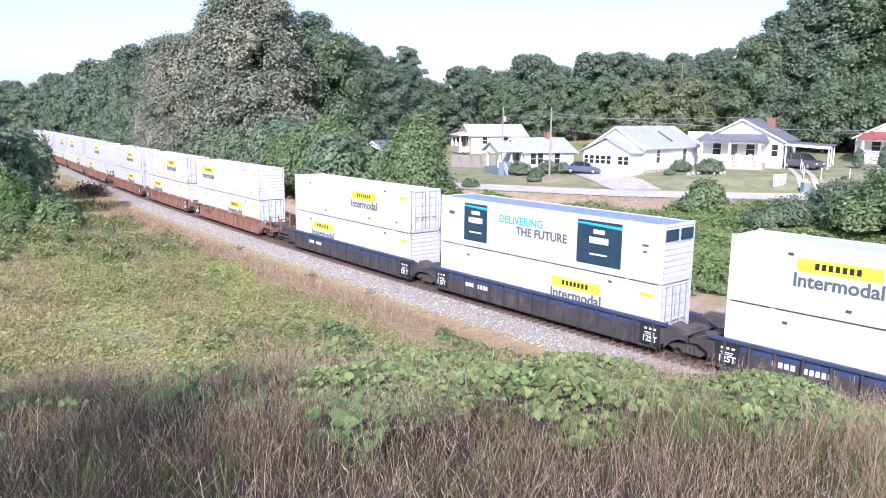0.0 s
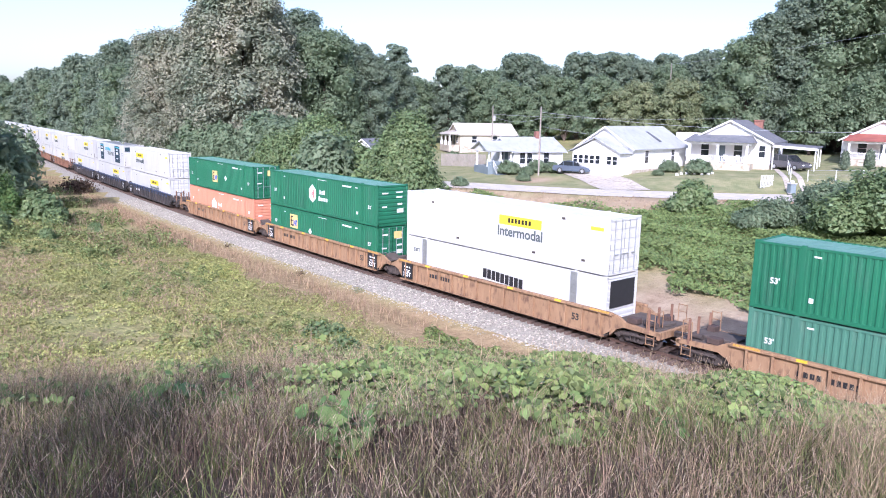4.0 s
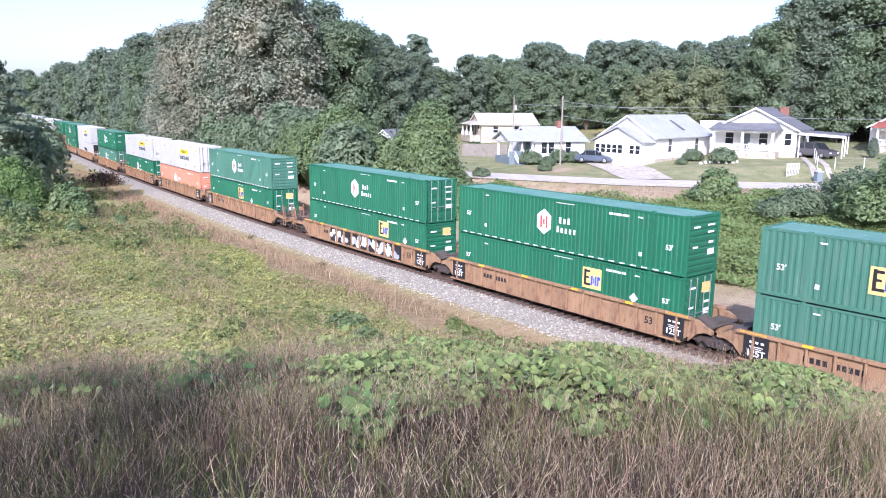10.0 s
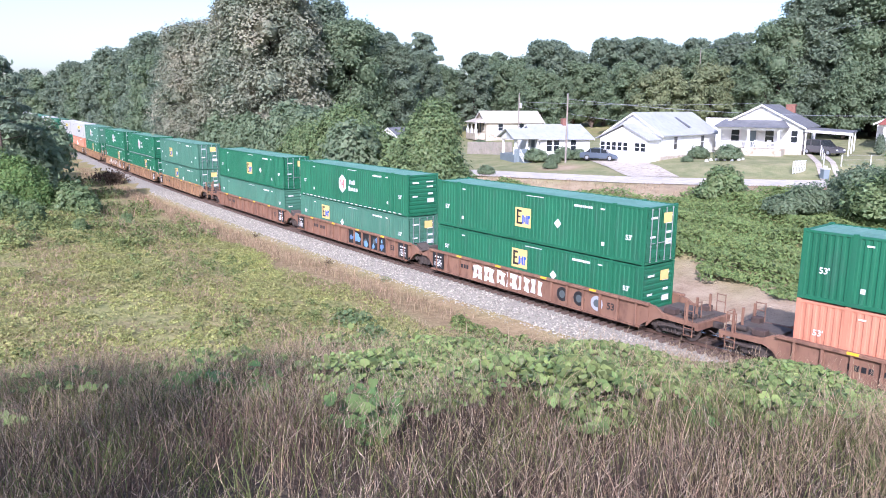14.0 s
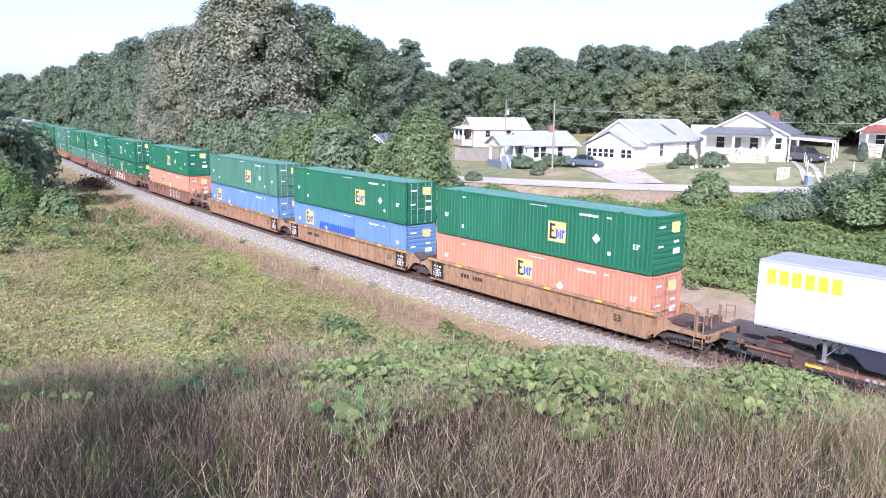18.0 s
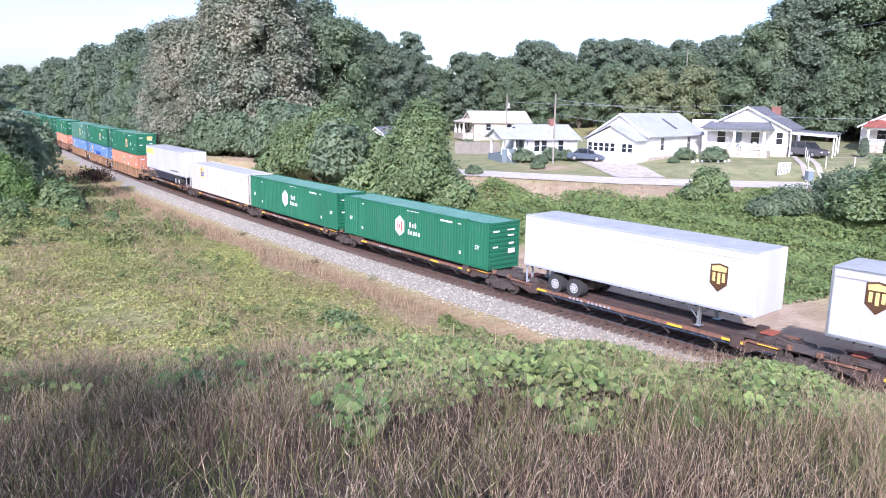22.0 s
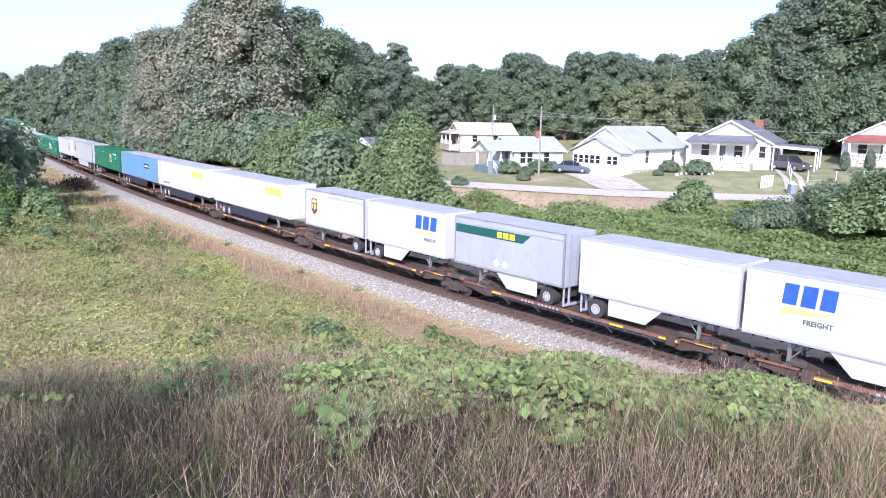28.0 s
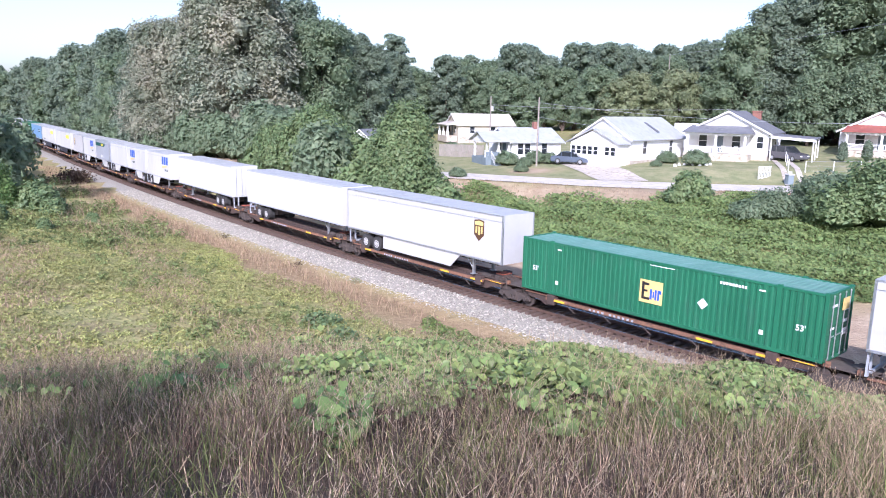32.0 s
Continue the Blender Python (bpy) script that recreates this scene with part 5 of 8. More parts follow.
def strip(name, pts_left, pts_right, lift, material, label, category):
    v, f = [], []
    for (a, b), (c, d) in zip(pts_left, pts_right):
        v += [(a, b, gz(a, b) + lift), (c, d, gz(c, d) + lift)]
    for i in range(len(pts_left) - 1):
        f.append((2 * i, 2 * i + 1, 2 * i + 3, 2 * i + 2))
    me = bpy.data.meshes.new(name)
    me.from_pydata(v, [], f)
    ob = linked(name, me, material)
    return tagged(ob, label, category, kind="structure")


rx = np.arange(-8, 130, 2.0)
ry = road_y(rx)
strip("road", list(zip(rx, ry - 3.9)), list(zip(rx, ry + 2.9)), 0.05, ASPHALT, "pale sun-bleached asphalt lane past the houses", "road")


def driveway(x0, y0, x1, y1, w):
    d = Vector((x1 - x0, y1 - y0)).normalized()
    n = Vector((-d.y, d.x)) * w / 2
    k = 12
    ps = [Vector((x0 + (x1 - x0) * i / k, y0 + (y1 - y0) * i / k)) for i in range(k + 1)]
    strip("driveway", [tuple(p + n) for p in ps], [tuple(p - n) for p in ps], 0.07, CONCRETE, "worn concrete driveway from the lane to a house", "driveway")


driveway(20.6, 78.2, 18.6, 93, 5.2)
driveway(37.2, 76.5, 42.5, 92, 0.6)
driveway(38.8, 76.5, 44.1, 92, 0.6)


def place(ob, x, y, z, deg, s=1.0):
    ob.matrix_basis = pose(x, y, z, 0, 0, deg) @ Matrix.Diagonal((s, s, s, 1))
    return ob


def win(parent, x, y, z, w, h, axis="x", out=-1):
    """A framed sash window on a wall; axis is the way that the wall runs."""
    def fr(bm):
        t = 0.06
        for a, b, c, d in ((-w / 2 - t, -t, w / 2 + t, 0), (-w / 2 - t, h, w / 2 + t, h + t), (-w / 2 - t, 0, -w / 2, h), (w / 2, 0, w / 2 + t, h), (-w / 2, h / 2 - 0.025, w / 2, h / 2 + 0.025)):
            if axis == "x":
                box(bm, x + a, y + out * 0.05, z + b, x + c, y - out * 0.02, z + d)
            else:
                box(bm, x + out * 0.05, y + a, z + b, x - out * 0.02, y + c, z + d)
    wf = part("window", *[(lambda b: (fr(b), b)[1])(B())], SIDING, parent)
    bm = B()
    if axis == "x":
        box(bm, x - w / 2, y + out * 0.015, z, x + w / 2, y - out * 0.01, z + h)
    else:
        box(bm, x + out * 0.015, y - w / 2, z, x - out * 0.01, y + w / 2, z + h)
    part("pane", bm, GLASS_DARK, wf, "dark reflecting pane")


def gable_body(t, w, L, hw, hr, wall, roof, over=0.45, hip=False, base=0.5):
    """Walls and a ridge roof; front gable at x 0..w along -y? Local: x across the gable (0..w), y along the ridge (0..L)."""
    bm = prism(B(), [(0, -0.6), (w, -0.6), (w, hw), (w / 2, hw + hr if not hip else hw), (0, hw)] if not hip else [(0, -0.6), (w, -0.6), (w, hw), (0, hw)], "y", 0, L)
    part("wall", bm, wall, t)
    k = hr / (w / 2)
    for s in (0, 1):
        bm = B()
        xo, zo = (-over, hw - k * over) if s == 0 else (w + over, hw - k * over)
        y0, y1 = -over, L + over
        i0, i1 = (w / 2 - over, L - w / 2 + over) if hip else (y0, y1)
        v = [bm.verts.new(p) for p in ((xo, y0, zo), (xo, y1, zo), (w / 2, i1, hw + hr), (w / 2, i0, hw + hr))]
        v2 = [bm.verts.new(p.co + Vector((0, 0, 0.12))) for p in v]
        bm.faces.new(v), bm.faces.new(v2[::-1])
        for i in range(4):
            bm.faces.new((v[i], v2[i], v2[(i + 1) % 4], v[(i + 1) % 4]))
        bmesh.ops.recalc_face_normals(bm, faces=bm.faces)
        part("roof", bm, roof, t)
    if hip:
        for y0, i0 in ((-over, w / 2 - over), (L + over, L - w / 2 + over)):
            bm = B()
            v = [bm.verts.new(p) for p in ((-over, y0, hw - k * over), (w + over, y0, hw - k * over), (w / 2, i0, hw + hr))]
            v2 = [bm.verts.new(p.co + Vector((0, 0, 0.12))) for p in v]
            bm.faces.new(v), bm.faces.new(v2[::-1])
            for i in range(3):
                bm.faces.new((v[i], v2[i], v2[(i + 1) % 3], v[(i + 1) % 3]))
            bmesh.ops.recalc_face_normals(bm, faces=bm.faces)
            part("roof", bm, roof, t)
    else:
        for y in (-over, L + over - 0.05):
            for s in (0, 1):
                xo = -over if s == 0 else w + over
                bm = prism(B(), [(xo, hw - k * over - 0.1), (xo, hw - k * over + 0.1), (w / 2, hw + hr + 0.1), (w / 2, hw + hr - 0.1)], "y", y - 0.02, y + 0.05)
                part("barge_board", bm, SIDING, t)
    part("foundation", box(B(), -0.03, -0.03, -2.2, w + 0.03, L + 0.03, 0.25), CONCRETE, t, "stained masonry foundation")


def porch(t, x0, x1, y0, y1, zf, zr, roof, posts, wall=None, rail=True, pitch=0.35, deck=CONCRETE):
    """A porch before a wall: deck, posts, sloping roof, rail. Runs from y0 (outer edge) to y1 (wall)."""
    part("porch_deck", box(B(), x0, y0, -0.9, x1, y1, zf), deck, t, "raised porch floor")
    n = len(posts)
    for px in posts:
        bm = box(B(), px - 0.28, y0 + 0.02, zf, px + 0.28, y0 + 0.55, zf + 0.85, 0.02)
        part("pier", bm, SIDING, t, "white porch pier")
        bm = box(B(), px - 0.14, y0 + 0.12, zf + 0.85, px + 0.14, y0 + 0.42, zr - 0.05, 0.02)
        part("post", bm, SIDING, t)
    part("beam", box(B(), x0, y0 + 0.05, zr - 0.3, x1, y0 + 0.45, zr), SIDING, t)
    bm = B()
    o = 0.35
    v = [bm.verts.new(p) for p in ((x0 - o, y0 - o, zr), (x1 + o, y0 - o, zr), (x1 + o - 0.7, y1, zr + (y1 - y0) * pitch), (x0 - o + 0.7, y1, zr + (y1 - y0) * pitch), (x0 - o, y1, zr), (x1 + o, y1, zr))]
    for q in ((0, 1, 2, 3), (0, 3, 4), (1, 5, 2), (0, 4, 5, 1), (4, 3, 2, 5)):
        bm.faces.new([v[i] for i in q])
    bmesh.ops.recalc_face_normals(bm, faces=bm.faces)
    part("porch_roof", bm, roof, t)
    if rail:
        for a, b in zip(posts, posts[1:]):
            bm = box(B(), a + 0.28, y0 + 0.2, zf + 0.75, b - 0.28, y0 + 0.28, zf + 0.83)
            box(bm, a + 0.28, y0 + 0.2, zf + 0.1, b - 0.28, y0 + 0.28, zf + 0.16)
            part("rail", bm, SIDING, t)
            k = int((b - a) / 0.28)
            for i in range(1, k):
                x = a + 0.28 + (b - a - 0.56) * i / k
                part("baluster", box(B(), x - 0.025, y0 + 0.21, zf + 0.14, x + 0.025, y0 + 0.27, zf + 0.77), SIDING, t)


def door(t, x, y, z, h=2.05):
    part("door", box(B(), x - 0.45, y - 0.03, z, x + 0.45, y + 0.02, z + h), BLUEGREY, t, "dark panelled front door")


def house_white():
    t = tagged(new("house"), "white one-storey house with a pale metal gable roof", "house", group="houses along the lane")
    w, L = 7.6, 13.0
    gable_body(t, w, L, 2.9, 2.35, SIDING, ROOF_PALE)
    # closed-in porch over the front
    bm = prism(B(), [(0.8, -0.5), (7.4, -0.5), (7.4, 2.3), (4.1, 3.8), (0.8, 2.3)], "y", -2.6, 0.0)
    part("porch_wall", bm, SIDING, t)
    for s in (0, 1):
        bm = B()
        xo = 0.4 if s == 0 else 7.8
        v = [bm.verts.new(p) for p in ((xo, -3.0, 2.2), (xo, 0.0, 2.2), (4.1, 0.0, 3.95), (4.1, -3.0, 3.95))]
        v2 = [bm.verts.new(p.co + Vector((0, 0, 0.1))) for p in v]
        bm.faces.new(v), bm.faces.new(v2[::-1])
        for i in range(4):
            bm.faces.new((v[i], v2[i], v2[(i + 1) % 4], v[(i + 1) % 4]))
        bmesh.ops.recalc_face_normals(bm, faces=bm.faces)
        part("porch_roof", bm, ROOF_PALE, t)
    for i in range(8):
        x = 1.25 + i * 0.80
        if i != 5:
            win(t, x, -2.6, 0.9, 0.58, 0.95)
    part("door", box(B(), 4.85, -2.66, 0.0, 5.65, -2.58, 2.0), PALEGREY, t, "pale porch door")
    for y in (3.2, 9.6):
        win(t, w, y, 1.0, 0.8, 1.5, axis="y", out=1)
    part("roof_patch", box(B(), -0.02, -0.3, 0, 0.02, 0.3, 0.04), ROOF_DARK, t).matrix_basis = pose(w * 0.78, 7.5, 4.1, 0, 29, 0) @ Matrix.Diagonal((60, 1, 1, 1))
    return place(t, 18.6, 94.6, gz(21, 92) + 0.25, -46)


def house_porch():
    t = tagged(new("house"), "white one-storey house with a grey roof, columned porch and brick chimney", "house", group="houses along the lane")
    w, L = 9.6, 11.5
    gable_body(t, w, L, 3.1, 2.5, SIDING, ROOF_DARK)
    porch(t, 0.1, 7.8, -2.5, 0.0, 0.45, 2.95, ROOF_DARK, (0.5, 3.9, 7.3))
    door(t, 3.9, 0.0, 0.45)
    for x in (1.9, 5.9):
        win(t, x, 0.0, 1.15, 0.95, 1.5)
    win(t, 8.7, 0.0, 1.2, 0.7, 1.4)
    for y in (2.5, 6.5, 9.5):
        win(t, w, y, 1.2, 0.9, 1.4, axis="y", out=1)
    bm = box(B(), 5.9, 10.2, 3.6, 7.0, 11.2, 5.75, 0.03)
    box(bm, 5.82, 10.12, 5.55, 7.08, 11.28, 5.7)
    part("chimney", bm, BRICK, t, "red brick chimney")
    # lean-to carport on posts
    bm = B()
    v = [bm.verts.new(p) for p in ((w, 0.3, 2.75), (w + 5.2, 0.3, 2.45), (w + 5.2, 7.5, 2.45), (w, 7.5, 2.75))]
    v2 = [bm.verts.new(p.co + Vector((0, 0, 0.14))) for p in v]
    bm.faces.new(v), bm.faces.new(v2[::-1])
    for i in range(4):
        bm.faces.new((v[i], v2[i], v2[(i + 1) % 4], v[(i + 1) % 4]))
    bmesh.ops.recalc_face_normals(bm, faces=bm.faces)
    part("carport_roof", bm, ROOF_DARK, t, "flat dark carport roof")
    part("fascia", prism(B(), [(w, 2.5), (w + 5.25, 2.2), (w + 5.25, 2.48), (w, 2.78)], "y", 0.2, 0.27), SIDING, t, "white fascia board of the carport")
    for x, y in ((w + 0.3, 0.5), (w + 5.0, 0.5), (w + 5.0, 3.9), (w + 5.0, 7.2)):
        part("carport_post", box(B(), x - 0.07, y - 0.07, -0.5, x + 0.07, y + 0.07, 2.6), SIDING, t, "white carport post")
    # wing behind on the other side
    part("wing", prism(B(), [(3.0, -0.5), (9.0, -0.5), (9.0, 2.8), (3.0, 3.9)], "y", 0, 3.2), SIDING, t).matrix_basis = pose(0, 2.5, 0, 0, 0, 90)
    return place(t, 33.2, 96.6, gz(37, 94) + 0.35, -32)


def house_small():
    """Ridge along local y; the long wall at x = w looks towards the lane, the porch stands before the end at y = 0."""
    t = tagged(new("house"), "small white house with a pale roof and blue-grey porch", "house", group="houses along the lane")
    w, L = 7.0, 7.0
    gable_body(t, w, L, 2.55, 1.55, SIDING, ROOF_PALE)
    for y in (1.2, 2.2, 4.6):
        win(t, w, y, 0.95, 0.75, 1.35, axis="y", out=1)
    win(t, 4.0, L, 1.0, 0.8, 1.2, out=1)
    part("chimney", box(B(), 3.3, 4.6, 3.6, 4.0, 5.3, 4.95, 0.03), BRICK, t, "weathered brick chimney")
    # roofed porch with posts, board skirt and steps
    part("porch_deck", box(B(), 2.6, -3.6, -0.9, w, 0.0, 0.55), BLUEGREY, t, "raised porch floor")
    for y in (-3.35, -1.75, -0.3):
        part("pier", box(B(), w - 0.5, y - 0.22, 0.55, w - 0.06, y + 0.22, 1.45, 0.02), SIDING, t, "white porch pier")
        part("post", box(B(), w - 0.38, y - 0.12, 1.45, w - 0.16, y + 0.12, 2.45, 0.02), SIDING, t)
    part("post", box(B(), 2.8, -3.45, 0.55, 3.05, -3.2, 2.45, 0.02), SIDING, t)
    part("beam", box(B(), w - 0.4, -3.6, 2.4, w - 0.1, 0.0, 2.6), SIDING, t)
    part("beam", box(B(), 2.6, -3.6, 2.4, w - 0.1, -3.35, 2.6), SIDING, t)
    for s in (0, 1):
        bm = B()
        xo = 2.2 if s == 0 else w + 0.45
        v = [bm.verts.new(p) for p in ((xo, -4.0, 2.5), (xo, 0.0, 2.5), (4.85, 0.0, 3.65), (4.85, -4.0, 3.65))]
        v2 = [bm.verts.new(p.co + Vector((0, 0, 0.1))) for p in v]
        bm.faces.new(v), bm.faces.new(v2[::-1])
        for i in range(4):
            bm.faces.new((v[i], v2[i], v2[(i + 1) % 4], v[(i + 1) % 4]))
        bmesh.ops.recalc_face_normals(bm, faces=bm.faces)
        part("porch_roof", bm, ROOF_PALE, t)
    part("porch_gable", prism(B(), [(2.5, 2.5), (w + 0.15, 2.5), (4.85, 3.6)], "y", -3.62, -3.5), SIDING, t)
    for k in range(11):
        y = -3.6 + k * 0.32
        part("porch_board", box(B(), w, y, -0.5, w + 0.05, y + 0.29, 1.25), BLUEGREY, t, "blue-grey porch board")
    bm = B()
    for k in range(5):
        box(bm, w + 0.05 + 0.28 * k, -2.9, -0.9, w + 0.05 + 0.28 * (k + 1), -1.8, 0.42 - 0.17 * k)
    part("steps", bm, BLUEGREY, t)
    for y in (-2.95, -1.75):
        part("stair_rail", cyl(B(), (w + 0.1, y, 1.35), (w + 1.5, y, 0.5), 0.04, seg=6), SIDING, t)
        for k in range(5):
            part("baluster", box(B(), w + 0.2 + 0.28 * k, y - 0.02, 0.4 - 0.17 * k, w + 0.24 + 0.28 * k, y + 0.02, 1.28 - 0.17 * k), SIDING, t)
    part("door", box(B(), 4.4, -0.06, 0.55, 5.3, -0.01, 2.5), BLUEGREY, t, "dark panelled front door")
    win(t, 3.4, 0.0, 1.1, 0.8, 1.2)
    return place(t, 8.0, 101.6, gz(11, 97) + 0.05, -70)


def house_cream():
    t = tagged(new("house"), "cream one-storey house with a tan hipped roof up the slope", "house", group="houses along the lane")
    gable_body(t, 8.0, 12.0, 2.7, 2.1, CREAM, ROOF_TAN, hip=False)
    porch(t, 0.4, 7.2, -2.2, 0.0, 0.4, 2.6, ROOF_TAN, (0.8, 3.8, 6.8), rail=False)
    door(t, 3.8, 0, 0.4)
    for x in (1.9, 5.8):
        win(t, x, 0.0, 1.0, 1.0, 1.3)
    for y in (3, 7.5):
        win(t, 8.0, y, 1.0, 1.0, 1.3, axis="y", out=1)
    return place(t, 3.0, 132.3, 5.6, -75, 0.82)


def house_red():
    t = tagged(new("house"), "white house with a red porch roof and pink gable", "house", group="houses along the lane")
    gable_body(t, 9.0, 10.5, 3.0, 2.4, SIDING, mat("pinkish_shingles", (0.45, 0.36, 0.33), (0.38, 0.30, 0.27), rough=0.9, scale=1))
    porch(t, 0.6, 9.2, -2.6, 0.0, 0.5, 2.8, ROOF_RED, (1.0, 4.9, 8.8))
    door(t, 4.9, 0, 0.5)
    for x in (2.4, 7.2):
        win(t, x, 0.0, 1.1, 1.0, 1.5)
    return place(t, 53.9, 98.5, gz(55, 96) + 0.3, -32)


def shed_white():
    t = tagged(new("shed"), "small white outbuilding half hidden by the trees", "shed")
    gable_body(t, 4.0, 6.0, 2.4, 1.4, SIDING, ROOF_DARK)
    win(t, 2.0, 0, 1.0, 0.8, 0.9)
    return place(t, -11.5, 108, gz(-10, 108) + 0.2, -30)


house_white(), house_porch(), house_small(), house_cream(), house_red(), shed_white()


def pole(x, y, top, bar=True, can=False):
    t = tagged(new("utility_pole"), "weathered wooden utility pole beside the houses", "utility pole", group="utility poles")
    part("shaft", cyl(B(), (0, 0, -0.6), (0, 0, top), 0.12, 0.085, 10), WOOD_GREY, t)
    if bar:
        part("insulator", cyl(B(), (0, 0, top), (0, 0, top + 0.18), 0.05, 0.03, 8), PALEGREY, t)
    if can:
        part("transformer", cyl(B(), (0.3, 0, top - 2.2), (0.3, 0, top - 1.4), 0.2, seg=12), PALEGREY, t, "pale grey transformer can")
    return place(t, x, y, gz(x, y), 20)


pole(13.0, 91.0, 8.1), pole(9.6, 121.0, 7.6, can=True), pole(46.7, 150.0, 15.0)


def wire(a, b, sag):
    cu = bpy.data.curves.new("wire", "CURVE")
    cu.dimensions, cu.bevel_depth = "3D", 0.016
    sp = cu.splines.new("POLY")
    n = 16
    sp.points.add(n)
    for i in range(n + 1):
        f = i / n
        p = Vector(a).lerp(Vector(b), f)
        sp.points[i].co = (p.x, p.y, p.z - sag * 4 * f * (1 - f), 1)
    ob = new("overhead_wire", cu)
    me = bpy.data.meshes.new_from_object(ob.evaluated_get(bpy.context.evaluated_depsgraph_get()))
    bpy.data.objects.remove(ob)
    bpy.data.curves.remove(cu)
    # grey instead of black: the sunlit paleness of the wire is in its colour
    tagged(linked("overhead_wire", me, GREY), "thin overhead wire between poles, pale as if sunlit", "wire", group="overhead wires")


g1, g2 = gz(13, 91), gz(9.6, 121)
wire((13.0, 91.0, g1 + 7.6), (75, 86, g1 + 7.4), 1.6)
wire((13.0, 91.0, g1 + 6.9), (9.6, 121, g2 + 6.2), 0.7)
wire((13.0, 91.0, g1 + 5.9), (34, 99, g1 + 4.2), 0.4)
wire((9.6, 121.0, g2 + 6.4), (70, 120, g2 + 8), 1.0)
wire((46.7, 150.0, gz(46.7, 150) + 15.0), (72, 48, 25.5), 0.9)


def car(name, paint, label, suv=False):
    """A parked car along +x, wheels, glass and lamps as parts."""
    t = tagged(new(name), label, "car")
    L, w, hb, hr = (4.7, 0.9, 0.92, 1.45) if not suv else (4.8, 0.95, 1.05, 1.75)
    bm = prism(B(), [(-L / 2, 0.35), (-L / 2 + 0.1, 0.25), (L / 2 - 0.1, 0.25), (L / 2, 0.4), (L / 2 - 0.05, hb - 0.25), (L / 2 - 0.9, hb - 0.02), (-L / 2 + 0.5, hb + 0.03), (-L / 2, hb - 0.05)], "y", -w, w)
    bmesh.ops.bevel(bm, geom=bm.edges[:], offset=0.07, segments=2, affect="EDGES")
    body = part("body", bm, paint, t, smooth=False)
    cab = [(-1.75, hb - 0.02), (L / 2 - 1.15, hb - 0.05), (0.35, hr), (-0.95 if not suv else -1.7, hr)]
    bm = prism(B(), cab, "y", -w + 0.12, w - 0.12)
    bmesh.ops.bevel(bm, geom=bm.edges[:], offset=0.06, segments=2, affect="EDGES")
    part("cabin", bm, GLASS_DARK, t, "dark glazed cabin")
    part("car_roof", box(B(), cab[3][0] + 0.05, -w + 0.17, hr - 0.04, cab[2][0], w - 0.17, hr + 0.02, 0.015), paint, t)
    for s in (-1, 1):
        for x in (-1.0, 0.25):
            part("pillar", prism(B(), [(x - 0.05, hb), (x + 0.05, hb), (x + 0.02, hr), (x - 0.08, hr)], "y", s * (w - 0.10), s * (w - 0.16)), paint, t)
        for x in (-1.4, 1.42):
            wh = part("wheel", cyl(B(), (x, s * (w - 0.18), 0.33), (x, s * (w + 0.02), 0.33), 0.33, seg=18), RUBBER, t)
            part("hub_cap", cyl(B(), (x, s * (w + 0.01), 0.33), (x, s * (w + 0.035), 0.33), 0.2, seg=14), ALU, wh)
        part("headlight", box(B(), L / 2 - 0.12, s * 0.5, 0.58, L / 2 + 0.005, s * 0.82, 0.72, 0.03), LETTER_WHITE, t, "clear headlight")
        part("tail_light", box(B(), -L / 2 - 0.005, s * 0.5, 0.66, -L / 2 + 0.1, s * 0.82, 0.82, 0.02), RED_LAMP, t, "red tail light")
    return t


def parked():
    place(car("sedan", CAR_BLUE, "slate-blue sedan parked on a concrete driveway"), 17.3, 91.6, gz(17.3, 91.6) + 0.08, -28)
    place(car("suv", CAR_DARK, "grey SUV parked before a white carport", True), 43.6, 90.9, gz(43.6, 90.9) + 0.08, -62)


parked()


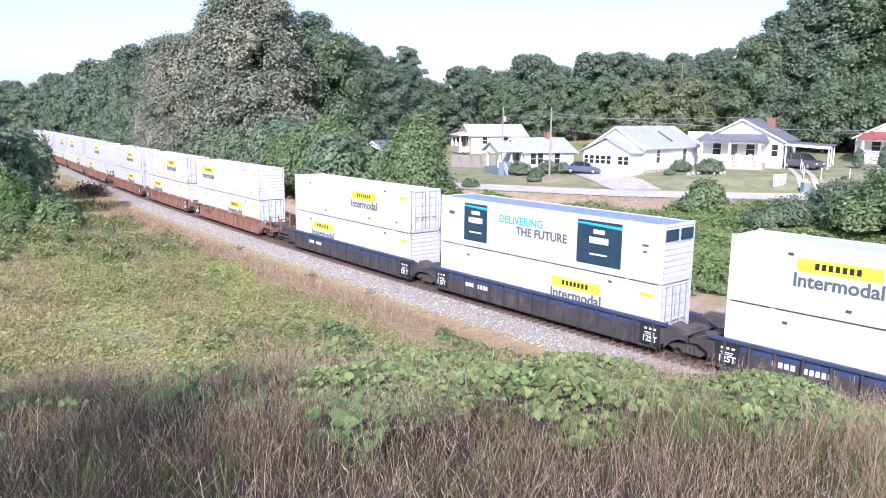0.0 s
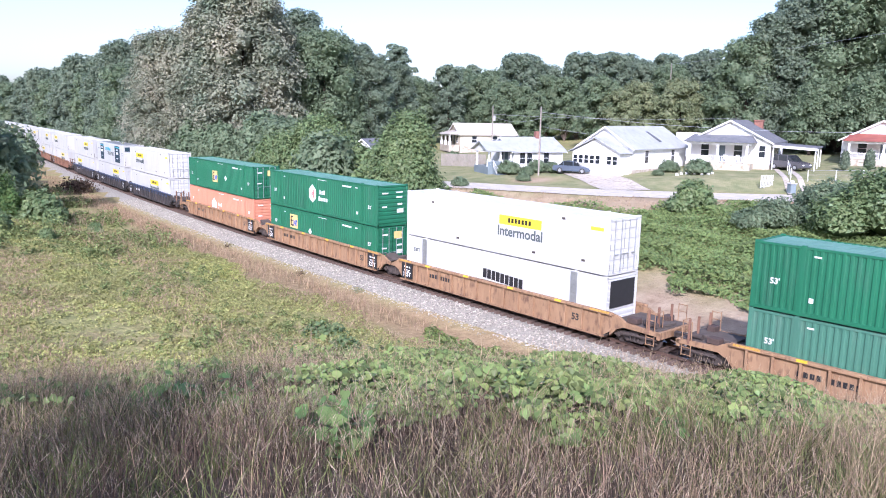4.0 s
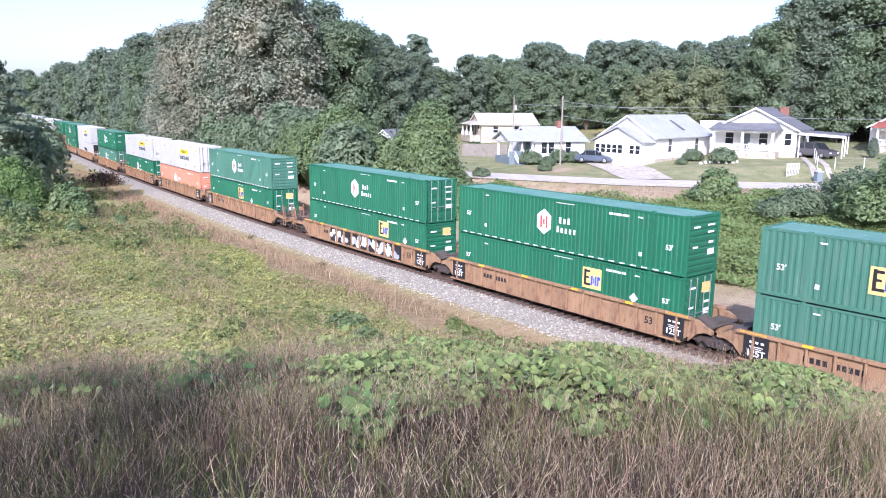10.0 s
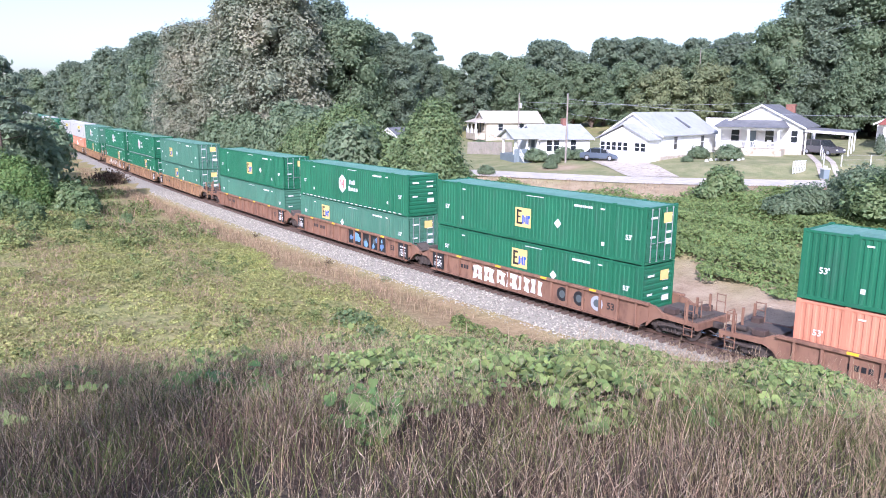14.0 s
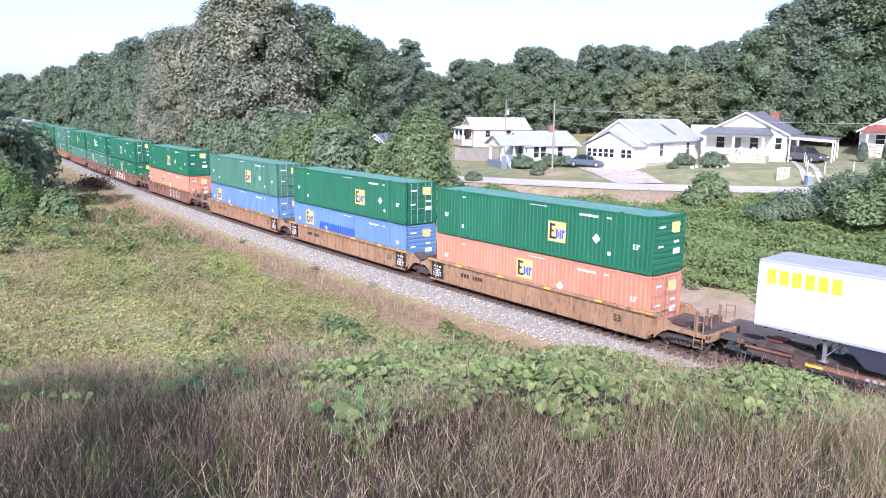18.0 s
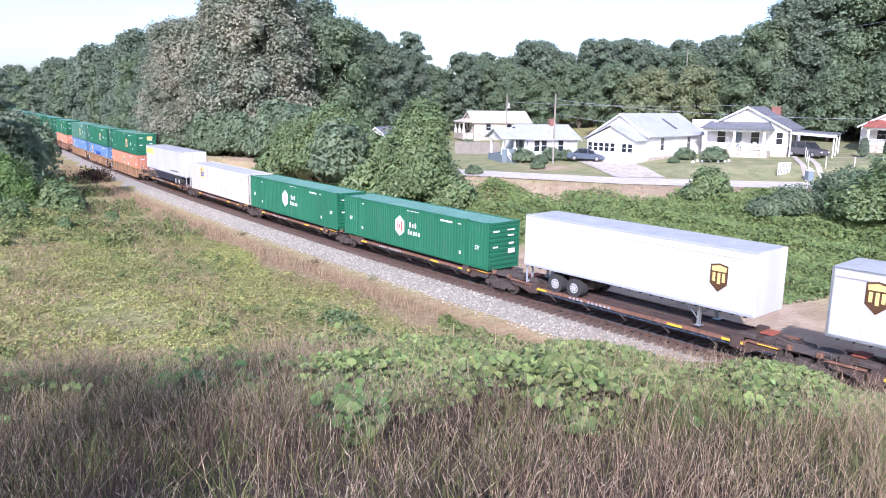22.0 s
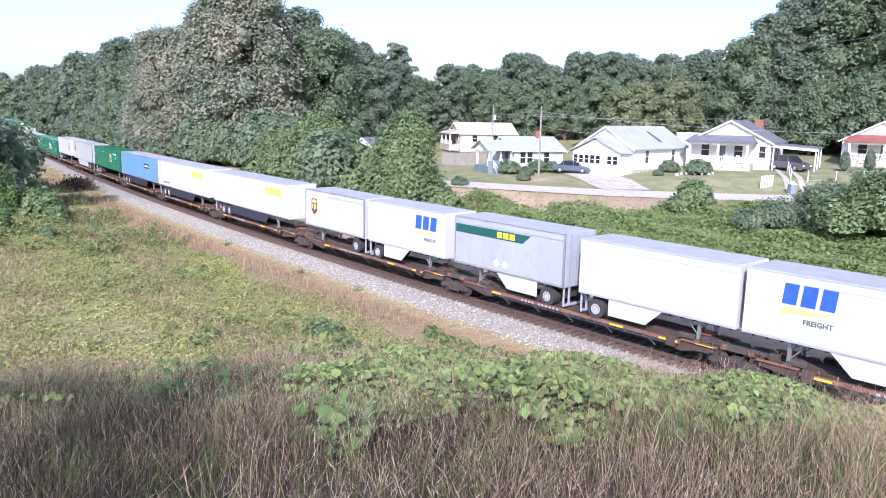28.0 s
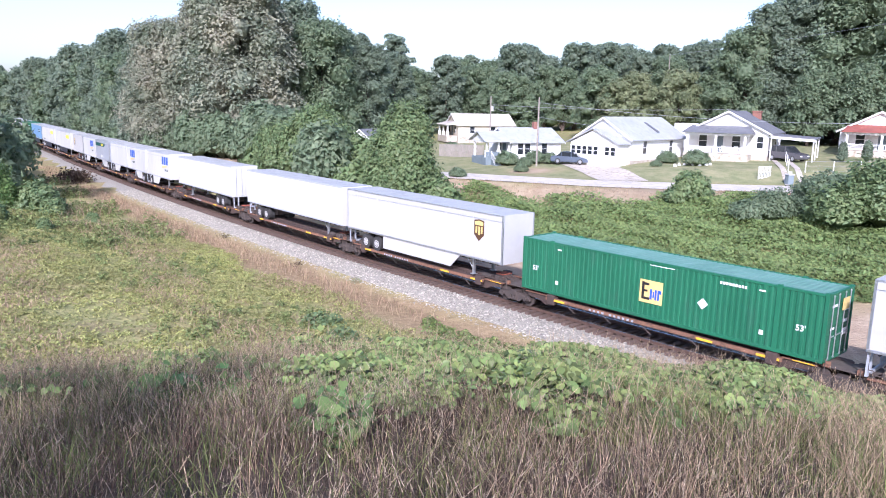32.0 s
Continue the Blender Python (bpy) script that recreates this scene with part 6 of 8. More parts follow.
def yard_things():
    # board fence up the yard
    f = tagged(new("board_fence"), "weathered grey board fence across a back yard", "fence")
    for k in range(40):
        x, y = 1.4 + k * 0.15, 106.0 - k * 0.10
        b = part("board", box(B(), -0.07, -0.012, -0.3, 0.07, 0.012, 1.7), WOOD_GREY, f)
        b.matrix_basis = pose(x, y, gz(x, y), 0, 0, -33)
    # wire-mesh fence with white posts and a gate
    f = tagged(new("yard_fence"), "low wire yard fence with white posts", "fence")
    pts = [(39.6, 82.0), (41.3, 86.0), (43.0, 90.0), (41.2, 81.4), (44.2, 81.2), (47.2, 81.2), (50.2, 81.4), (53.2, 81.8)]
    for x, y in pts:
        part("post", cyl(B(), (x, y, gz(x, y) - 0.2), (x, y, gz(x, y) + 1.25), 0.05, seg=8), SIDING, f)
    for run in (pts[:3], pts[3:]):
        for (a, b), (c, d) in zip(run, run[1:]):
            for h in (0.15, 0.7, 1.2):
                part("fence_wire", cyl(B(), (a, b, gz(a, b) + h), (c, d, gz(c, d) + h), 0.018 if h > 1 else 0.01, seg=5), ALU, f)
    g = tagged(new("gate"), "open white slatted driveway gate", "gate")
    for k in range(9):
        part("slat", box(B(), k * 0.28, -0.02, 0.1, k * 0.28 + 0.09, 0.02, 1.45), SIDING, g)
    for z in (0.2, 0.8, 1.35):
        part("gate_rail", box(B(), 0, -0.05, z, 2.35, -0.02, z + 0.08), SIDING, g)
    place(g, 35.0, 79.0, gz(35.0, 79.0), 35)
    b = tagged(new("mailbox_stand"), "grey mailbox on a square stand at the lane", "mailbox")
    part("stand", box(B(), -0.32, -0.32, -0.2, 0.32, 0.32, 1.05, 0.03), BLUEGREY, b)
    part("lid", box(B(), -0.38, -0.38, 1.05, 0.38, 0.38, 1.18, 0.03), PALEGREY, b)
    bm = box(B(), -0.12, -0.25, 1.18, 0.12, 0.25, 1.42, 0.05)
    part("box", bm, SIDING, b)
    place(b, 37.6, 77.4, gz(37.6, 77.4), 10)
    tp = tagged(new("tarp_cover"), "green tarpaulin over stored goods beside a house", "tarp")
    bm = B()
    bmesh.ops.create_icosphere(bm, subdivisions=2, radius=1)
    for v in bm.verts:
        v.co = (v.co.x * 1.8, v.co.y * 0.8, max(v.co.z, 0) * 0.9 + 0.08 * noise.noise(v.co * 3))
    part("cover", bm, TARP, tp)
    place(tp, 31.5, 98.2, gz(31.5, 98.2), 40)
    rng = random.Random(8)
    for k in range(7):
        x, y = 28.5 + k * 0.75, 86.6 + 0.7 * math.sin(k) + k * 0.2
        s = tagged(new("garden_stone"), "pale garden stone on the lawn", "stone", group="garden stones")
        bm = B()
        bmesh.ops.create_icosphere(bm, subdivisions=1, radius=0.22)
        for v in bm.verts:
            v.co *= rng.uniform(0.75, 1.2)
        part("stone", bm, SIDING, s)
        place(s, x, y, gz(x, y) + 0.1, 0)
    for x, y in ((36.6, 93.5), (38.0, 93.0)):
        c = tagged(new("porch_chair"), "white wooden porch chair with a backrest", "chair", group="porch chairs")
        part("seat", box(B(), -0.25, -0.25, 0.38, 0.25, 0.25, 0.43), SIDING, c)
        part("backrest", box(B(), -0.25, 0.2, 0.43, 0.25, 0.25, 0.95), SIDING, c)
        for a in (-0.22, 0.22):
            for b2 in (-0.22, 0.22):
                part("leg", box(B(), a - 0.025, b2 - 0.025, 0, a + 0.025, b2 + 0.025, 0.4), SIDING, c)
        place(c, x, y, gz(37, 94) + 0.8, -32)


yard_things()


# ---- plants ----
LEAF_DARK = mat("dark_foliage", (0.23, 0.29, 0.205), (0.18, 0.23, 0.16), rough=0.6, scale=0.35, island=True, leaf=0.48, spec=0.25, bump=0.45, bscale=3.2)
LEAF_MID = mat("mid_foliage", (0.235, 0.30, 0.185), (0.175, 0.235, 0.14), rough=0.6, scale=0.35, island=True, leaf=0.48, spec=0.25, bump=0.45, bscale=3.2)
LEAF_OLIVE = mat("olive_brown_foliage", (0.39, 0.37, 0.275), (0.19, 0.24, 0.165), rough=0.65, scale=0.24, island=True, leaf=0.4, spec=0.25, bump=0.45, bscale=3.2)
BUSH = mat("bright_bush_leaf", (0.175, 0.265, 0.085), (0.11, 0.18, 0.06), rough=0.55, scale=0.5, island=True, leaf=0.35, spec=0.3, bump=0.9, bscale=3.2)
LEAF_LIGHT = mat("light_foliage", (0.25, 0.28, 0.145), (0.165, 0.20, 0.105), rough=0.6, scale=0.35, island=True, leaf=0.3, spec=0.5, bump=0.9, bscale=3.2)
KUDZU = mat("kudzu_leaf", (0.215, 0.285, 0.125), (0.14, 0.20, 0.09), rough=0.5, scale=0.5, island=True, leaf=0.35, spec=0.35, bump=0.9, bscale=3.2)
KUDZU_NEAR = mat("kudzu_leaf_near", (0.245, 0.31, 0.10), (0.135, 0.185, 0.06), rough=0.5, scale=1.2, island=True, leaf=0.3, spec=0.35, vary=(0.45, 1.4))
# bank leaves: KUDZU made yellower, a sunlit tone put into the colour
KUDZU_BANK = mat("sunlit_kudzu_leaf", (0.215, 0.285, 0.10), (0.145, 0.20, 0.072), rough=0.5, scale=0.35, island=True, leaf=0.35, spec=0.3, vary=(0.65, 1.3))
WEED = mat("weed_leaf", (0.27, 0.31, 0.115), (0.17, 0.21, 0.08), rough=0.65, scale=0.4, island=True, leaf=0.35, spec=0.25, vary=(0.6, 1.35))
MAT_GREEN = mat("low_weeds", (0.45, 0.46, 0.165), (0.32, 0.31, 0.135), rough=0.7, scale=0.14, island=True, leaf=0.35, spec=0.15, vary=(0.65, 1.2))
DRY = mat("dry_grass", (0.52, 0.39, 0.26), (0.36, 0.26, 0.165), rough=0.85, scale=0.5, island=True, leaf=0.3, spec=0.15, vary=(0.5, 1.25))
BROWN_GRASS = mat("brown_grass", (0.155, 0.108, 0.078), (0.064, 0.047, 0.037), rough=0.85, scale=0.4, island=True, leaf=0.3, spec=0.15, vary=(0.45, 1.7))
SEED = mat("seed_heads", (0.42, 0.34, 0.25), (0.22, 0.17, 0.125), rough=0.9, scale=0.6, island=True, leaf=0.3, spec=0.1, vary=(0.6, 1.5))
GREEN_GRASS = mat("green_grass", (0.22, 0.225, 0.085), (0.12, 0.145, 0.05), rough=0.7, scale=0.5, island=True, leaf=0.3, spec=0.2, vary=(0.5, 1.5))
BARK = mat("bark", (0.13, 0.10, 0.08), (0.08, 0.062, 0.05), rough=0.95, scale=2, bump=0.5, stretch=(1, 1, 0.2))


def norm(v):
    return v / np.maximum(np.linalg.norm(v, axis=-1, keepdims=True), 1e-9)


def leaf_mesh(name, c, nrm, size, material, rng, parent=None, label="", aspect=1.3):
    """Many leaves, each two triangles folded at the midrib."""
    n = len(c)
    nrm = norm(nrm)
    a = norm(np.cross(nrm, rng.normal(size=(n, 3))))
    b = np.cross(nrm, a)
    s = size[:, None]
    base, tip = c - a * s * aspect / 2, c + a * s * aspect / 2
    mid = c - a * s * 0.08
    le, ri = mid + b * s * 0.5 + nrm * s * 0.14, mid - b * s * 0.5 + nrm * s * 0.14
    v = np.stack([base, ri, tip, le], 1).reshape(-1, 3)
    k = 4 * np.arange(n)[:, None]
    f = np.concatenate([k + np.array([[0, 1, 2]]), k + np.array([[0, 2, 3]])], 1).reshape(-1, 3)
    return raw_mesh(name, v, f, material, parent, label)


def spray_mesh(name, c, nrm, size, material, rng, parent=None, label="", aspect=1.25):
    """Many leaf sprays, each one small triangle."""
    n = len(c)
    nrm = norm(nrm)
    a = norm(np.cross(nrm, rng.normal(size=(n, 3))))
    b = np.cross(nrm, a)
    s = size[:, None]
    v = np.stack([c - a * s * 0.5 - b * s * 0.5, c - a * s * 0.4 + b * s * 0.5, c + a * s * aspect * 0.75], 1).reshape(-1, 3)
    return raw_mesh(name, v, np.arange(3 * n).reshape(-1, 3), material, parent, label)


def broad_leaf_mesh(name, c, nrm, size, material, rng, parent=None, label=""):
    """Larger heart-shaped leaves of eight corners."""
    n = len(c)
    nrm = norm(nrm)
    a = norm(np.cross(nrm, rng.normal(size=(n, 3))))
    b = np.cross(nrm, a)
    s = size[:, None]
    shape = ((-0.40, 0, 0), (-0.52, 0.26, .06), (-0.22, 0.50, .12), (0.16, 0.40, .08), (0.62, 0, -.10), (0.16, -0.40, .08), (-0.22, -0.50, .12), (-0.52, -0.26, .06))
    v = np.stack([c + (a * p + b * q + nrm * r) * s for p, q, r in shape], 1).reshape(-1, 3)
    k = 8 * np.arange(n)[:, None]
    f = np.concatenate([k + np.array([t]) for t in ((0, 2, 1), (0, 3, 2), (0, 4, 3), (0, 5, 4), (0, 6, 5), (0, 7, 6))], 1).reshape(-1, 3)
    return raw_mesh(name, v, f, material, parent, label)


def blade_mesh(name, base, h, w, lean, material, rng, parent=None, label=""):
    """Grass stems: bent tapering strips of three quads."""
    n = len(base)
    ang = rng.random(n) * 6.283
    side = np.c_[np.cos(ang), np.sin(ang), np.zeros(n)]
    ld = rng.random(n) * 6.283
    dirn = np.c_[np.cos(ld), np.sin(ld), np.zeros(n)] * lean[:, None]
    rows = []
    for f, wf in ((0, 1.0), (0.4, 0.9), (0.75, 0.65), (1.0, 0.15)):
        p = base + np.c_[np.zeros((n, 2)), h * f * (1 - 0.25 * lean * f)] + dirn * (h * f * f)[:, None]
        rows += [p - side * (w * wf / 2)[:, None], p + side * (w * wf / 2)[:, None]]
    v = np.stack(rows, 1).reshape(-1, 3)
    k = 8 * np.arange(n)[:, None]
    f = np.concatenate([k + np.array([t]) for t in ((0, 1, 3, 2), (2, 3, 5, 4), (4, 5, 7, 6))], 1).reshape(-1, 4)
    ob = raw_mesh(name, v, f, material, parent, label)
    tip = base + np.c_[np.zeros((n, 2)), h * (1 - 0.25 * lean)] + dirn * h[:, None]
    return ob, tip, norm(dirn + np.array([0, 0, 0.8]))


def blob_leaves(rng, blobs, n, size, up=0.35):
    """Leaves over the shells of many clumps: centres, normals, sizes."""
    blobs = np.asarray(blobs, float)
    area = blobs[:, 3] * blobs[:, 4]
    pick = rng.choice(len(blobs), n, p=area / area.sum())
    d = norm(rng.normal(size=(n, 3)))
    d[:, 2] = np.where(d[:, 2] < -0.35, -d[:, 2], d[:, 2])
    rad = (0.72 + 0.34 * rng.random(n) ** 0.7 + 0.08 * rng.normal(size=n))[:, None]
    bump = 1 + 0.16 * np.sin(d[:, :1] * 7 + pick[:, None]) * np.cos(d[:, 1:2] * 6 + pick[:, None] * 2)
    c = blobs[pick, :3] + d * rad * bump * np.c_[blobs[pick, 3], blobs[pick, 3], blobs[pick, 4]]
    nr = d + np.array([0, 0, up]) + 0.46 * rng.normal(size=(n, 3))
    s = size * (0.6 + 0.8 * rng.random(n))
    return c, nr, s


def sphere_shape():
    bm = bmesh.new()
    bmesh.ops.create_icosphere(bm, subdivisions=1, radius=1)
    v = np.array([p.co for p in bm.verts])
    f = np.array([[p.index for p in q.verts] for q in bm.faces])
    bm.free()
    return v, f


BALL_V, BALL_F = sphere_shape()


def crown_mesh(name, blobs, fill, c, nr, s, material, rng, parent):
    """Leaves round the dense inner masses of a crown, one mesh."""
    ob = spray_mesh(name, c, nr, s, material, rng, parent)
    lv = np.empty(len(ob.data.vertices) * 3, np.float32)
    ob.data.vertices.foreach_get("co", lv)
    lf = np.empty(len(ob.data.polygons) * 3, np.int32)
    ob.data.loops.foreach_get("vertex_index", lf)
    vs, fs, k = [lv.reshape(-1, 3)], [lf.reshape(-1, 3)], len(lv) // 3
    for x, y, z, r, rz in blobs:
        v = BALL_V * (fill * (1 + 0.13 * rng.normal(size=(len(BALL_V), 1)))) * np.array([r, r, rz]) + np.array([x, y, z])
        vs.append(v)
        fs.append(BALL_F + k)
        k += len(v)
    old = ob.data
    new_ob = raw_mesh(name, np.concatenate(vs), np.concatenate(fs), material, parent)
    bpy.data.objects.remove(ob)
    bpy.data.meshes.remove(old)
    new_ob.name = name
    return new_ob


def limb(bm, p, q, r1, r2):
    cyl(bm, p, q, r1, r2, 7)


def tree(seed, h, rad, low, n, size, material, label, nblob=34, category="tree", loose=0.0, fill=0.68):
    """A broad-leaved tree: tapered trunk, limbs, a full woolly crown of overlapping clumps; made at the origin."""
    rng = np.random.default_rng(seed)
    t = tagged(new("tree"), label, category, group="trees")
    bm = B()
    lean = rng.normal(0, 0.3, 2)
    limb(bm, (0, 0, -0.5), (lean[0], lean[1], h * 0.45), 0.024 * h, 0.016 * h)
    limb(bm, (lean[0], lean[1], h * 0.45), (lean[0] * 1.5, lean[1] * 1.5, h * 0.7), 0.016 * h, 0.004 * h)
    big, small = [], []
    lobes = max(18, int(nblob / 2.2))
    for k in range(lobes):
        f = 1 - (1 - (k + 0.5) / lobes) ** 1.3
        env = rad * (math.sin(math.pi * (0.22 + 0.58 * f)) ** 0.65) * rng.uniform(0.82, 1.12)
        a = k * 2.39996 + rng.normal(0, 0.25)
        br = rad * rng.uniform(0.27, 0.39) * (1.1 - 0.25 * f)
        q = max(0.0, env - br) * (1 - 0.25 * f)
        z = min(low + br * 0.8 + (h - low - br * 1.6) * f, h - br)
        big.append((math.cos(a) * q, math.sin(a) * q, z, br, br * rng.uniform(0.8, 1.05)))
    big.append((lean[0], lean[1], h - rad * 0.46, rad * 0.46, rad * 0.44))
    for x, y, z, r, rz in big:
        m = 5 + int(rng.random() * 5)
        for k in range(m):
            d = norm(rng.normal(size=3) + 0.6 * norm(np.array([x, y, 0.3 * r])))
            w = rng.uniform(0.30, 0.54) * (1 - 0.3 * loose)
            small.append((x + d[0] * r * 0.78, y + d[1] * r * 0.78, z + d[2] * rz * 0.78, r * w, rz * w))
    for b in big[:12]:
        z0 = max(low * 0.6, b[2] - 0.3 * h)
        limb(bm, (lean[0] * z0 / h, lean[1] * z0 / h, z0), (b[0] * 0.8, b[1] * 0.8, b[2]), 0.008 * h, 0.003 * h)
    part("trunk", bm, BARK, t)
    n1 = int(n * (0.36 - 0.15 * loose))
    c1, q1, s1 = blob_leaves(rng, big, n1, size * 1.15, 0.6)
    c2, q2, s2 = blob_leaves(rng, small, n - n1, size, 0.6)
    crown_mesh("crown", big, fill * (1 - 0.95 * loose), np.r_[c1, c2], np.r_[q1, q2], np.r_[s1, s2], material, rng, t)
    return t


def pine(seed, h, rad, n, label):
    rng = np.random.default_rng(seed)
    t = tagged(new("pine_tree"), label, "tree", group="trees")
    bm = B()
    limb(bm, (0, 0, -0.5), (0, 0, h), 0.02 * h, 0.004 * h)
    blobs = []
    for k in range(26):
        f = 0.45 + 0.55 * (k / 26)
        a = k * 2.4
        r = rad * (1.15 - f) * 1.6 * (0.5 + 0.6 * rng.random())
        p = (math.cos(a) * r, math.sin(a) * r, h * f + 0.1 * r)
        limb(bm, (0, 0, h * f - 0.4), p, 0.004 * h, 0.0015 * h)
        blobs.append((*p, rad * 0.30, rad * 0.16))
    part("trunk", bm, BARK, t)
    c, nr, s = blob_leaves(rng, blobs, n, 0.32)
    leaf_mesh("crown", c, nr, s, LEAF_DARK, rng, t, aspect=2.6)
    return t


def draped(seed, blobs, n, label, size=0.34, material=None, name="vine_covered_tree"):
    """Trees and stumps smothered in vines: a dense uneven coat of leaves over domes."""
    rng = np.random.default_rng(seed)
    t = tagged(new(name), label, "tree", group="vine-covered growth")
    bm = B()
    for b in blobs[:5]:
        limb(bm, (b[0] * 0.6, b[1] * 0.6, -0.5), (b[0], b[1], b[2]), 0.14, 0.06)
    part("trunk", bm, BARK, t)
    more = []
    for x, y, z, r, rz in blobs:
        more.append((x, y, z, r, rz))
        for k in range(7):
            d = norm(rng.normal(size=3))
            d[2] = abs(d[2]) * 0.9 - 0.2
            more.append((x + d[0] * r * 0.75, y + d[1] * r * 0.75, z + d[2] * rz * 0.75, r * 0.38, rz * 0.34))
    c, nr, s = blob_leaves(rng, more, n, size, up=0.25)
    crown_mesh("foliage", more, 0.74, c, nr, s, material or KUDZU, rng, t)
    return t


def put(ob, x, y, s=1.0, rot=0.0, z=None, sz=None):
    ob.matrix_basis = pose(x, y, gz(x, y) - 0.1 if z is None else z, 0, 0, rot) @ Matrix.Diagonal((s, s, sz or s, 1))
    return ob


def again(ob, x, y, s=1.0, rot=0.0, sz=None):
    made = copy_thing(ob, Matrix.Identity(4))
    return put(made, x, y, s, rot, sz=sz)


def make_trees():
    rng = random.Random(21)
    A = tree(1, 22, 6.6, 0.6, 26000, 0.28, LEAF_DARK, "tall dark-green broad-leaved tree in full leaf", 85)
    Bt = tree(2, 20, 7.2, 0.6, 26000, 0.28, LEAF_MID, "spreading green broad-leaved tree in full leaf", 80)
    C = tree(3, 25, 9.5, 1.0, 92000, 0.26, LEAF_OLIVE, "very large tree with pale olive-brown foliage", 150, fill=0.62)
    D = tree(4, 13, 5.2, 0.3, 15000, 0.27, LEAF_LIGHT, "smaller light-green tree behind the houses", 55)
    D2 = tree(7, 13, 5.4, 0.3, 15000, 0.27, LEAF_MID, "smaller dark-green tree behind the houses", 55)
    E = tree(5, 23, 6.0, 0.6, 26000, 0.28, LEAF_DARK, "tall narrow dark-green tree in full leaf", 90)
    F = pine(6, 22, 5.0, 5200, "tall pine standing above the other trees")
    kinds = [A, Bt, E]
    G = [tree(31, 22, 6.8, 0.5, 9500, 0.42, LEAF_DARK, "dark-green tree in the distant wood", 80), tree(32, 20, 7.2, 0.5, 9500, 0.42, LEAF_MID, "green tree in the distant wood", 75), tree(33, 23, 6.2, 0.5, 9500, 0.42, LEAF_DARK, "tall dark-green tree in the distant wood", 85)]
    put(G[0], 45, 172, 0.8), put(G[1], 14, 168, 0.76), put(G[2], 62, 180, 0.82)
    # the big trees across the line
    put(C, -27.5, 109, 1.1, 0)
    put(A, -40.5, 117, 0.98, 40)
    put(Bt, -16.5, 116, 1.0, 10)
    put(E, -21.0, 121, 1.02, 80)
    put(D, 31.5, 128, 0.8, 0)
    put(D2, 14.5, 136, 0.9, 40)
    put(F, -8.0, 168, 0.92, 0)
    again(C, -37.3, 111.5, 0.86, 130)
    again(E, -31.5, 120, 1.1, 20)
    # the wood along the far side of the line, leading away
    row = [(-43, 117, 0.93), (-49, 126, 0.98), (-55, 137, 1.0), (-62, 148, 0.98), (-70, 160, 0.98), (-79, 173, 1.0), (-89, 188, 1.02), (-101, 205, 1.05), (-114, 224, 1.05), (-130, 246, 1.05), (-148, 270, 1.05), (-168, 298, 1.05), (-192, 330, 1.1), (-220, 366, 1.1)]
    for i, (x, y, s) in enumerate(row):
        s *= 1 - 0.07 * min(1, max(0, (i - 2) / 5))
        ks = kinds if i < 4 else G
        again(ks[i % 3], x, y, s * rng.uniform(0.95, 1.05), rng.uniform(0, 360))
        if i > 9:
            continue
        again(G[(i + 1) % 3], x + 9, y + 6, s * rng.uniform(0.9, 1.05), rng.uniform(0, 360))
    for x, y, s in ((-10, 121, 0.74), (-6, 133, 0.66), (-14, 130, 0.86), (-24, 132, 0.95)):
        again(kinds[rng.randrange(3)], x, y, s, rng.uniform(0, 360))
    # woods behind the houses
    back = [(-4, 152, .86), (3, 150, .84), (10, 156, .9), (17, 158, .97), (24, 160, .92), (31, 163, .94), (38, 160, .98), (46, 165, .98), (54, 170, .94), (62, 172, .96), (70, 175, .98), (6, 175, 1.0), (22, 182, 1.02), (40, 186, 1.08), (58, 190, 1.02), (76, 195, 1.05), (92, 200, 1.1), (50, 205, 1.05)]
    for x, y, s in back:
        again(G[rng.randrange(3)], x, y, 0.79 * s * rng.uniform(0.94, 1.12), rng.uniform(0, 360))
    for x, y, s in ((-1, 158, .8), (7, 163, .86), (13.5, 155, .78), (20.5, 165, .86), (27.5, 157, .84), (34.5, 170, .9), (42, 170, .92), (50, 160, .86), (58, 165, .88), (66, 168, .9), (-8, 146, .72), (74, 168, .92)):
        again(G[rng.randrange(3)], x, y, s * rng.uniform(0.77, 0.92), rng.uniform(0, 360))
    for x, y, q in ((30, 196, 1.12), (14, 192, 1.1), (22, 172, .92), (36, 178, 1.0)):
        again(G[rng.randrange(3)], x, y, q * 0.7, rng.uniform(0, 360))
    again(F, 44.5, 196, 0.9, 100)
    again(F, 9.5, 180, 0.74, 30)
    for x, y, s in ((29, 131, .95), (35, 130, .9), (42, 128, .92), (48, 127, .9), (17, 137, .8), (12, 140, .8)):
        again(D if 33 < x < 44 else D2, x, y, s, rng.uniform(0, 360))
    # tall trees behind the right-hand houses
    for x, y, s in ((51.5, 124, 0.93), (55.5, 123, 1.0), (60, 121, 1.12), (64, 118, 1.28), (70, 114, 1.35), (77, 112, 1.4), (63, 132, 1.15), (68, 128, 1.3), (76, 124, 1.4), (84, 118, 1.4), (86, 128, 1.4)):
        again(kinds[rng.randrange(3)], x, y, s, rng.uniform(0, 360))
    # vine-covered growth across the line
    put(draped(11, [(0, 0, 3.5, 3.0, 4.2), (0.3, 0, 7.3, 2.5, 3.2), (-0.6, 0.5, 5.5, 2.8, 3.0), (1.8, 0.4, 2.5, 2.0, 2.6), (-1.6, -0.3, 2.4, 2.2, 2.8)], 52000, "tall dome of kudzu smothering a dead tree beside the railway", 0.21), -2.6, 73.5)
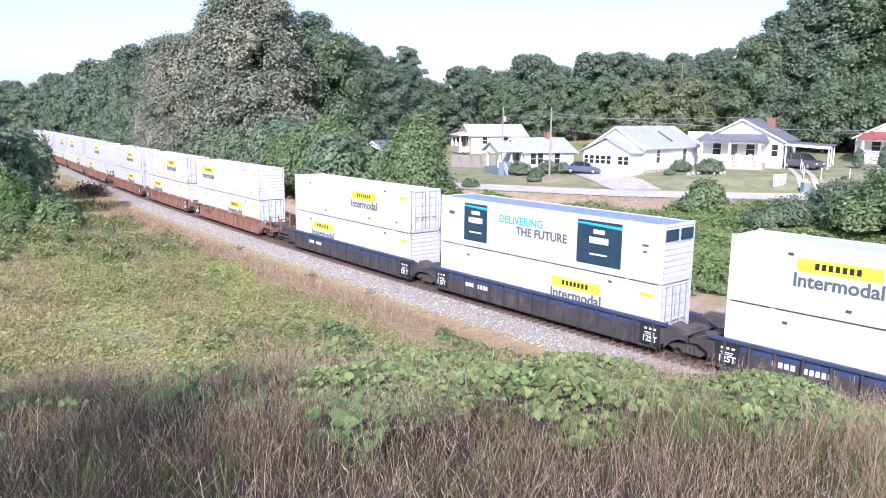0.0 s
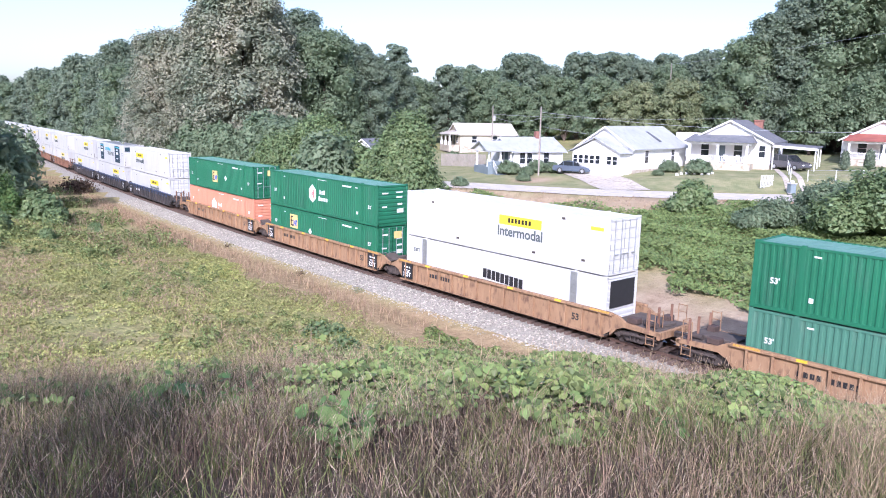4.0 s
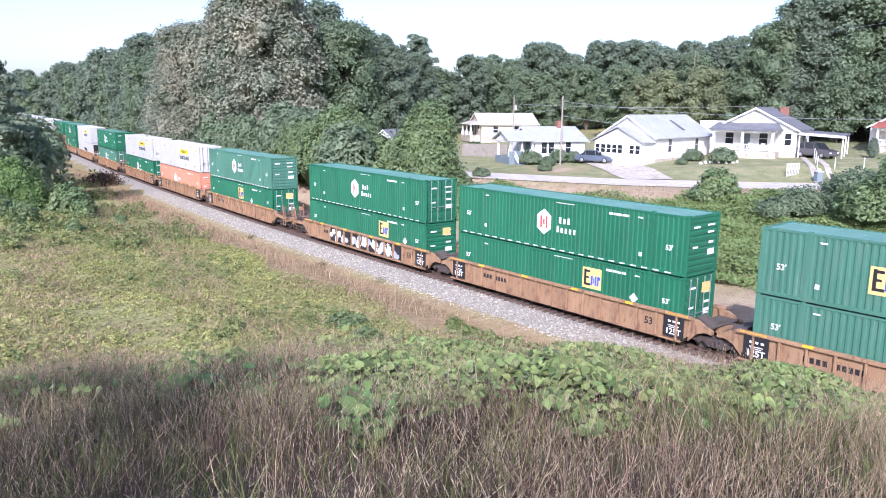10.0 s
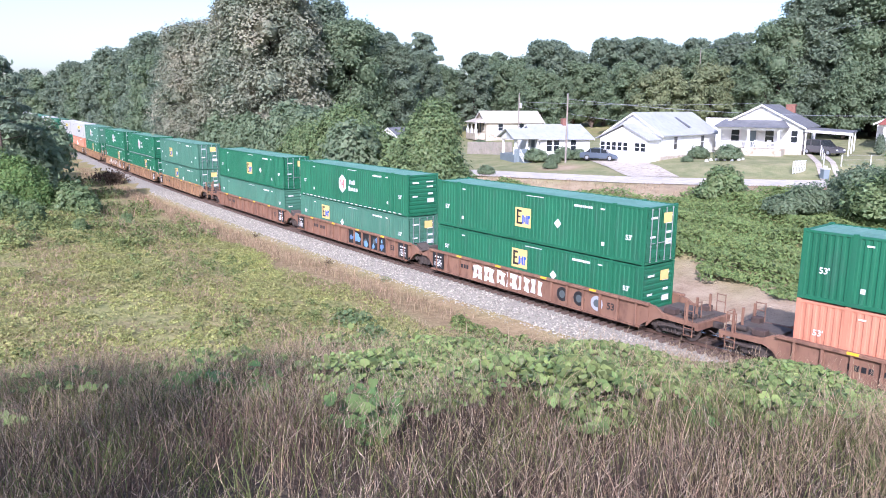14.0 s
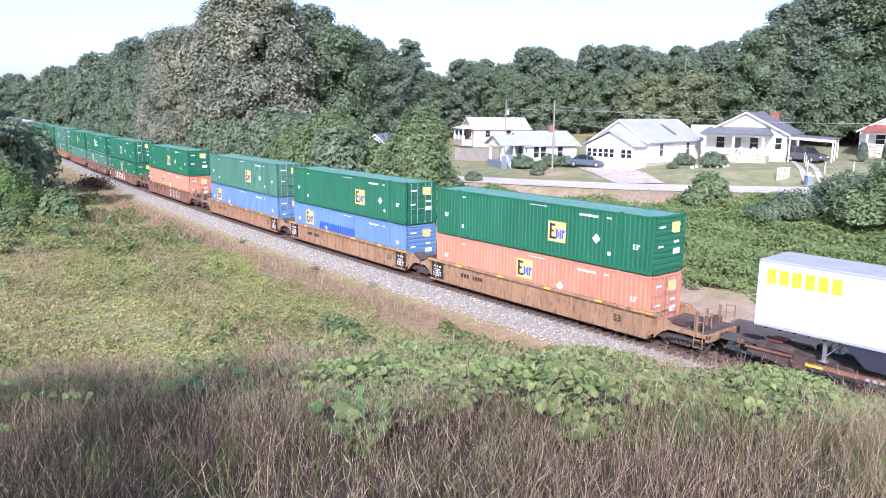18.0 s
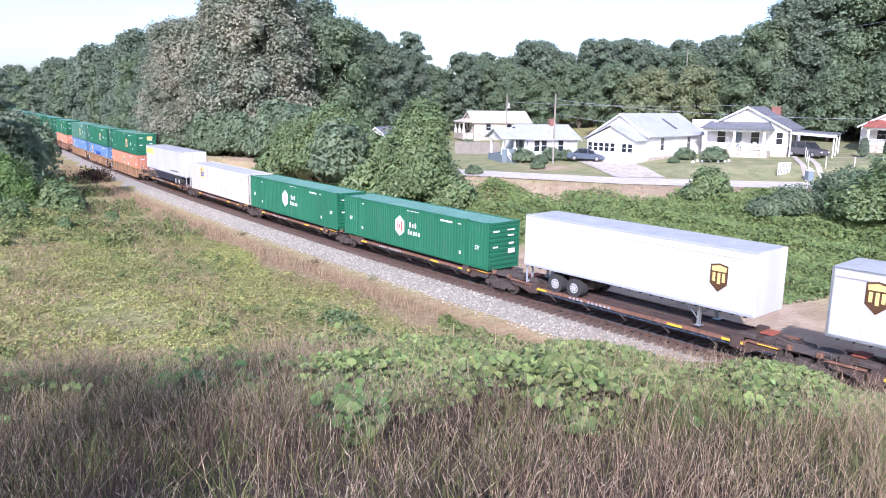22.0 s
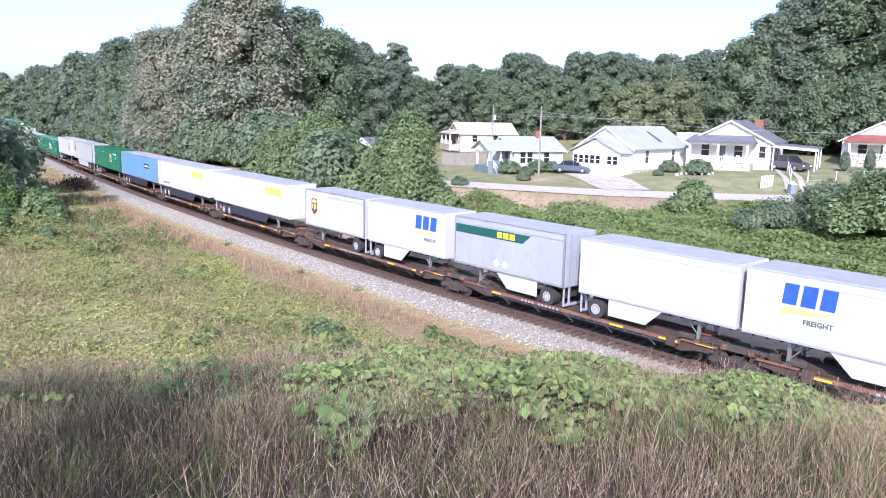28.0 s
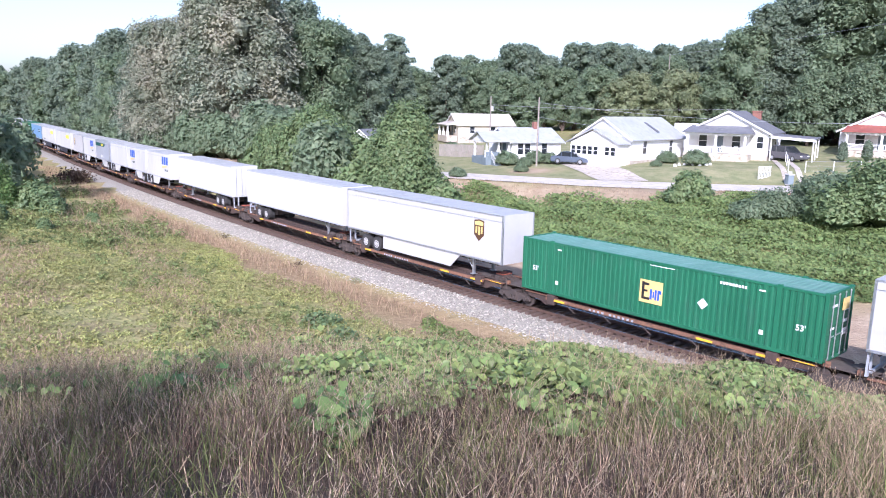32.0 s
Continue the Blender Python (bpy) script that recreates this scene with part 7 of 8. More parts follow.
    put(draped(12, [(0.6, 0, 4.2, 3.2, 4.4), (-3.2, 0.5, 3.2, 2.9, 3.6), (3.6, 0.2, 2.8, 2.5, 3.2), (0.2, 0.6, 6.7, 2.3, 1.9), (2.0, 0.4, 5.4, 2.0, 1.9), (-4.6, 0.8, 4.4, 2.0, 2.2)], 62000, "mass of kudzu smothering trees beside the railway", 0.21), -12.6, 82.5)
    put(draped(13, [(0, 0, 2.2, 2.6, 3.0), (2.6, 0.6, 1.9, 2.4, 2.8), (-2.2, 0.5, 1.3, 1.8, 2.0), (1.2, 0.2, 4.0, 1.7, 1.5), (4.4, 0.4, 2.6, 2.4, 2.8)], 36000, "bushy vine-covered shrub by the lane", 0.19), 32.2, 52.0, 1.22, sz=0.92)
    M = draped(14, [(0, 0, 0.9, 1.5, 1.7), (0.9, 0.2, 0.4, 1.2, 1.1), (-1.0, 0, 0.4, 1.2, 1.0)], 5200, "vine-covered mound on the bank", 0.24)
    put(M, 22.8, 64.5)
    for x, y, s in ((-7.0, 76.5, 1.9), (-5.2, 74.0, 1.3), (-9.0, 78.5, 1.7), (-17.8, 86.5, 1.9), (1.0, 71.5, 1.2), (-6.0, 80.0, 1.8)):
        again(M, x, y, s, rng.uniform(0, 360))
    put(draped(15, [(0, 0, 1.6, 2.6, 2.2), (3, 0.5, 1.2, 2.3, 1.7), (-3, 0, 1.0, 2.2, 1.5)], 12000, "dark shrubs at the foot of the bank", 0.24, LEAF_MID, "shrub"), 26.4, 56.5, 0.62)
    again(bpy.data.objects["shrub"], 31.5, 58.0, 0.8, 80)
    # shrubs on the near side, far up the line
    S = draped(16, [(0, 0, 3.0, 3.2, 3.6), (-3.4, 0.5, 3.6, 3.2, 3.8), (2.4, -0.2, 2.0, 2.4, 2.6), (-1.0, 0.3, 5.4, 2.2, 2.0)], 9000, "leafy roadside shrub trees beside the line", 0.42, LEAF_MID, "shrub")
    put(draped(19, [(0, 0, 3.0, 3.2, 3.6), (-3.4, 0.5, 3.6, 3.2, 3.8), (2.4, -0.2, 1.8, 2.2, 2.4), (-1.0, 0.3, 5.0, 2.2, 2.0)], 42000, "light-green leafy shrub beside the line", 0.22, BUSH, "shrub"), -41.5, 69.5, 0.74)
    put(S, -47.0, 77.0)
    for x, y, q in ((-36.5, 62.5, 0.7), (-33.8, 57.0, 0.4), (-39.5, 63.5, 0.9), (-31.0, 60.0, 0.35), (-34.2, 68.0, 0.7), (-36.8, 70.5, 1.1), (-30.0, 66.5, 0.4)):
        again(M, x, y, q, rng.uniform(0, 360))
    again(S, -43.0, 70.5, 0.75, 30)
    again(S, -47.5, 82.0, 1.1, 120)
    again(S, -56.0, 93.0, 1.1, 200)
    again(S, -63.5, 106.0, 1.1, 70)
    again(S, -74.0, 120.0, 1.2, 10)
    again(S, -87.0, 140.0, 1.3, 310)
    again(S, -103.0, 160.0, 1.4, 200)
    again(F, -45.5, 74.0, 0.66, 50)
    # undergrowth at the edge of the wood
    for i in range(15):
        u = 44 + i * 6.5
        x, y, _ = on_track(u, rng.uniform(10, 14))
        again(S, x, y, rng.uniform(0.7, 1.0), rng.uniform(0, 360))
    for i, (x, y, s) in enumerate(((-62, 90, 0.6), (-75, 112, 0.7), (-92, 140, 0.8), (-110, 168, 0.9), (-130, 200, 0.9), (-155, 235, 0.95))):
        again(G[i % 3], x, y, s, rng.uniform(0, 360))
    for x, y, q in ((-27, 99, 0.8), (-32, 103, 0.9), (-36.5, 108, 0.9), (-23, 97, 0.75), (-29.5, 101, 0.7)):
        again(S, x, y, q, rng.uniform(0, 360))
    # yard shrubs
    Y = draped(17, [(0, 0, 0.6, 0.9, 0.8), (0.5, 0.1, 0.5, 0.7, 0.6), (-0.5, 0, 0.5, 0.7, 0.6)], 2600, "clipped round yard shrub", 0.16, LEAF_MID, "shrub")
    put(Y, 31.2, 87.3, 1.35)
    for x, y, s in ((28.7, 90.3, 1.1), (13.2, 94.0, 1.2), (15.0, 93.5, 1.0), (11.6, 91.2, 0.9), (10.6, 86.5, 0.75), (26.4, 87.0, 0.6), (3.2, 111, 1.1), (5.0, 109.5, 0.9), (9.6, 93.0, 1.3), (17.2, 95.0, 0.9), (3.0, 79.3, 0.8)):
        again(Y, x, y, s, rng.uniform(0, 360))
    cyp = draped(18, [(0, 0, 0.8, 0.55, 1.0), (0, 0, 1.6, 0.45, 0.9)], 2200, "small upright evergreen in a yard", 0.14, LEAF_DARK, "evergreen")
    put(cyp, 49.6, 89.5)
    again(cyp, 52.6, 89.5, 1.05, 50)
    again(cyp, 55.6, 89.0, 1.05, 90)

    # an unseen thin tree added behind the viewpoint, to throw broken shade on the hill top
    thin = tree(41, 13, 4.6, 3.0, 1900, 0.30, LEAF_MID, "unseen thin-crowned tree behind the viewpoint, added for its shade", 40, loose=1.0)
    put(thin, -6.8, -10.6)
    for x, y, q in ((57, 113, .85), (63, 110, .9), (70, 107, .85), (77, 105, .9)):
        again(D2, x, y, q, rng.uniform(0, 360))


def ground_points(rng, n, x0, x1, y0, y1, keep):
    x, y = rng.uniform(x0, x1, n * 6), rng.uniform(y0, y1, n * 6)
    u, d = to_track(x, y)
    ok = keep(x, y, u, d, rng)
    x, y = x[ok][:n], y[ok][:n]
    return x, y, ground(x, y)


def stuff(ob, label, category):
    return tagged(ob, label, category, kind="stuff")


def domes(name, x, y, z, per, rad, hgt, lo, more, material, rng, label, category):
    """Low leafy cushions: leaves over many small domes, one mesh."""
    j = np.repeat(np.arange(len(x)), per)
    d = norm(rng.normal(size=(len(j), 3)))
    d[:, 2] = np.abs(d[:, 2])
    shell = (0.55 + 0.5 * rng.random(len(j)))[:, None]
    c = np.c_[x, y, z][j] + d * shell * np.c_[rad, rad, hgt][j] + np.array([0, 0, 0.02])
    nr = d + np.array([0, 0, 0.35]) + 0.5 * rng.normal(size=d.shape)
    make = spray_mesh if per < 40 else leaf_mesh
    stuff(make(name, c, nr, lo + more * rng.random(len(j)), material, rng), label, category)


def seed_heads(name, tip, td, rng, material):
    """Slender ears at the tips of grass stems, each of eight small husks."""
    n = len(tip)
    per = 8
    j = np.repeat(np.arange(n), per)
    f = np.tile((np.arange(per) + 0.5) / per, n)
    ln = (0.08 + 0.09 * rng.random(n))[j]
    out = norm(rng.normal(size=(len(j), 3)))
    base = tip[j] + td[j] * ((f - 0.55) * ln)[:, None]
    end = base + td[j] * (0.26 * ln)[:, None] + out * (0.0075 * (1.1 - 0.5 * f))[:, None]
    side = norm(np.cross(td[j], out)) * 0.0028
    v = np.stack([base - side, base + side, end], 1).reshape(-1, 3)
    stuff(raw_mesh(name, v, np.arange(len(v)).reshape(-1, 3), material), "pale feathery seed heads of the grass", "grass")


def make_cover():
    rng = np.random.default_rng(77)
    # kudzu on the far bank
    def bank(x, y, u, d, r):
        edge = 11.0 + 1.5 * np.sin(u * 0.35) + 1.0 * np.sin(u * 1.1) + r.random(len(x)) * 1.5
        return (d > edge) & (y < road_y(x) - 5.5 - 3.5 * np.clip((x - 4) / 16, 0, 1) - 1.2 * np.sin(x * 0.8) - 1.5 * r.random(len(x)))
    x, y, z = ground_points(rng, 110000, -25, 48, 40, 86, bank)
    mound = 0.25 + 0.4 * np.sin(x * 0.55 + 1.3 * np.sin(y * 0.3)) * np.cos(y * 0.6) + 0.25 * np.sin(x * 1.7 + y * 1.1)
    c = np.c_[x, y, z + np.maximum(mound, 0) * (0.75 + 0.25 * rng.random(len(x))) + 0.05]
    nr = np.c_[rng.normal(0, .6, (len(x), 2)), np.ones(len(x))] + np.array([-0.1, -0.3, 0])
    stuff(spray_mesh("kudzu_bank", c, nr, 0.13 + 0.14 * rng.random(len(x)), KUDZU_BANK, rng), "dense kudzu vines blanketing the railway bank", "vines")
    # low weeds on the near slope
    def slope(x, y, u, d, r):
        az = x / np.maximum(y, 1)
        return (d < -7.2 - 0.8 * np.sin(u * 0.4) - r.random(len(x))) & (np.hypot(x, y) > 12) & (az > -0.68) & (az < 0.25)
    x, y, z = ground_points(rng, 40000, -42, 12, 9, 70, slope)
    c = np.c_[x, y, z + 0.03 + 0.08 * rng.random(len(x))]
    nr = np.c_[rng.normal(0, .6, (len(x), 2)), np.ones(len(x))]
    stuff(spray_mesh("low_weeds", c, nr, 0.05 + 0.09 * rng.random(len(x)), MAT_GREEN, rng), "low sunlit weeds and vines on the slope", "weeds")
    x, y, z = ground_points(rng, 4600, -42, 12, 9, 70, lambda x, y, u, d, r: slope(x, y, u, d, r) & (np.sin(x * 0.41 + 0.5 * y) + np.cos(y * 0.37 - 0.2 * x) + 2.2 * r.random(len(x)) > 0.3))
    domes("weed_mats", x, y, z, 38, 0.22 + 0.38 * rng.random(len(x)), 0.10 + 0.22 * rng.random(len(x)) ** 2, 0.05, 0.07, MAT_GREEN, rng, "rounded mats of yellow-green weeds on the slope", "weeds")
    x, y, z = ground_points(rng, 900, 0, 26, 12, 40, lambda x, y, u, d, r: (d < -5.2 - 0.7 * r.random(len(x)) - 0.5 * np.sin(u * 0.9)) & (d > -20) & (u < 5 + 3 * r.random(len(x))) & (np.hypot(x, y) > 13))
    domes("slope_kudzu", x, y, z, 50, 0.3 + 0.45 * rng.random(len(x)), 0.12 + 0.3 * rng.random(len(x)) ** 1.5, 0.08, 0.10, KUDZU_NEAR, rng, "low kudzu spilling down to the ballast", "vines")
    # dry thatch lying in drifts along the slope
    x, y, z = ground_points(rng, 20000, -42, 12, 9, 70, lambda x, y, u, d, r: slope(x, y, u, d, r) & (np.sin(d * 0.75 + 1.5 * np.sin(u * 0.16)) + 0.5 * np.sin(u * 0.5) + 1.3 * r.random(len(x)) > 1.05))
    ob, _, _ = blade_mesh("slope_grass", np.c_[x, y, z + 0.05], 0.18 + 0.25 * rng.random(len(x)), 0.018 + 0.018 * rng.random(len(x)), 0.5 + 0.9 * rng.random(len(x)), DRY, rng)
    stuff(ob, "thin dry grass lying among the slope weeds", "grass")
    # clumps of taller green weeds scattered over the slope
    x, y, z = ground_points(rng, 620, -42, 10, 9, 70, lambda x, y, u, d, r: slope(x, y, u, d, r) & (np.sin(x * 0.33 + 1) * np.cos(y * 0.27) + 0.8 * r.random(len(x)) + np.clip((u - 20) / 40, 0, 0.5) > 0.62))
    domes("weed_clumps", x, y, z, 46, 0.16 + 0.26 * rng.random(len(x)), 0.22 + 0.45 * rng.random(len(x)) ** 2, 0.06, 0.08, WEED, rng, "clumps of green weeds on the slope", "weeds")
    # taller weeds and dry brush towards the shrubs up the line
    def tall(x, y, u, d, r):
        return (d < -6.8 - 1.2 * r.random(len(x))) & (d > -24) & (u > 30) & (u < 100) & (np.sin(x * 0.7) + np.cos(y * 0.5) + 1.4 * r.random(len(x)) > 0.7)
    x, y, z = ground_points(rng, 900, -75, -10, 45, 110, tall)
    domes("tall_weeds", x, y, z, 52, 0.3 + 0.5 * rng.random(len(x)), 0.35 + 0.95 * rng.random(len(x)) ** 1.6, 0.10, 0.12, WEED, rng, "tall leafy weeds on the embankment", "weeds")
    x, y, z = ground_points(rng, 9000, -75, -10, 45, 110, lambda x, y, u, d, r: tall(x, y, u, d, r) & (d > -15))
    ob, _, _ = blade_mesh("embankment_grass", np.c_[x, y, z], 0.5 + 0.7 * rng.random(len(x)), 0.02 + 0.02 * rng.random(len(x)), 0.2 + 0.5 * rng.random(len(x)), DRY, rng)
    stuff(ob, "waist-high bleached grass on the embankment", "grass")
    # rough growth between the brow and the ballast
    def rough(x, y, u, d, r):
        az, rr = x / np.maximum(y, 1), np.hypot(x, y)
        return (d < -6.0 - r.random(len(x))) & (rr > 13) & (rr < 33 - 12 * np.clip(0.1 - az, 0, 1)) & (az > -0.16 - 0.1 * r.random(len(x))) & (az < 0.06 + 0.06 * r.random(len(x)))
    x, y, z = ground_points(rng, 620, -8, 14, 11, 36, rough)
    domes("rough_weeds", x, y, z, 54, 0.22 + 0.34 * rng.random(len(x)), 0.25 + 0.55 * rng.random(len(x)) ** 1.5, 0.06, 0.09, KUDZU_NEAR, rng, "knee-high leafy weeds down the slope", "weeds")
    x, y, z = ground_points(rng, 7000, -8, 14, 11, 36, lambda x, y, u, d, r: rough(x, y, u, d, r) & (np.sin(x * 1.3) * np.cos(y * 0.9) + r.random(len(x)) > 0.35))
    ob, _, _ = blade_mesh("rough_grass", np.c_[x, y, z], 0.4 + 0.6 * rng.random(len(x)), 0.007 + 0.009 * rng.random(len(x)), 0.3 + 0.7 * rng.random(len(x)), DRY, rng)
    stuff(ob, "tall straw-coloured grass among the weeds", "grass")
    # dry verge below the lane
    x, y, z = ground_points(rng, 6000, -6, 60, 58, 82, lambda x, y, u, d, r: (y < road_y(x) - 3.4) & (y > road_y(x) - 10.5) & (d > 11) & (np.sin(x * 0.5) * np.cos(y * 0.9) + r.random(len(x)) > 0.35))
    ob, _, _ = blade_mesh("lane_verge", np.c_[x, y, z], 0.08 + 0.14 * rng.random(len(x)), 0.03 + 0.03 * rng.random(len(x)), 0.3 + 0.5 * rng.random(len(x)), DRY, rng)
    stuff(ob, "dry tan grass on the verge of the lane", "grass")
    # dry strip beside the ballast
    def dry(x, y, u, d, r):
        return (d < -4.6 - 0.5 * r.random(len(x))) & (d > -7.7 + 0.8 * np.sin(u * 0.5) + r.random(len(x))) & (u > 3 + 2 * r.random(len(x))) & (u < 110)
    x, y, z = ground_points(rng, 26000, -70, 16, 28, 125, dry)
    ob, _, _ = blade_mesh("dry_verge", np.c_[x, y, z], 0.3 + 0.4 * rng.random(len(x)), 0.018 + 0.02 * rng.random(len(x)), 0.2 + 0.5 * rng.random(len(x)), DRY, rng)
    stuff(ob, "sun-bleached dry grass along the ballast", "grass")
    # the hill top before the viewer: grass in tufts
    def near(x, y, u, d, r):
        rr, az = np.hypot(x, y), x / np.maximum(y, 0.1)
        return (rr > 2.0) & (rr < 15) & (np.abs(az) < 0.76)
    def vines(x, y):
        """How far the vines have the ground, 0 to 1."""
        rr, az = np.hypot(x, y), x / np.maximum(y, 0.1)
        start = 6.0 + 2.0 * np.clip((az - 0.05) / 0.3, 0, 1) + 2.6 * np.clip((-az - 0.16) / 0.1, 0, 1) + 0.7 * np.sin(az * 9 + 2.2) + 0.4 * np.sin(az * 23)
        return np.clip((az + 0.25) / 0.25, 0.09, 1) * np.clip((rr - start) / 1.7, 0, 1)
    x, y, z = ground_points(rng, 3300, -11, 11.5, 1.5, 15, lambda x, y, u, d, r: near(x, y, u, d, r) & (r.random(len(x)) > 0.45 * vines(x, y)))
    per = 23
    j = np.repeat(np.arange(len(x)), per)
    rr, az = np.hypot(x, y), x / y
    patch = 0.5 + 0.5 * np.sin(x * 0.9 + 1.2 * np.sin(y * 0.7)) * np.cos(y * 0.8 + 0.5 * np.sin(x))
    green = np.clip(0.10 + 0.55 * np.clip((rr - 4.5) / 4.5, 0, 1) * (0.62 + 0.5 * np.clip(az + 0.35, 0, 1)) + 0.5 * (patch - 0.5), 0.04, 0.8)
    straw = np.clip(0.18 + 0.85 * az + 0.3 * (patch - 0.5) + 0.25 * np.clip((rr - 7) / 5, 0, 1), 0.08, 0.7)
    kind = np.where(rng.random(len(x)) < green, 2, np.where(rng.random(len(x)) < straw, 1, 0))[j]
    kind = np.where(rng.random(len(j)) < 0.14, rng.integers(0, 3, len(j)), kind)
    tall_t = ((0.65 + 0.6 * rng.random(len(x))) * (1 - 0.5 * vines(x, y)))[j]
    off = rng.normal(0, 0.10, (len(j), 2)) * (0.7 + 0.9 * rng.random(len(x)))[j, None]
    px, py = x[j] + off[:, 0], y[j] + off[:, 1]
    p = np.c_[px, py, ground(px, py) - 0.02]
    h = (0.20 + 0.42 * rng.random(len(j))) * tall_t
    w = 0.0024 + 0.0036 * rng.random(len(j))
    ln = 0.10 + 0.95 * rng.random(len(j)) ** 1.5
    for q, nm, mt, hs, ws, text in ((0, "hill_grass", BROWN_GRASS, 1.0, 1.0, "tall brown seeding grass on the hill top"), (1, "pale_grass", DRY, 1.0, 1.05, "pale dry grass among the brown"), (2, "green_grass", GREEN_GRASS, 0.85, 1.7, "green grass among the vines")):
        k = kind == q
        ob, tip, td = blade_mesh(nm, p[k], h[k] * hs, w[k] * ws, ln[k], mt, rng)
        stuff(ob, text, "grass")
        if q < 2:
            m = rng.random(len(tip)) < 0.34
            seed_heads("seed_heads", tip[m], td[m], rng, SEED if q == 0 else DRY)
    # bleached stalks along the brow
    x, y, z = ground_points(rng, 12500, -11, 12, 6, 15, lambda x, y, u, d, r: (np.hypot(x, y) > 7) & (np.abs(x / y) < 0.74) & (np.sin(x * 1.4 + 0.8) * np.cos(y * 0.9) + 1.1 * r.random(len(x)) > 0.3))
    ob, tip, td = blade_mesh("bleached_stalks", np.c_[x, y, z], 0.3 + 0.42 * rng.random(len(x)), 0.003 + 0.004 * rng.random(len(x)), 0.15 + 0.7 * rng.random(len(x)), DRY, rng)
    stuff(ob, "bleached grass stalks along the brow", "grass")
    seed_heads("seed_heads", tip[::3], td[::3], rng, DRY)
    # kudzu on the brow of the hill: leaves in threes on their stalks, in heaped patches
    def brow(x, y, u, d, r):
        patch = np.clip(0.72 + 0.45 * np.sin(x * 1.1 + 0.6 + y * 0.3) * np.cos(y * 0.8) + 0.3 * np.sin(x * 2.3 - y), 0.08, 1)
        return (np.hypot(x, y) < 17) & (np.abs(x / np.maximum(y, 0.1)) < 0.76) & (r.random(len(x)) < patch * np.maximum(vines(x, y), 0.02 * (np.hypot(x, y) > 7.5)))
    x, y, z = ground_points(rng, 21000, -10, 12.5, 3, 17, brow)
    heap = 0.20 + 0.28 * np.clip(np.sin(x * 1.7 + y * 0.4) * np.cos(y * 1.3 - x * 0.5) + 0.4, 0, 1)
    c0 = np.c_[x, y, z + 0.05 + heap * rng.random(len(x)) ** 0.45]
    s0 = 0.05 + 0.075 * rng.random(len(x)) ** 1.5
    ang = rng.random(len(x)) * 6.283
    tilt = np.c_[rng.normal(0, .42, (len(x), 2)), np.ones(len(x))] + np.array([-0.05, -0.42, 0])
    cs, ns, ss = [], [], []
    for q in range(3):
        a = ang + (q - 1) * 1.75
        cs.append(c0 + np.c_[np.cos(a), np.sin(a), -0.25 * np.ones(len(x))] * (s0 * 0.72)[:, None])
        ns.append(tilt + 0.28 * np.c_[np.cos(a), np.sin(a), np.zeros(len(x))] + 0.18 * rng.normal(size=(len(x), 3)))
        ss.append(s0 * (1.0 if q == 1 else 0.88))
    stuff(broad_leaf_mesh("brow_kudzu", np.concatenate(cs), np.concatenate(ns), np.concatenate(ss), KUDZU_NEAR, rng), "broad-leaved kudzu on the brow of the hill", "vines")
    # a few large-leaved plants among the grass
    for i, (x, y, s) in enumerate(((-0.80, 6.3, 1.2), (-0.72, 5.9, 0.9), (-2.9, 8.0, 1.1), (1.1, 6.6, 0.7), (-2.3, 8.2, 1.1), (2.4, 7.0, 0.7), (-3.4, 8.3, 0.9), (-5.1, 8.6, 0.9))):
        t = tagged(new("weed"), "broad-leaved green weed in the tall grass", "weed", group="broad-leaved weeds")
        m = 34
        q = rng.normal(0, 0.13, (m, 3)) * np.array([1, 1, 0.7]) + np.array([0, 0, 0.32])
        broad_leaf_mesh("leaves", q, np.c_[rng.normal(0, .4, (m, 2)) + np.array([0, -.5]), np.ones(m)], 0.07 + 0.09 * rng.random(m), BUSH, rng, t)
        part("stem", cyl(B(), (0, 0, -0.05), (0.02, 0, 0.4), 0.008, 0.004, 5), GREEN_GRASS, t)
        put(t, x, y, s)
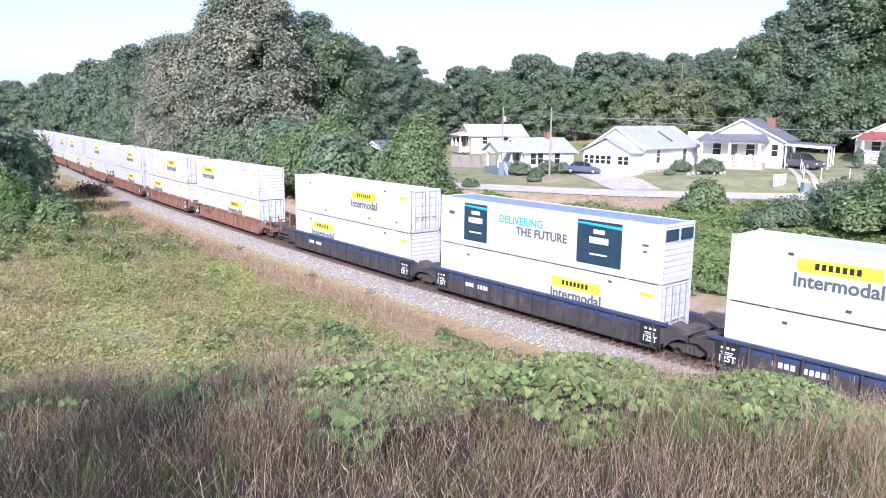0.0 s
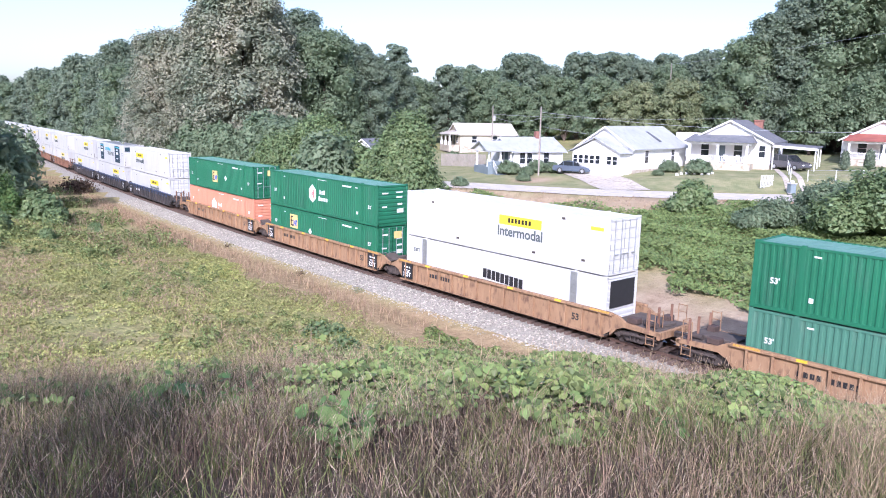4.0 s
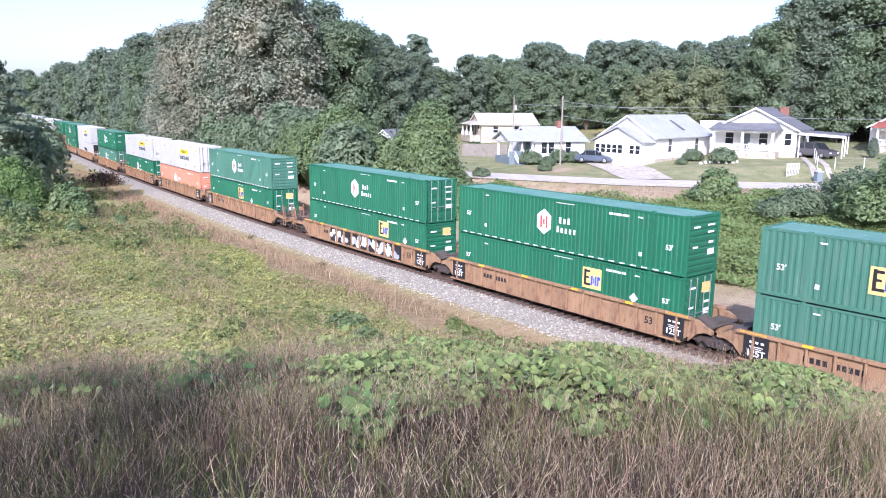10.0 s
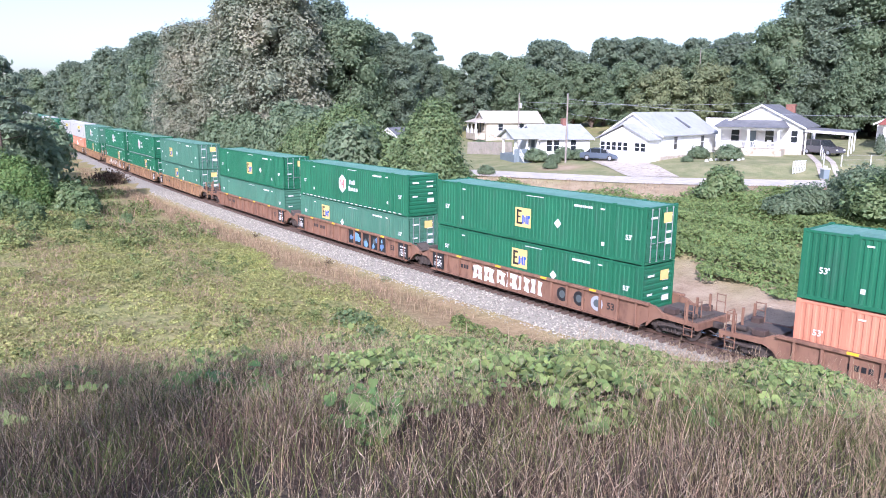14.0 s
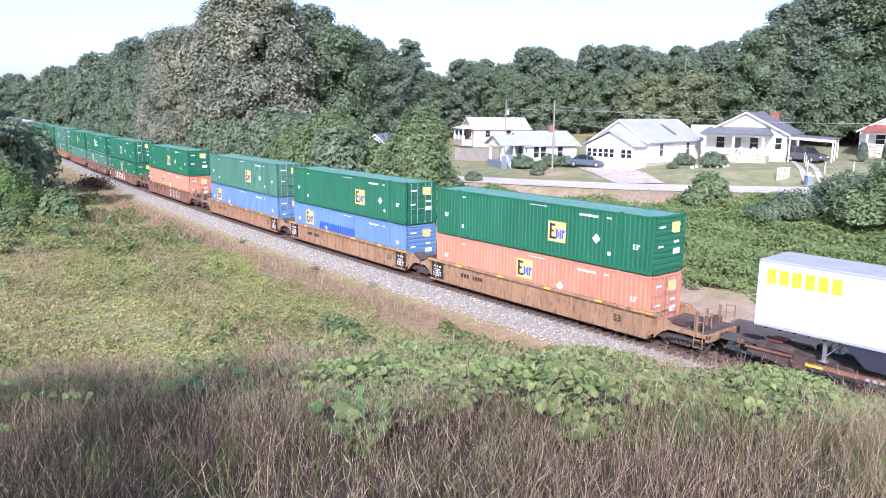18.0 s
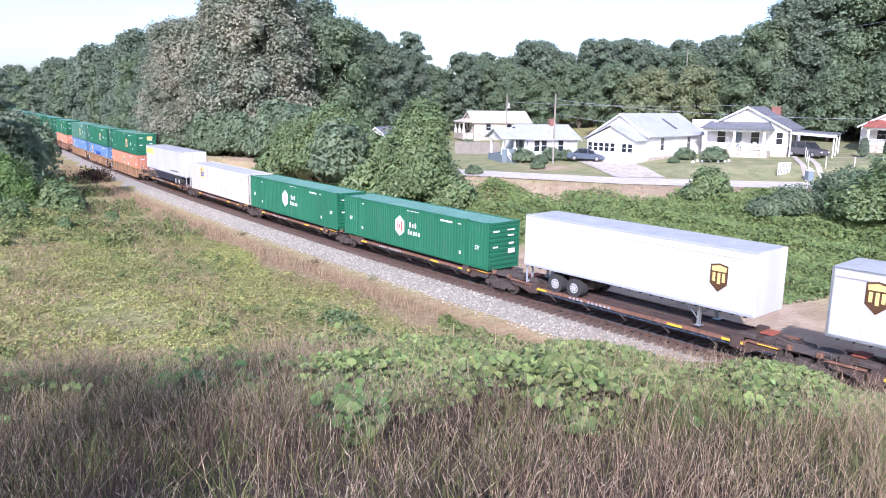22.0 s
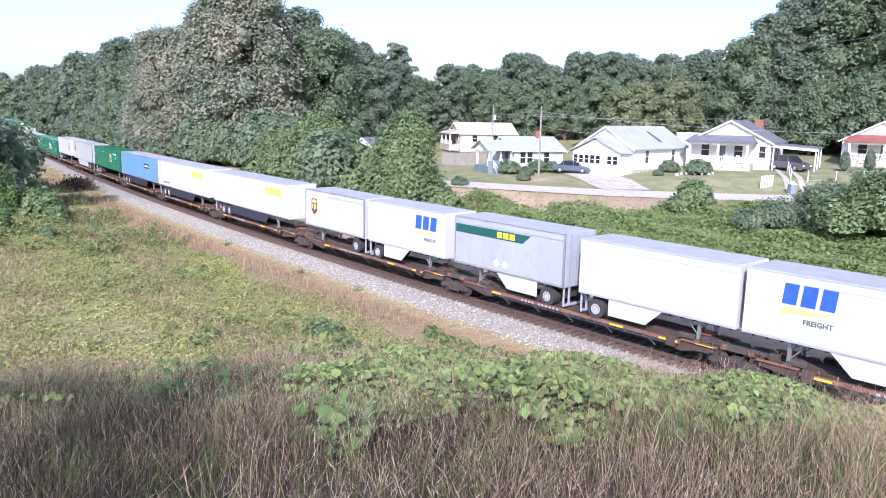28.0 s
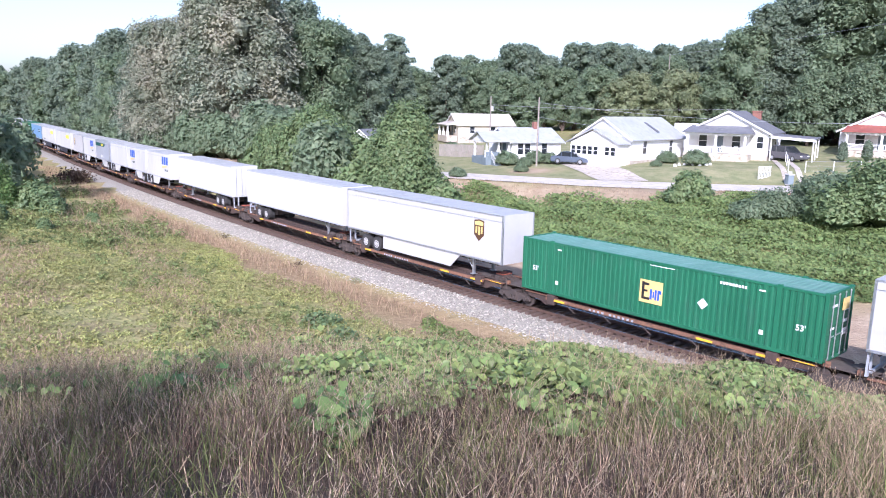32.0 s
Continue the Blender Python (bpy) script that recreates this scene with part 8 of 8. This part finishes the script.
    # leafy bushes standing up along the brow
    for i, (x, y, s) in enumerate(((-2.6, 17.5, 1.0), (-1.4, 16.0, 0.9), (-3.8, 15.0, 0.7), (-0.4, 18.5, 0.9), (-5.0, 13.0, 0.8), (-7.2, 12.4, 0.8), (1.2, 15.5, 0.8), (-2.2, 12.6, 0.7), (-8.6, 15.5, 0.9), (3.6, 14.0, 0.8), (-5.2, 36.5, 1.7), (-4.0, 34.5, 1.3), (-3.2, 31.0, 1.2))):
        t = tagged(new("leafy_bush"), "low leafy bush on the brow of the hill", "bush", group="bushes on the brow")
        m = 420
        d = norm(rng.normal(size=(m, 3)))
        d[:, 2] = np.abs(d[:, 2])
        q = d * (0.35 + 0.65 * rng.random((m, 1)) ** 0.5) * np.array([0.75, 0.6, 0.55])
        leaf_mesh("leaves", q, d + 0.7 * rng.normal(size=(m, 3)) + np.array([0, 0, 0.4]), 0.06 + 0.07 * rng.random(m), KUDZU, rng, t)
        bm = B()
        for a in range(5):
            cyl(bm, (0, 0, -0.1), (0.4 * math.cos(a * 1.26), 0.35 * math.sin(a * 1.26), 0.38), 0.01, 0.004, 5)
        part("stems", bm, BARK, t)
        put(t, x, y, s)
    # weeds in the ballast
    for i, (u, d) in enumerate(((13.5, -4.0), (20.5, -4.4), (34, -4.2), (84, -6.0))):
        a, b, _ = on_track(u, d)
        m = 160 if i < 3 else 2600
        s = 0.25 if i < 3 else 1.0
        q = rng.normal(0, 1, (m, 3)) * np.array([s, s, s * 0.5]) + np.array([0, 0, s * 0.9])
        t = tagged(new("weed"), "dry weed tuft growing in the ballast" if i < 3 else "brown dead brush beside the line", "weed", group="track-side weeds")
        leaf_mesh("leaves", q, rng.normal(size=(m, 3)), np.full(m, 0.06 if i < 3 else 0.2), LEAF_LIGHT if i < 1 else BROWN_GRASS, rng, t)
        put(t, a, b)


make_trees()
make_cover()


# ---- what moves ----
def motions():
    times = [0.0, *(1.0 * k for k in range(1, 33))]
    for thing, c, z in RUNNING:
        rows = []
        for t in times:
            x, y, h = on_track(c + travel(t))
            rows.append((t, pose(x, y, z, 0, 0, math.degrees(h))))
        walk(thing, rows)


motions()
